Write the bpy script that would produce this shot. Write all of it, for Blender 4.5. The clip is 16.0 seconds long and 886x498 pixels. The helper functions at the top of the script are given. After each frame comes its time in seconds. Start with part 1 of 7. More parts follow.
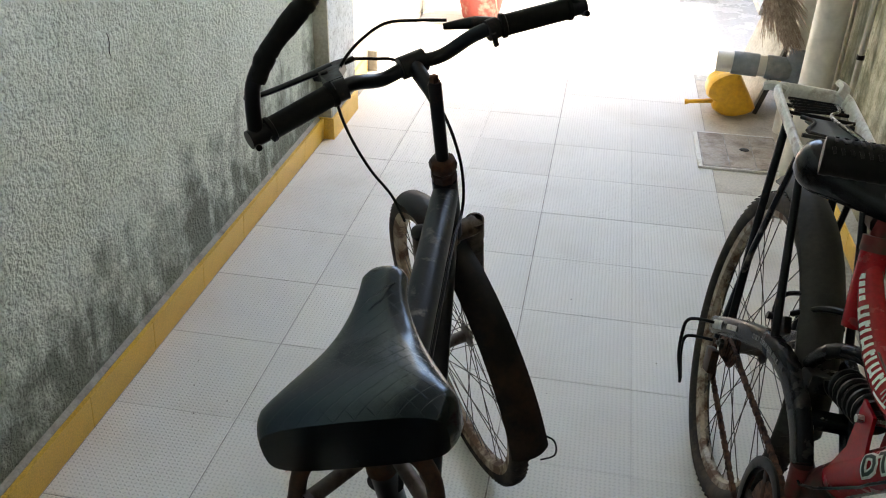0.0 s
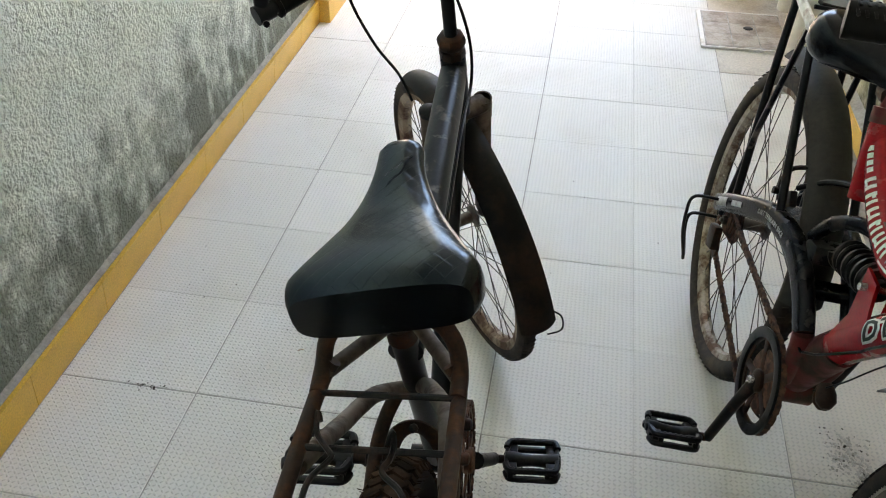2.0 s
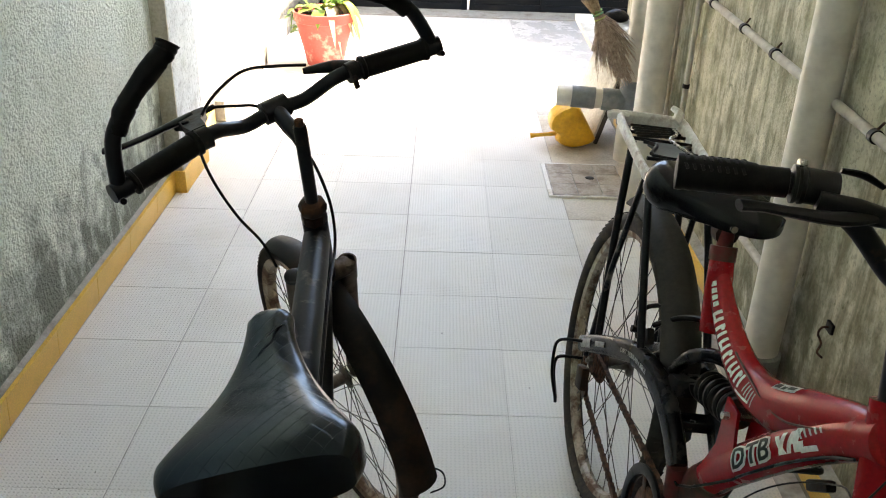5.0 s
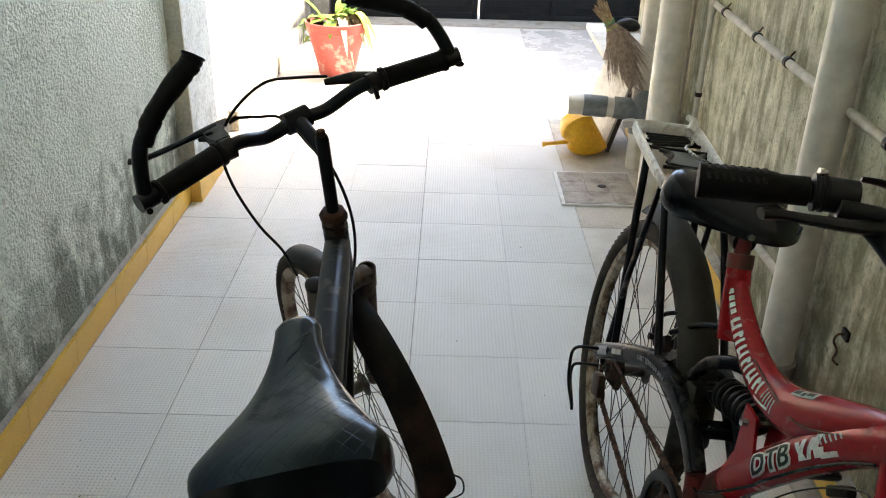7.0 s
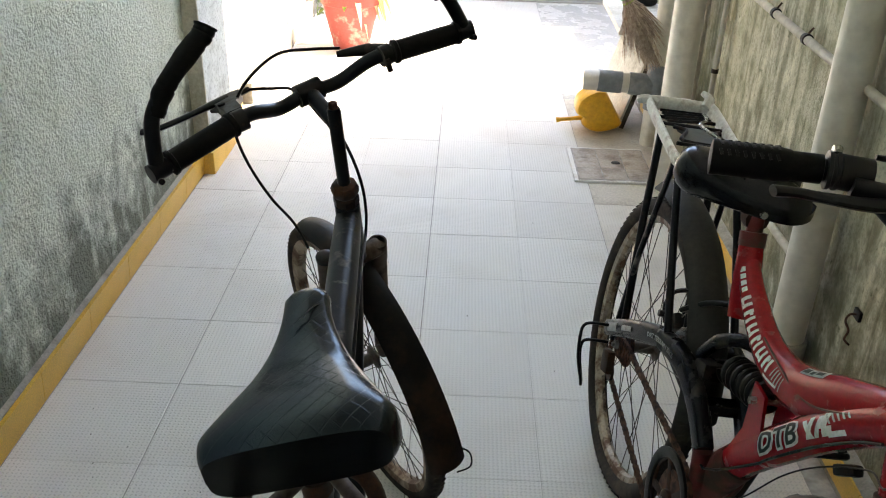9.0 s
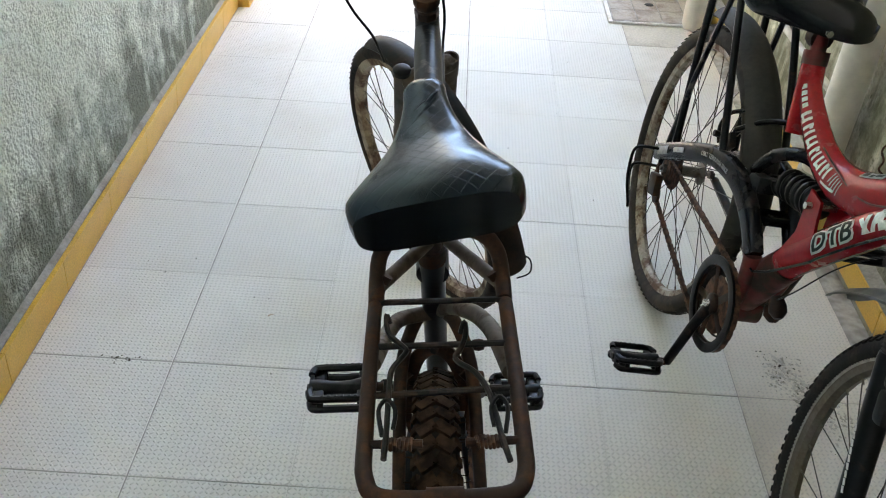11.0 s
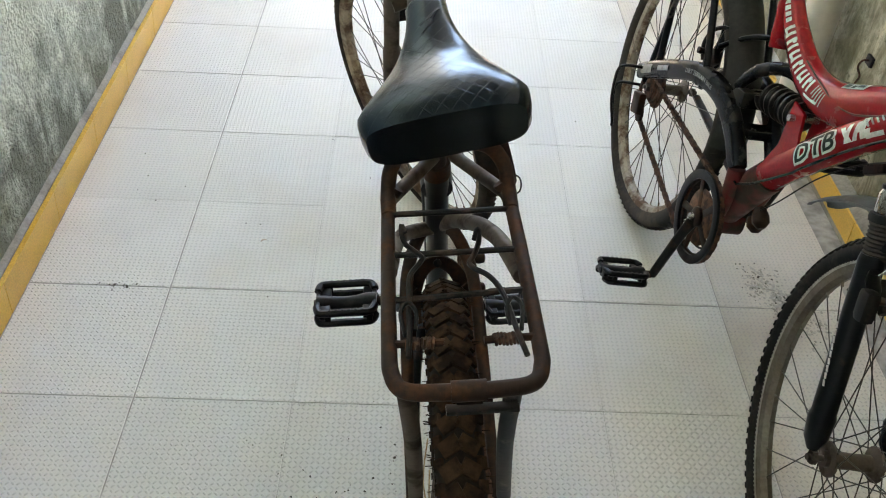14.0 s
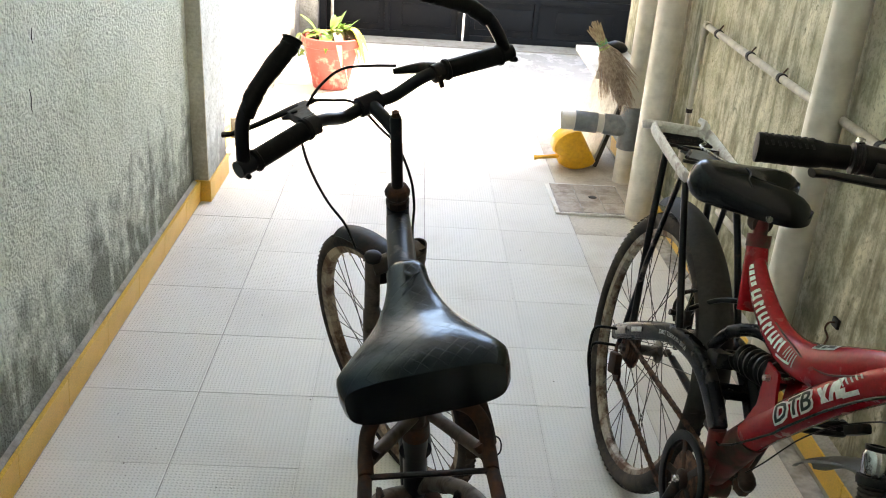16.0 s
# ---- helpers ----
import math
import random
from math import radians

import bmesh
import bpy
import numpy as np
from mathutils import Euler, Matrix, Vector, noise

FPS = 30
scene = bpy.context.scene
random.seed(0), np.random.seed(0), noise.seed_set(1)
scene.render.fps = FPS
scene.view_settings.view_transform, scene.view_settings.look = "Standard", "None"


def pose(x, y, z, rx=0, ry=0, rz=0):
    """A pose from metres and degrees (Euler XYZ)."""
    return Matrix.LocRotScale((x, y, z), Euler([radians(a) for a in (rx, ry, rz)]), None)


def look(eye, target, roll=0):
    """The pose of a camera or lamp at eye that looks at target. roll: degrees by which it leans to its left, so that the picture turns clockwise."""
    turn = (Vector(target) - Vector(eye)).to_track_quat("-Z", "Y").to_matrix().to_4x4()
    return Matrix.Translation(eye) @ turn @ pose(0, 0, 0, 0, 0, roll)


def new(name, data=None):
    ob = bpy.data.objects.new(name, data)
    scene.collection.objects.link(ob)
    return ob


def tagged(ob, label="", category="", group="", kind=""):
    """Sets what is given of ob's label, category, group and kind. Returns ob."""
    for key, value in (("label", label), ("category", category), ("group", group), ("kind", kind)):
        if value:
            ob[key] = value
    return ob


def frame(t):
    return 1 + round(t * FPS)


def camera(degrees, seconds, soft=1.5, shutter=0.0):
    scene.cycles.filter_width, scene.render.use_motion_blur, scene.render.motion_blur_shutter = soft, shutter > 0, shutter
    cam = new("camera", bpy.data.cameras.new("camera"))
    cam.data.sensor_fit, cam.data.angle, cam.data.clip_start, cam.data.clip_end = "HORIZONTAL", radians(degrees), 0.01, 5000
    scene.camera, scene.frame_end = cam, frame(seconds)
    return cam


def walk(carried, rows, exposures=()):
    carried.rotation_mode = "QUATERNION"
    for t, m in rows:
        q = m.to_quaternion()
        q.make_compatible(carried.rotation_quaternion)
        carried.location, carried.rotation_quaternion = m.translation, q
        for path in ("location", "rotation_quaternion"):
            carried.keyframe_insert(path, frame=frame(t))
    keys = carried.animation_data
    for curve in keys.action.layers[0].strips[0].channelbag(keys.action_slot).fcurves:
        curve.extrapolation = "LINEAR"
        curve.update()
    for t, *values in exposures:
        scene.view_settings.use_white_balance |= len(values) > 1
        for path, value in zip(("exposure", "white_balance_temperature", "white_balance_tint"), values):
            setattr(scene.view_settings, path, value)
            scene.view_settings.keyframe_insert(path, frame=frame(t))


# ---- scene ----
cam = camera(53.7, 16.0, soft=1.05)
PATH = [
    (0, (0.131, -1.151, 1.36), (-0.169, 0.558, 0.364), 1.4),
    (0.5, (0.127, -1.148, 1.353), (-0.168, 0.528, 0.303), 1.1),
    (1, (0.121, -1.16, 1.352), (-0.168, 0.487, 0.255), 1.0),
    (1.5, (0.117, -1.164, 1.353), (-0.155, 0.449, 0.202), 0.9),
    (2, (0.109, -1.174, 1.349), (-0.149, 0.402, 0.145), 1.0),
    (2.5, (0.107, -1.179, 1.344), (-0.131, 0.365, 0.095), 1.3),
    (3, (0.102, -1.18, 1.346), (-0.068, 0.383, 0.11), 2.0),
    (3.5, (0.103, -1.186, 1.348), (0.037, 0.406, 0.138), 2.6),
    (4, (0.105, -1.181, 1.35), (0.119, 0.427, 0.161), 2.7),
    (4.5, (0.102, -1.18, 1.351), (0.125, 0.565, 0.374), 1.9),
    (4.7, (0.105, -1.174, 1.355), (0.126, 0.608, 0.447), 1.9),
    (7, (0.087, -1.189, 1.365), (0.085, 0.606, 0.482), 1.5),
    (7.5, (0.086, -1.188, 1.366), (0.079, 0.605, 0.48), 1.7),
    (8, (0.09, -1.184, 1.361), (0.077, 0.606, 0.469), 1.7),
    (8.2, (0.092, -1.185, 1.362), (0.075, 0.603, 0.466), 1.8),
    (10.5, (0.047, -1.235, 1.364), (0.002, 0.443, 0.276), 1.6),
    (11, (-0.035, -1.319, 1.336), (-0.043, 0.279, 0.133), 3.3),
    (11.5, (-0.052, -1.333, 1.327), (0.025, 0.05, -0.115), 4.9),
    (12, (-0.05, -1.341, 1.331), (0.031, -0.067, -0.209), 4.4),
    (12.5, (-0.061, -1.357, 1.319), (0.02, -0.1, -0.234), 4.2),
    (13, (-0.072, -1.361, 1.329), (0.015, -0.069, -0.195), 4.9),
    (13.5, (-0.075, -1.363, 1.332), (-0.003, 0.012, -0.119), 4.4),
    (14, (-0.078, -1.365, 1.342), (-0.011, 0.135, 0.021), 3.8),
    (14.5, (-0.081, -1.37, 1.344), (-0.021, 0.261, 0.188), 3.5),
    (15, (-0.081, -1.371, 1.344), (-0.038, 0.351, 0.328), 3.6),
    (15.5, (-0.082, -1.373, 1.345), (-0.026, 0.406, 0.433), 3.8),
    (16, (-0.079, -1.367, 1.342), (0.012, 0.453, 0.517), 4.0),
]
EXPOSURES = [(t, stops, kelvin, 11) for t, stops, kelvin in ((0.0, 3.96, 7520), (0.5, 4.16, 7600), (1.5, 4.34, 7600), (2.0, 4.53, 7600), (2.5, 4.66, 7620), (3.0, 4.69, 7650), (3.5, 4.69, 7660), (4.0, 4.68, 7740), (4.3, 4.36, 7750), (7.0, 4.01, 7500), (8.2, 4.01, 7500), (10.5, 4.28, 7420), (11.0, 4.66, 7230), (11.5, 4.86, 7200), (12.0, 5.04, 7200), (12.5, 4.98, 7260), (13.5, 4.99, 7460), (14.0, 4.88, 7600), (14.5, 4.73, 7870), (15.0, 4.52, 7940), (16.0, 4.36, 7820))]
walk(cam, [(t, look(eye, target, roll)) for t, eye, target, roll in PATH], exposures=EXPOSURES)

# ---- world, sun, sky ----
SUN_EL, SUN_AZ = 60.0, 69.0          # height and bearing of the sun, bearing from +y towards +x
world = bpy.data.worlds.new("sky")
scene.world = world
world.use_nodes = True
wn = world.node_tree.nodes
sky = wn.new("ShaderNodeTexSky")
sky.sky_type = "NISHITA"
sky.sun_disc = False
sky.sun_elevation, sky.sun_rotation = radians(SUN_EL), radians(SUN_AZ)
world.node_tree.links.new(sky.outputs[0], wn["Background"].inputs[0])
wn["Background"].inputs[1].default_value = 0.15
sun = new("sun", bpy.data.lights.new("sun", "SUN"))
sun.data.energy, sun.data.angle, sun.data.color = 1.75, radians(0.6), (1.0, 0.96, 0.9)
to_sun = Vector((math.sin(radians(SUN_AZ)) * math.cos(radians(SUN_EL)), math.cos(radians(SUN_AZ)) * math.cos(radians(SUN_EL)), math.sin(radians(SUN_EL))))
sun.matrix_world = look((0, 0, 8), Vector((0, 0, 8)) - to_sun)

# ---- materials ----
def material(name, rough=0.5, metal=0.0, spec=0.5):
    m = bpy.data.materials.new(name)
    m.use_nodes = True
    b = m.node_tree.nodes["Principled BSDF"]
    b.inputs["Roughness"].default_value = rough
    b.inputs["Metallic"].default_value = metal
    b.inputs["Specular IOR Level"].default_value = spec
    return m, m.node_tree.nodes, m.node_tree.links, b


def ramp(n, stops):
    r = n.new("ShaderNodeValToRGB")
    e = r.color_ramp.elements
    while len(e) < len(stops):
        e.new(0.5)
    for el, (p, c) in zip(e, stops):
        el.position, el.color = p, (*c, 1)
    return r


def noise_tex(n, l, scale, detail=4, rough=0.55, coord="Object", stretch=None, distort=0.0):
    tc = n.new("ShaderNodeTexCoord")
    t = n.new("ShaderNodeTexNoise")
    t.inputs["Scale"].default_value, t.inputs["Detail"].default_value = scale, detail
    t.inputs["Roughness"].default_value, t.inputs["Distortion"].default_value = rough, distort
    if stretch:
        mp = n.new("ShaderNodeMapping")
        mp.inputs["Scale"].default_value = stretch
        l.new(tc.outputs[coord], mp.inputs[0])
        l.new(mp.outputs[0], t.inputs[0])
    else:
        l.new(tc.outputs[coord], t.inputs[0])
    return t


def mix(n, l, fac, a, b, mode="MIX"):
    x = n.new("ShaderNodeMix")
    x.data_type, x.blend_type = "RGBA", mode
    for sock, v in ((x.inputs[0], fac), (x.inputs[6], a), (x.inputs[7], b)):
        if isinstance(v, (int, float)):
            sock.default_value = v
        elif isinstance(v, tuple):
            sock.default_value = (*v, 1)
        else:
            l.new(v, sock)
    return x.outputs[2]


def maths(n, l, op, a, b=0.0):
    x = n.new("ShaderNodeMath")
    x.operation = op
    for sock, v in zip(x.inputs, (a, b)):
        if isinstance(v, (int, float)):
            sock.default_value = v
        else:
            l.new(v, sock)
    return x.outputs[0]


def bump(n, l, bsdf, height, strength=0.3, dist=0.002, base=None):
    x = n.new("ShaderNodeBump")
    x.inputs["Strength"].default_value, x.inputs["Distance"].default_value = strength, dist
    l.new(height, x.inputs["Height"])
    if base:
        l.new(base, x.inputs["Normal"])
    l.new(x.outputs[0], bsdf.inputs["Normal"])
    return x.outputs[0]


def worn(name, base, worn_col, amount=0.5, scale=30, rough=(0.35, 0.75), metal=0.0, bumpy=0.25, fine=160, soft=0.08, spec=0.5):
    """Paint or metal with patches of wear and a fine grain."""
    m, n, l, b = material(name, metal=metal, spec=spec)
    big = noise_tex(n, l, scale, 5, 0.65)
    small = noise_tex(n, l, fine, 3, 0.6)
    r = ramp(n, [(max(0, amount - soft), (0, 0, 0)), (min(1, amount + soft), (1, 1, 1))])
    l.new(big.outputs[0], r.inputs[0])
    dark = tuple(c * 0.6 for c in base)
    grain = mix(n, l, small.outputs[0], dark, tuple(min(1, c * 1.35) for c in base))
    grain2 = mix(n, l, small.outputs[0], tuple(c * 0.55 for c in worn_col), tuple(min(1, c * 1.4) for c in worn_col))
    l.new(mix(n, l, r.outputs[0], grain, grain2), b.inputs["Base Color"])
    rr = n.new("ShaderNodeMapRange")
    rr.inputs[3].default_value, rr.inputs[4].default_value = rough
    l.new(r.outputs[0], rr.inputs[0])
    l.new(rr.outputs[0], b.inputs["Roughness"])
    bump(n, l, b, mix(n, l, 0.5, big.outputs[0], small.outputs[0]), bumpy, 0.0015)
    return m


M = {}
M["rust_frame"] = worn("rusty brown metal", (0.027, 0.0145, 0.010), (0.082, 0.037, 0.019), 0.55, 26, (0.5, 0.85), 0.2, spec=0.22)
M["tan_tube"] = worn("faded tan tube", (0.095, 0.072, 0.055), (0.05, 0.03, 0.02), 0.56, 22, (0.5, 0.8), 0.1, spec=0.28)
M["leg_brown"] = worn("faded brown strap", (0.060, 0.044, 0.034), (0.034, 0.021, 0.015), 0.56, 22, (0.5, 0.8), 0.1, spec=0.22)
M["black_paint"] = worn("worn black paint", (0.005, 0.0055, 0.008), (0.055, 0.032, 0.021), 0.66, 18, (0.28, 0.65), 0.0, spec=0.18)
M["scuffed_blue"] = worn("scuffed blue-black paint", (0.010, 0.012, 0.017), (0.16, 0.145, 0.135), 0.625, 24, (0.38, 0.6), 0.0, spec=0.2)
M["dark_metal"] = worn("dark dusty metal", (0.016, 0.015, 0.015), (0.06, 0.04, 0.03), 0.6, 30, (0.4, 0.75), 0.3, spec=0.2)
M["dust_metal"] = worn("dusty grey metal", (0.12, 0.105, 0.09), (0.07, 0.045, 0.03), 0.58, 40, (0.5, 0.8), 0.15)
M["steel"] = worn("dull steel", (0.45, 0.45, 0.44), (0.22, 0.17, 0.13), 0.62, 45, (0.25, 0.6), 0.8, 0.1)
M["bright_rim"] = worn("aluminium rim", (0.20, 0.185, 0.16), (0.13, 0.105, 0.08), 0.52, 14, (0.32, 0.5), 0.6, 0.06, soft=0.2)
M["rim_band"] = worn("ridged aluminium band", (0.50, 0.49, 0.46), (0.30, 0.27, 0.23), 0.60, 14, (0.35, 0.5), 0.7, 0.05)
M["cream_rim"] = worn("stained cream rim", (0.36, 0.31, 0.245), (0.13, 0.072, 0.042), 0.52, 26, (0.4, 0.75), 0.3, 0.15)
M["rust_rim"] = worn("rusted cream rim", (0.36, 0.28, 0.19), (0.105, 0.055, 0.030), 0.49, 16, (0.5, 0.8), 0.2, 0.2)
M["spoke"] = worn("spoke wire", (0.05, 0.045, 0.04), (0.15, 0.12, 0.09), 0.55, 60, (0.35, 0.6), 0.6, 0.05)
M["tyre"] = worn("grey black rubber", (0.013, 0.012, 0.012), (0.042, 0.036, 0.030), 0.60, 20, (0.75, 0.9), 0.0, 0.3, spec=0.2)
M["tyre_brown"] = worn("dust-brown tyre rubber", (0.050, 0.029, 0.017), (0.020, 0.013, 0.009), 0.50, 26, (0.85, 0.97), 0.0, 0.3, spec=0.06)
M["tyre_rust"] = worn("rust-stained tyre rubber", (0.036, 0.024, 0.017), (0.016, 0.013, 0.011), 0.52, 16, (0.8, 0.95), 0.0, 0.3, spec=0.2)
M["tyre_groove_shade"] = worn("tyre rubber darkened as shade between the treads", (0.013, 0.009, 0.007), (0.026, 0.018, 0.012), 0.55, 30, (0.8, 0.95), 0.0, 0.2, spec=0.15)
M["tyre_dusty"] = worn("dusty grey-brown tyre rubber", (0.034, 0.029, 0.025), (0.075, 0.060, 0.047), 0.56, 18, (0.8, 0.95), 0.0, 0.3, spec=0.2)
M["mudguard_dusty"] = worn("dusty dark mudguard", (0.026, 0.025, 0.024), (0.062, 0.054, 0.046), 0.56, 7, (0.5, 0.75), 0.0, 0.15, 120, 0.2, spec=0.2)
M["mudguard_rust"] = worn("black mudguard with rust-brown dust", (0.006, 0.0055, 0.0055), (0.045, 0.026, 0.018), 0.60, 9, (0.45, 0.75), 0.0, 0.2, 120, 0.12, spec=0.12)
M["plastic"] = worn("black plastic", (0.0055, 0.0055, 0.006), (0.016, 0.015, 0.014), 0.6, 40, (0.35, 0.6), 0.0, 0.1, spec=0.2)
M["rubber"] = worn("black grip rubber", (0.005, 0.005, 0.005), (0.012, 0.011, 0.010), 0.6, 60, (0.5, 0.75), 0.0, 0.2, spec=0.1)
M["cable"] = worn("black cable", (0.004, 0.004, 0.004), (0.010, 0.010, 0.010), 0.6, 60, (0.35, 0.5), spec=0.18)
M["rust"] = worn("rust", (0.115, 0.050, 0.026), (0.042, 0.022, 0.015), 0.5, 60, (0.75, 0.9), 0.1, 0.4)
M["red"] = worn("red frame paint", (0.29, 0.006, 0.011), (0.085, 0.011, 0.011), 0.67, 16, (0.26, 0.5), 0.1, 0.08, spec=0.28)
M["red_dark"] = worn("dirty dark red paint", (0.13, 0.018, 0.016), (0.06, 0.038, 0.028), 0.50, 20, (0.4, 0.75), 0.1, 0.15, spec=0.28)
M["swing"] = worn("dark grey swingarm paint", (0.006, 0.007, 0.010), (0.03, 0.028, 0.025), 0.62, 20, (0.26, 0.5), 0.1, 0.12, spec=0.18)
M["pvc"] = worn("cream pvc", (0.70, 0.66, 0.59), (0.60, 0.55, 0.47), 0.6, 5, (0.38, 0.55), 0.0, 0.03, 14, 0.2)
M["pvc_dull"] = worn("dull weathered pvc", (0.54, 0.50, 0.43), (0.42, 0.38, 0.31), 0.58, 8, (0.5, 0.7), 0.0, 0.05, 30, 0.2, spec=0.25)
M["pvc_grey"] = worn("grey pvc", (0.17, 0.19, 0.20), (0.25, 0.25, 0.24), 0.6, 12, (0.4, 0.6), 0.0, 0.05, 50)
M["gate"] = worn("black gate paint", (0.007, 0.008, 0.010), (0.020, 0.018, 0.016), 0.66, 8, (0.5, 0.7), 0.0, 0.08, 60, spec=0.12)
M["orange"] = worn("orange plastic", (0.93, 0.42, 0.025), (0.88, 0.37, 0.022), 0.6, 10, (0.35, 0.5), 0.0, 0.05, 50)
M["white_tape"] = worn("dirty white tape", (0.82, 0.755, 0.71), (0.50, 0.41, 0.37), 0.60, 34, (0.55, 0.8), 0.0, 0.3, 120)
M["board"] = worn("pale stone board", (0.62, 0.60, 0.55), (0.45, 0.42, 0.36), 0.58, 8, (0.6, 0.8), 0.0, 0.1, 80)
M["board_side"] = worn("dark board core", (0.10, 0.085, 0.07), (0.05, 0.045, 0.04), 0.5, 20, (0.7, 0.9))
M["straw"] = worn("broom straw", (0.52, 0.42, 0.33), (0.34, 0.25, 0.20), 0.5, 60, (0.8, 0.95))
M["straw_pale"] = worn("pale broom stalk", (0.52, 0.40, 0.24), (0.33, 0.22, 0.13), 0.5, 50, (0.7, 0.9))
M["twine"] = worn("green twine", (0.12, 0.32, 0.22), (0.3, 0.42, 0.12), 0.5, 60, (0.8, 0.9))
M["twine_yellow"] = worn("yellow-green twine", (0.42, 0.48, 0.14), (0.3, 0.36, 0.1), 0.5, 60, (0.8, 0.9))
M["pot"] = worn("red clay paint", (0.35, 0.062, 0.047), (0.42, 0.27, 0.21), 0.585, 10, (0.6, 0.85), 0.0, 0.2, 90, 0.05)
M["soil"] = worn("soil", (0.05, 0.035, 0.025), (0.02, 0.015, 0.01), 0.5, 60, (0.9, 1.0))
M["leaf"] = worn("leaf", (0.10, 0.22, 0.03), (0.30, 0.36, 0.05), 0.58, 20, (0.4, 0.6), 0.0, 0.1)
M["leaf_yellow"] = worn("yellow leaf", (0.55, 0.50, 0.06), (0.25, 0.38, 0.05), 0.55, 14, (0.4, 0.6), 0.0, 0.1)
M["leaf_pale"] = worn("dry pale leaf", (0.60, 0.55, 0.36), (0.4, 0.32, 0.18), 0.55, 14, (0.6, 0.8), 0.0, 0.1)
M["grout"] = worn("tile grout", (0.46, 0.445, 0.42), (0.28, 0.265, 0.24), 0.5, 20, (0.85, 0.95))
M["cement"] = worn("grey cement", (0.34, 0.32, 0.28), (0.22, 0.20, 0.17), 0.58, 9, (0.75, 0.92), 0.0, 0.35, 130)
M["cement_pale"] = worn("dried cement", (0.50, 0.48, 0.43), (0.34, 0.32, 0.28), 0.52, 60, (0.8, 0.95))
M["mortar"] = worn("pale mortar", (0.78, 0.76, 0.72), (0.60, 0.57, 0.52), 0.60, 16, (0.7, 0.9))
M["yard_floor"] = worn("pale yard floor", (0.63, 0.615, 0.585), (0.55, 0.53, 0.49), 0.58, 5, (0.25, 0.45), 0.0, 0.1, 60)
M["olive"] = worn("olive-stained cement", (0.52, 0.50, 0.40), (0.30, 0.285, 0.205), 0.55, 7, (0.8, 0.95), 0.0, 0.4, 90, 0.15)
M["ceil"] = worn("ceiling plaster", (0.36, 0.35, 0.32), (0.28, 0.27, 0.25), 0.6, 2, (0.85, 0.95), 0.0, 0.1, 60)
M["chrome"] = worn("chrome", (0.42, 0.43, 0.45), (0.24, 0.22, 0.21), 0.60, 40, (0.16, 0.45), 1.0, 0.05)
M["grey_plastic"] = worn("grey mudguard plastic", (0.085, 0.095, 0.10), (0.14, 0.135, 0.13), 0.6, 14, (0.35, 0.6), 0.0, 0.08)
M["decal_white"] = worn("white decal", (0.72, 0.70, 0.68), (0.5, 0.46, 0.44), 0.62, 60, (0.4, 0.55), 0.0, 0.03, spec=0.15)
M["decal_black"] = worn("black decal", (0.006, 0.010, 0.009), (0.03, 0.028, 0.025), 0.62, 60, (0.4, 0.55), 0.0, 0.03, spec=0.15)
M["decal_grey"] = worn("grey decal", (0.42, 0.42, 0.42), (0.28, 0.27, 0.26), 0.6, 60, (0.45, 0.6), 0.0, 0.03, spec=0.15)


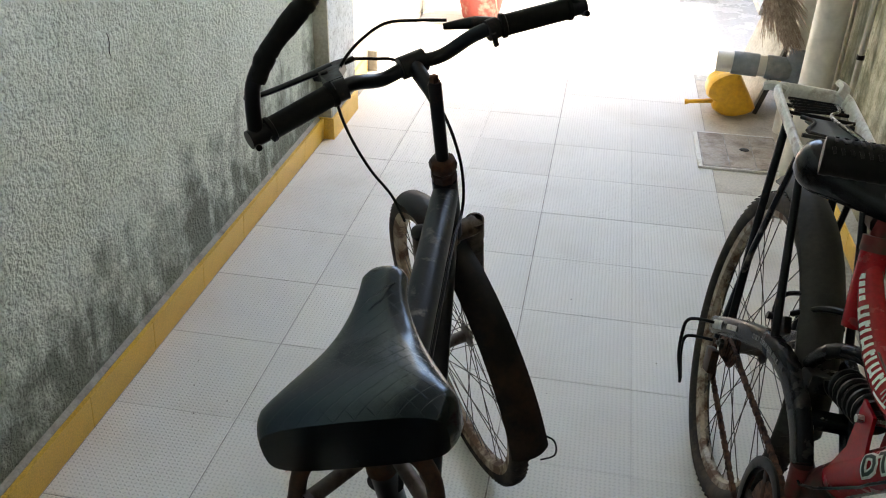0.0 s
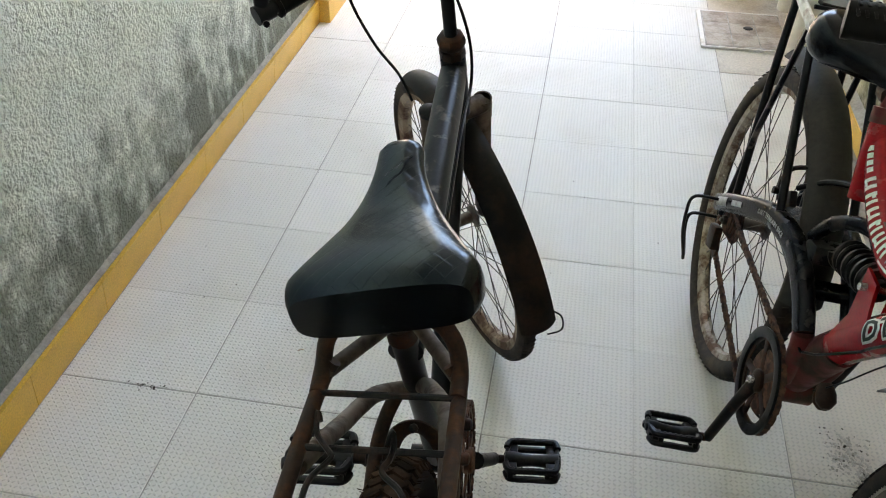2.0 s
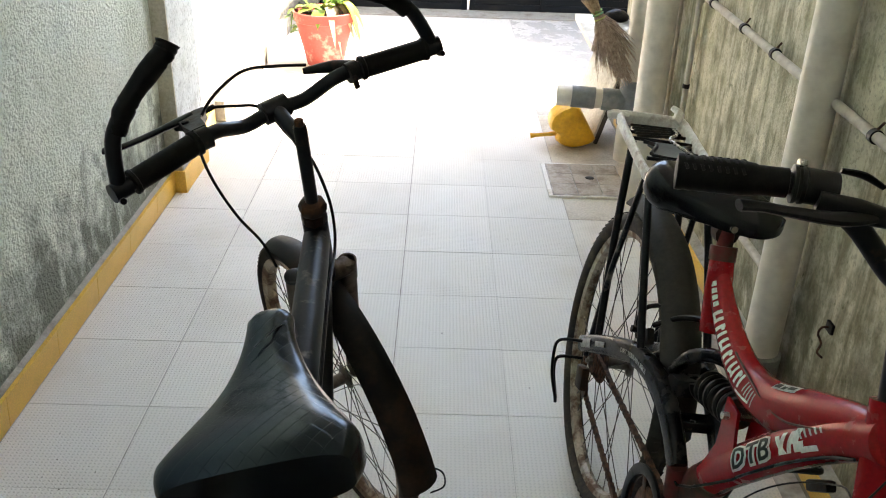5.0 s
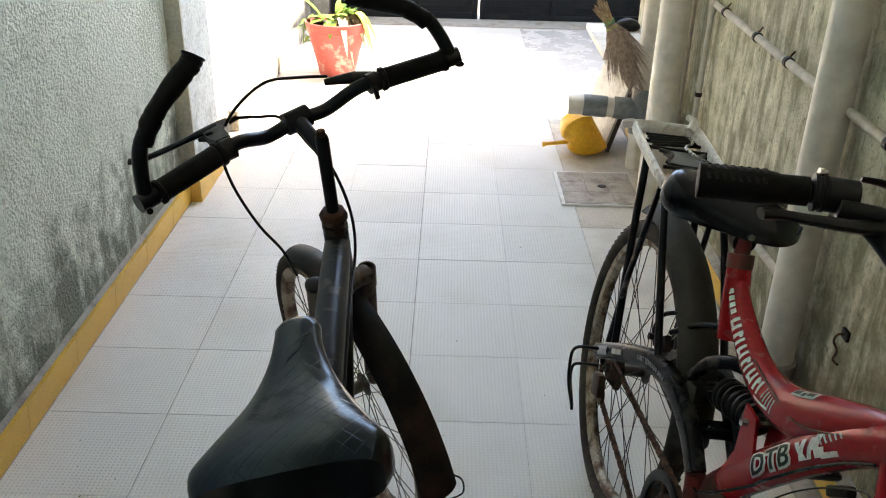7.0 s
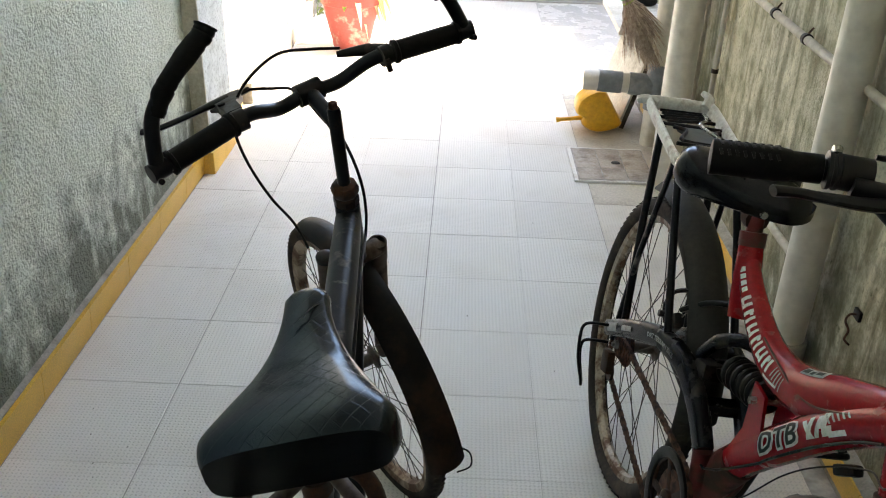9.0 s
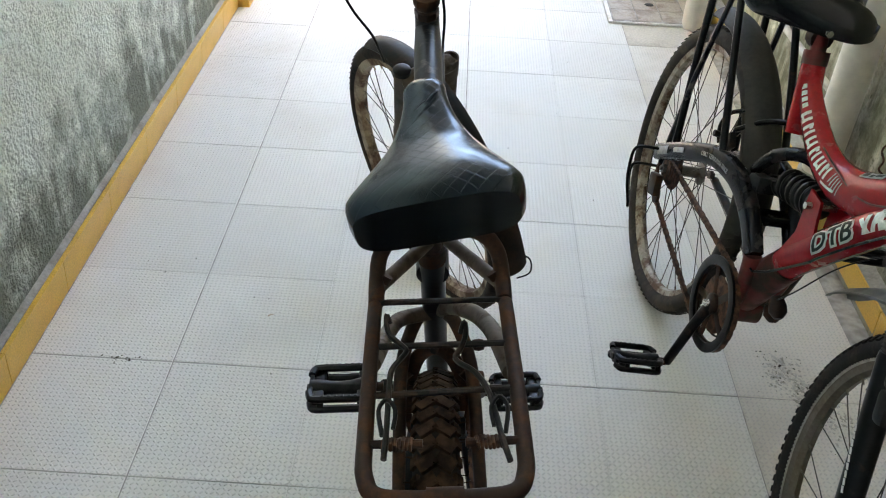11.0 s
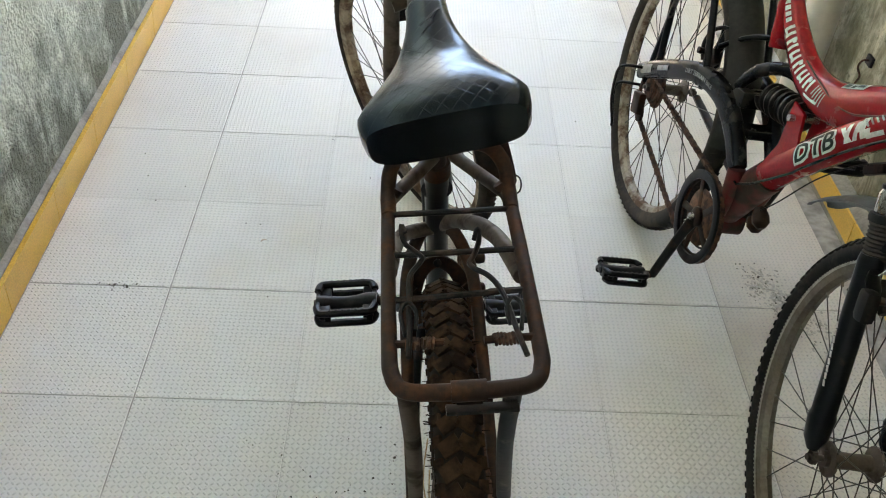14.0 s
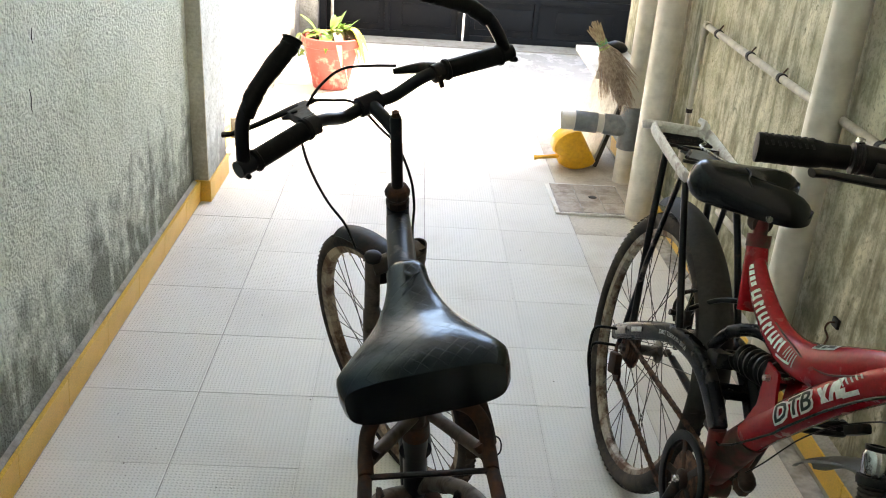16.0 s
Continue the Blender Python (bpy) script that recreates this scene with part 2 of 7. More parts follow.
def tile_material(name, lo, hi, stain, stain_amt):
    """Pale anti-slip floor tile: small raised lozenges turned this way and that, with faint stains."""
    m, n, l, b = material(name, 0.32, spec=0.18)
    tc = n.new("ShaderNodeTexCoord")
    info = n.new("ShaderNodeObjectInfo")
    sep = n.new("ShaderNodeSeparateXYZ")
    l.new(tc.outputs["Object"], sep.inputs[0])
    pitch = 0.0100
    cells, fr = [], []
    for k in (0, 1):
        v = maths(n, l, "DIVIDE", sep.outputs[k], pitch)
        cells.append(maths(n, l, "FLOOR", v))
        fr.append(maths(n, l, "SUBTRACT", maths(n, l, "FRACT", v), 0.5))
    odd = maths(n, l, "FLOORED_MODULO", maths(n, l, "ADD", cells[0], cells[1]), 2.0)
    sgn = maths(n, l, "SUBTRACT", maths(n, l, "MULTIPLY", odd, 2.0), 1.0)
    fy = maths(n, l, "MULTIPLY", fr[1], sgn)
    u = maths(n, l, "MULTIPLY", maths(n, l, "ADD", fr[0], fy), 0.7071)
    v = maths(n, l, "MULTIPLY", maths(n, l, "SUBTRACT", fr[0], fy), 0.7071)
    d = maths(n, l, "ADD", maths(n, l, "POWER", maths(n, l, "DIVIDE", u, 0.40), 2.0), maths(n, l, "POWER", maths(n, l, "DIVIDE", v, 0.19), 2.0))
    hgt = n.new("ShaderNodeMapRange")
    hgt.interpolation_type = "SMOOTHSTEP"
    for k, val in ((1, 0.35), (2, 1.25), (3, 1.0), (4, 0.0)):
        hgt.inputs[k].default_value = val
    l.new(d, hgt.inputs[0])
    # stains laid over the whole floor
    geo = n.new("ShaderNodeNewGeometry")
    st = n.new("ShaderNodeTexNoise")
    st.inputs["Scale"].default_value, st.inputs["Detail"].default_value = 2.3, 6
    l.new(geo.outputs["Position"], st.inputs[0])
    sp = n.new("ShaderNodeTexNoise")
    sp.inputs["Scale"].default_value, sp.inputs["Detail"].default_value = 210, 2
    l.new(geo.outputs["Position"], sp.inputs[0])
    col = mix(n, l, info.outputs["Random"], lo, hi)
    rs = ramp(n, [(0.52, (0, 0, 0)), (0.78, (1, 1, 1))])
    l.new(st.outputs[0], rs.inputs[0])
    col = mix(n, l, maths(n, l, "MULTIPLY", rs.outputs[0], stain_amt), col, stain)
    rp = ramp(n, [(0.70, (0, 0, 0)), (0.76, (1, 1, 1))])
    l.new(sp.outputs[0], rp.inputs[0])
    col = mix(n, l, maths(n, l, "MULTIPLY", rp.outputs[0], 0.35), col, (0.12, 0.10, 0.08))
    col = mix(n, l, maths(n, l, "MULTIPLY", hgt.outputs[0], 0.28), col, (0.34, 0.33, 0.32))
    l.new(col, b.inputs["Base Color"])
    rr = n.new("ShaderNodeMapRange")
    rr.inputs[3].default_value, rr.inputs[4].default_value = 0.34, 0.58
    l.new(st.outputs[0], rr.inputs[0])
    l.new(rr.outputs[0], b.inputs["Roughness"])
    bump(n, l, b, hgt.outputs[0], 0.8, 0.0014)
    return m


def wall_material(name, pale, mid, moss, black, moss_at, low_dark, grain=95, rough_amt=0.9, streaks=0.0, relief=0.0042, edge=(0.50, 0.80), pit_shade_amt=0.52):
    """Rough-cast plaster with green bloom and black damp streaks that run down it."""
    m, n, l, b = material(name, 0.92, spec=0.25)
    geo = n.new("ShaderNodeNewGeometry")

    def tex(scale, detail, stretch=(1, 1, 1), dist=0.0):
        mp = n.new("ShaderNodeMapping")
        mp.inputs["Scale"].default_value = stretch
        l.new(geo.outputs["Position"], mp.inputs[0])
        t = n.new("ShaderNodeTexNoise")
        t.inputs["Scale"].default_value, t.inputs["Detail"].default_value, t.inputs["Roughness"].default_value = scale, detail, 0.62
        t.inputs["Distortion"].default_value = dist
        l.new(mp.outputs[0], t.inputs[0])
        return t.outputs[0]
    big, stream, fine, mid_n = tex(1.5, 6), tex(7.5, 9, (1, 1, 0.30), 0.8), tex(grain, 2), tex(17, 7)
    sep = n.new("ShaderNodeSeparateXYZ")
    l.new(geo.outputs["Position"], sep.inputs[0])
    col = mix(n, l, big, mid, pale)
    rm = ramp(n, [(moss_at - 0.07, (0, 0, 0)), (moss_at + 0.13, (1, 1, 1))])
    l.new(mix(n, l, 0.45, big, mid_n), rm.inputs[0])
    col = mix(n, l, maths(n, l, "MULTIPLY", rm.outputs[0], 0.75), col, moss)
    # damp that climbs from the ground as a ragged band of streaks
    low = n.new("ShaderNodeMapRange")
    for k, v in ((1, 0.1), (2, low_dark), (3, 0.26), (4, -0.12)):
        low.inputs[k].default_value = v
    l.new(sep.outputs[2], low.inputs[0])
    rb = ramp(n, [(edge[0], (0, 0, 0)), (edge[1], (1, 1, 1))])
    l.new(maths(n, l, "ADD", mix(n, l, 0.4, stream, mid_n), low.outputs[0]), rb.inputs[0])
    col = mix(n, l, maths(n, l, "MULTIPLY", rb.outputs[0], 0.85), col, black)
    if streaks:
        run, patch = tex(15, 9, (1, 1, 0.15), 1.4), tex(7.5, 9, (1, 1, 0.50), 0.9)
        rp = ramp(n, [(0.52, (0, 0, 0)), (0.64, (1, 1, 1))])
        l.new(patch, rp.inputs[0])
        col = mix(n, l, maths(n, l, "MULTIPLY", rp.outputs[0], 0.7), col, tuple(min(0.8, c * 1.2) for c in pale))
        rk = ramp(n, [(0.475, (0, 0, 0)), (0.585, (1, 1, 1))])
        l.new(mix(n, l, 0.42, run, mix(n, l, 0.5, stream, mid_n)), rk.inputs[0])
        col = mix(n, l, maths(n, l, "MULTIPLY", rk.outputs[0], streaks), col, (0.14, 0.13, 0.075))
        spk = ramp(n, [(0.60, (0, 0, 0)), (0.66, (1, 1, 1))])
        l.new(mix(n, l, 0.35, tex(38, 5), patch), spk.inputs[0])
        col = mix(n, l, maths(n, l, "MULTIPLY", spk.outputs[0], 0.75), col, (0.09, 0.10, 0.05))
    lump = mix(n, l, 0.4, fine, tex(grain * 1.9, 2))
    # low spots of the bump coloured darker, as shade between the lumps
    pit_shade = ramp(n, [(0.38, (1, 1, 1)), (0.49, (0, 0, 0))])
    l.new(lump, pit_shade.inputs[0])
    col = mix(n, l, maths(n, l, "MULTIPLY", pit_shade.outputs[0], pit_shade_amt), col, tuple(c * 0.36 for c in mid))
    l.new(col, b.inputs["Base Color"])
    plate = ramp(n, [(0.34, (0, 0, 0)), (0.60, (1, 1, 1))])
    l.new(lump, plate.inputs[0])
    bump(n, l, b, plate.outputs[0], rough_amt, relief)
    return m


M["tile"] = tile_material("anti-slip tile", (0.68, 0.665, 0.63), (0.74, 0.725, 0.69), (0.50, 0.45, 0.38), 0.5)
M["tile_dirty"] = tile_material("trodden dirty anti-slip tile", (0.66, 0.62, 0.555), (0.71, 0.67, 0.605), (0.42, 0.355, 0.28), 0.7)
M["wall_left"] = wall_material("left rough-cast plaster", (0.76, 0.80, 0.70), (0.63, 0.675, 0.58), (0.43, 0.49, 0.385), (0.105, 0.115, 0.088), 0.52, 0.66, 66, 1.0, relief=0.0058, edge=(0.56, 0.74), pit_shade_amt=0.40)
M["wall_right"] = wall_material("right mossy plaster", (0.64, 0.60, 0.475), (0.50, 0.465, 0.35), (0.27, 0.27, 0.13), (0.07, 0.07, 0.045), 0.48, 0.8, 80, 0.28, 0.66, pit_shade_amt=0.42)
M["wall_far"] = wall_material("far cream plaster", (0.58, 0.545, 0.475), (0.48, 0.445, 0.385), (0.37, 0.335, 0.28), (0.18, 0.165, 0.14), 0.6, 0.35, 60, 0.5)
M["pilaster"] = wall_material("painted pilaster", (0.72, 0.75, 0.74), (0.58, 0.62, 0.61), (0.36, 0.40, 0.38), (0.16, 0.17, 0.15), 0.55, 0.4, 60, 0.3)
M["yellow"] = worn("yellow ochre paint", (0.74, 0.44, 0.06), (0.62, 0.385, 0.085), 0.62, 6, (0.35, 0.55), 0.0, 0.06, 220, 0.16)
M["vinyl_plain"] = worn("smooth cracked vinyl", (0.0040, 0.0055, 0.0080), (0.0065, 0.0075, 0.0085), 0.70, 22, (0.20, 0.34), 0.0, 0.06, 140, spec=0.28)
M["cement_strip"] = worn("stained cement strip", (0.58, 0.53, 0.455), (0.46, 0.41, 0.34), 0.54, 6, (0.40, 0.6), 0.0, 0.2, 120, spec=0.25)

# ---- helpers for meshes ----
def part(name, bm, mat, parent=None, label="", m=None, smooth=True):
    """Links a bmesh as one mesh object, under a thing or a part."""
    bmesh.ops.recalc_face_normals(bm, faces=bm.faces)
    me = bpy.data.meshes.new(name)
    bm.to_mesh(me)
    bm.free()
    me.materials.append(M[mat] if isinstance(mat, str) else mat)
    if smooth:
        me.shade_auto(38) if hasattr(me, "shade_auto") else me.set_sharp_from_angle(angle=radians(38))
        me.polygons.foreach_set("use_smooth", [True] * len(me.polygons))
        me.set_sharp_from_angle(angle=radians(38))
    ob = new(name, me)
    ob.parent = parent
    if m is not None:
        ob.matrix_basis = m
    if label:
        ob["label"] = label
    return ob


def shared(name, me, parent, m):
    """One more object on a mesh that others use too."""
    ob = new(name, me)
    ob.parent, ob.matrix_basis = parent, m
    return ob


def curve_pts(pts, steps=6, closed=False):
    """A smooth line through the points."""
    p = [Vector(q) for q in pts]
    k = len(p)
    out = []
    for i in range(k if closed else k - 1):
        a, b_, c, d = (p[(i + j) % k] if closed else p[min(max(i + j, 0), k - 1)] for j in (-1, 0, 1, 2))
        for s in range(steps):
            t = s / steps
            out.append(0.5 * ((2 * b_) + (c - a) * t + (2 * a - 5 * b_ + 4 * c - d) * t * t + (3 * b_ - a - 3 * c + d) * t ** 3))
    if not closed:
        out.append(p[-1])
    return out


def sweep(bm, pts, r, n=10, steps=0, closed=False, flat=1.0, up=None, caps=True, sq=1.0):
    """A tube along the points. r: one radius or one for each point. flat: its thickness along up, over its width."""
    ctrl = len(pts)
    line = curve_pts(pts, steps, closed) if steps else [Vector(q) for q in pts]
    k = len(line)
    if isinstance(r, (int, float)):
        radii = [r] * k
    else:
        span = ctrl if closed else ctrl - 1
        radii = []
        for i in range(k):
            f = i / (k if closed else max(1, k - 1)) * span
            a = int(f) % ctrl
            c = min(a + 1, ctrl - 1) if not closed else (a + 1) % ctrl
            radii.append(r[a] + (r[c] - r[a]) * (f - int(f)))
    rings, side = [], None
    for i in range(k):
        a = line[(i - 1) % k] if closed or i else line[0]
        c = line[(i + 1) % k] if closed or i < k - 1 else line[-1]
        t = (c - a).normalized()
        if up is not None:
            side = t.cross(Vector(up)).normalized()
        elif side is None:
            side = t.orthogonal().normalized()
        else:
            side = (side - t * side.dot(t)).normalized()
        nor = side.cross(t).normalized()
        ring = []
        for j in range(n):
            cs, sn = math.cos(6.28319 * (j + 0.5) / n), math.sin(6.28319 * (j + 0.5) / n)
            ring.append(bm.verts.new(line[i] + radii[i] * (math.copysign(abs(cs) ** sq, cs) * side + math.copysign(abs(sn) ** sq, sn) * flat * nor)))
        rings.append(ring)
    for i in range(k if closed else k - 1):
        a, c = rings[i], rings[(i + 1) % k]
        for j in range(n):
            bm.faces.new((a[j], a[(j + 1) % n], c[(j + 1) % n], c[j]))
    if caps and not closed:
        bm.faces.new(rings[0][::-1])
        bm.faces.new(rings[-1])
    return bm


def tube(pts, r, n=10, steps=0, **kw):
    return sweep(bmesh.new(), pts, r, n, steps, **kw)


def lathe(bm, profile, m=None, n=28, loop=False):
    """Turns a profile of (radius, height) about the z axis of m."""
    m = m or Matrix()
    rings = [[bm.verts.new(m @ Vector((r * math.cos(6.28319 * j / n), r * math.sin(6.28319 * j / n), h))) for j in range(n)] for r, h in profile]
    k = len(rings)
    for i in range(k if loop else k - 1):
        a, c = rings[i], rings[(i + 1) % k]
        for j in range(n):
            bm.faces.new((a[j], a[(j + 1) % n], c[(j + 1) % n], c[j]))
    if not loop:
        bm.faces.new(rings[0][::-1])
        bm.faces.new(rings[-1])
    return bm


def box(bm, c, s, m=None, bevel=0.0):
    """A box of size s about c, turned by m, with its edges eased by bevel."""
    f = Matrix.Translation(c) @ (m or Matrix())
    made = bmesh.ops.create_cube(bm, size=1, matrix=f @ Matrix.Diagonal((*s, 1)))
    if bevel:
        edges = list({e for v in made["verts"] for e in v.link_edges})
        bmesh.ops.bevel(bm, geom=edges, offset=bevel, segments=2, affect="EDGES", profile=0.6)
    return bm


def cube(c, s, m=None, bevel=0.0):
    return box(bmesh.new(), c, s, m, bevel)


def prism(bm, outline, z0, z1, m=None):
    """An upright prism over an outline of (x, y)."""
    m = m or Matrix()
    lo = [bm.verts.new(m @ Vector((x, y, z0))) for x, y in outline]
    hi = [bm.verts.new(m @ Vector((x, y, z1))) for x, y in outline]
    k = len(lo)
    bm.faces.new(lo[::-1])
    bm.faces.new(hi)
    for i in range(k):
        bm.faces.new((lo[i], lo[(i + 1) % k], hi[(i + 1) % k], hi[i]))
    return bm


def thing(name, m, label, category, group=""):
    ob = new(name)
    ob.matrix_basis = m
    ob.empty_display_size = 0.05
    return tagged(ob, label, category, group)


def structure(name, bm, mat, label, smooth=False):
    return tagged(part(name, bm, mat, smooth=smooth), label, name.split("_")[0], kind="structure")


TO_X = Matrix.Rotation(radians(90), 4, "Y")     # z axis laid along x

# ---- the passage: ground, walls, kerbs, roof ----
XL, XR = -0.925, 0.985
ground = structure("ground", cube((0, 20, -0.03), (160, 160, 0.04)), "cement", "bare grey cement ground round and under the passage")
floor_bed = structure("floor", cube((0.1, 0.9, -0.009), (2.2, 9.4, 0.014)), "grout", "grey grout bed under pale anti-slip tiles")
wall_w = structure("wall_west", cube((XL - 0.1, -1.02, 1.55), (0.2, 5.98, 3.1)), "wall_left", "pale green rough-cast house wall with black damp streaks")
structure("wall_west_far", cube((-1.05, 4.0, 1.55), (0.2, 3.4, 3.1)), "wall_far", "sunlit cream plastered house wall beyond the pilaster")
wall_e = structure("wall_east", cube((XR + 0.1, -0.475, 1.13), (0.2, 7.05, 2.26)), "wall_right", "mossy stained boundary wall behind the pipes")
structure("wall_east_yard", cube((1.95, 4.6, 1.0), (0.2, 3.4, 2.0)), "wall_far", "cream wall of the sunny yard")
# south wall is added out of view to block light and bounce little
structure("wall_south", cube((0.03, -4.1, 1.55), (2.4, 0.2, 3.1)), "cement", "unseen plain wall added to close the passage to light")
# roof out of view, its outline cut so that sun and shade meet right
bm = prism(bmesh.new(), [(-1.6, -4.2), (1.9, -4.2), (1.9, 2.9), (2.6, 2.9), (2.6, 3.915), (0.35, 3.063), (0.35, 4.5), (-1.6, 4.5)], 3.1, 3.25)
structure("ceiling", bm, "ceil", "unseen plaster roof slab over the passage, cut to set the shade edge")
structure("pilaster", cube((-0.917, 2.125, 1.55), (0.1, 0.34, 3.1), bevel=0.004), "pilaster", "painted pilaster at the corner of the house wall")
structure("trim_pilaster", cube((-0.8965, 1.949, 1.64), (0.0585, 0.010, 3.1), bevel=0.002), "olive", "olive-stained cement face of the pilaster")

# kerbs: yellow tiles set upright along the foot of each wall, with a cement fillet on top
kerb_w = structure("baseboard_west", prism(bmesh.new(), [(XL, 0.090), (XL + 0.012, 0.082), (XL + 0.012, 0.0), (XL, 0.0)], -4.0, 1.955, Matrix(((1, 0, 0, 0), (0, 0, 1, 0), (0, 1, 0, 0), (0, 0, 0, 1)))), "cement", "grey cement fillet behind yellow skirting tiles")
kerb_e = structure("baseboard_east", prism(bmesh.new(), [(XR, 0.098), (XR - 0.03, 0.083), (XR - 0.03, 0.0), (XR, 0.0)], -4.0, 3.05, Matrix(((1, 0, 0, 0), (0, 0, 1, 0), (0, 1, 0, 0), (0, 0, 0, 1)))), "cement", "grey cement fillet behind yellow skirting tiles")
structure("baseboard_pilaster", cube((-0.92, 2.12, 0.0415), (0.122, 0.356, 0.093), bevel=0.004), "yellow", "yellow painted skirting round the foot of the pilaster")
structure("baseboard_far", cube((-0.944, 2.52, 0.04), (0.014, 0.44, 0.09), bevel=0.003), "yellow", "yellow painted skirting of the sunlit wall")
ledge = structure("trim_ledge", cube((-0.928, 3.75, 0.05), (0.05, 1.9, 0.10), bevel=0.006), "wall_far", "cream plastered ledge at the foot of the far wall")

# ---- bicycles: shared makers ----
def wheel(parent, name, m, tyre_mat, rim_mat, R=0.33, w=0.027, knobs="chevron", label="", hub_mat="dust_metal", rim_w=0.013, hub_half=0.034, track=None):
    """A spoked wheel about the x axis of m: rim with tyre, hub and each spoke under it."""
    ri = R - 2 * w * 0.92
    bm = bmesh.new()
    lathe(bm, [(ri + 0.004, -rim_w), (ri + 0.011, -rim_w), (ri + 0.006, -rim_w * 0.55), (ri + 0.006, rim_w * 0.55), (ri + 0.011, rim_w), (ri + 0.004, rim_w), (ri - 0.010, rim_w * 0.72), (ri - 0.014, 0.0), (ri - 0.010, -rim_w * 0.72)], TO_X, 64, loop=True)
    for k in range(36):
        a = k * math.pi / 18
        d = Vector((0, math.cos(a), math.sin(a)))
        sweep(bm, [d * (ri - 0.022), d * (ri - 0.008)], 0.0021, 5)
    rim = part(name, bm, rim_mat, parent, label, m)
    if track:
        for s in (-1, 1):
            bm = lathe(bmesh.new(), [(ri + 0.001, s * (rim_w - 0.0006)), (ri + 0.0005, s * (rim_w + 0.0006)), (ri + 0.0115, s * (rim_w + 0.0014)), (ri + 0.0118, s * (rim_w - 0.0004))], TO_X, 72, loop=True)
            for k in range(240):
                box(bm, (0, 0, 0), (0.0010, 0.0026, 0.0095), Matrix.Rotation(k * math.pi / 120, 4, "X") @ Matrix.Translation((s * (rim_w + 0.0014), 0, ri + 0.006)))
            part("brake_band", bm, track, rim, "finely ridged bright braking band", smooth=False)
    # tyre
    bm = bmesh.new()
    prof = []
    for k in range(14):
        a = 2 * math.pi * k / 14
        flatten = 0.80 if knobs and math.cos(a) > 0.3 else 0.95
        prof.append((R - w + w * math.cos(a) * flatten, w * 0.94 * math.sin(a)))
    lathe(bm, prof, TO_X, 72, loop=True)
    rows = 82
    plain = len(bm.faces)
    if knobs == "chevron":
        wear = random.Random(8)
        for k in range(rows):
            a = 2 * math.pi * k / rows
            fr = Matrix.Rotation(a, 4, "X") @ Matrix.Translation((0, 0, R - 0.0040))
            for s in (-1, 1):
                box(bm, (0, 0, 0), (w * 0.80 * wear.uniform(0.94, 1.04), 0.0168 * wear.uniform(0.90, 1.06), 0.0042), fr @ Matrix.Translation((s * w * 0.345, 0.004, -0.0014 * wear.uniform(0.8, 1.2))) @ Matrix.Rotation(radians(18 * s), 4, "Y") @ Matrix.Rotation(radians((-27 + wear.uniform(-3, 3)) * s), 4, "Z"))
                box(bm, (0, 0, 0), (w * 0.42, 0.0125 * wear.uniform(0.85, 1.1), 0.0045), Matrix.Rotation(a + math.pi / rows, 4, "X") @ Matrix.Translation((s * w * 0.80, 0, R - w * 0.52)) @ Matrix.Rotation(radians(52 * s), 4, "Y"))
    elif knobs == "block":
        for k in range(104):
            a = 2 * math.pi * k / 104
            for s in (-1, 0, 1):
                aa = a + (0.5 * 2 * math.pi / 104 if s == 0 else 0)
                box(bm, (0, 0, 0), (w * 0.50, 0.0100, 0.0032), Matrix.Rotation(aa, 4, "X") @ Matrix.Translation((s * w * 0.70, 0, R - 0.003 - abs(s) * w * 0.33)) @ Matrix.Rotation(radians(40 * s), 4, "Y"))
    elif knobs == "ribs":
        for k in range(96):
            a = 2 * math.pi * k / 96
            for s in (-1, 1):
                box(bm, (0, 0, 0), (w * 0.5, 0.0085, 0.0020), Matrix.Rotation(a, 4, "X") @ Matrix.Translation((s * w * 0.45, 0, R - 0.0055)) @ Matrix.Rotation(radians(18 * s), 4, "Y") @ Matrix.Rotation(radians(20 * s), 4, "Z"))
    if knobs == "chevron":                 # stray rubber hairs of the mould
        hair = random.Random(4)
        for k in range(260):
            a, s = hair.uniform(0, 6.283), hair.choice((-1, 1))
            f = Matrix.Rotation(a, 4, "X")
            r0 = R - w * hair.uniform(0.5, 0.95)
            sweep(bm, [f @ Vector((s * w * 0.9, 0, r0)), f @ Vector((s * (w + hair.uniform(0.002, 0.008)), hair.uniform(-0.002, 0.002), r0 + 0.001))], 0.0006, 4)
    ty = part("tyre", bm, tyre_mat, rim, "treaded rubber tyre")
    if knobs == "chevron":                 # carcass under the blocks coloured darker, as the shade between them
        ty.data.materials.append(M["tyre_groove_shade"])
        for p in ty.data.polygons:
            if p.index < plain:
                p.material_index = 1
    # hub with flanges and axle
    bm = bmesh.new()
    h = hub_half
    lathe(bm, [(0.0048, -h - 0.03), (0.0048, -h - 0.006), (0.012, -h - 0.006), (0.012, -h), (0.026, -h), (0.026, -h + 0.004), (0.013, -h + 0.009), (0.012, 0), (0.013, h - 0.009), (0.026, h - 0.004), (0.026, h), (0.012, h), (0.012, h + 0.006), (0.0048, h + 0.006), (0.0048, h + 0.03)], TO_X, 20)
    for s in (-1, 1):
        lathe(bm, [(0.0105, s * (h + 0.017)), (0.0105, s * (h + 0.025))], TO_X, 6)
    part("hub", bm, hub_mat, rim, "dusty hub with axle and nuts")
    kinds = []
    for side in (-1, 1):
        for lean in (-1, 1):
            a0, a1 = 0.0, lean * radians(62)
            p0 = Vector((side * (h - 0.002), 0.023 * math.sin(a1), 0.023 * math.cos(a1)))
            p1 = Vector((0, 0, ri - 0.012))
            me = bpy.data.meshes.new("spoke")
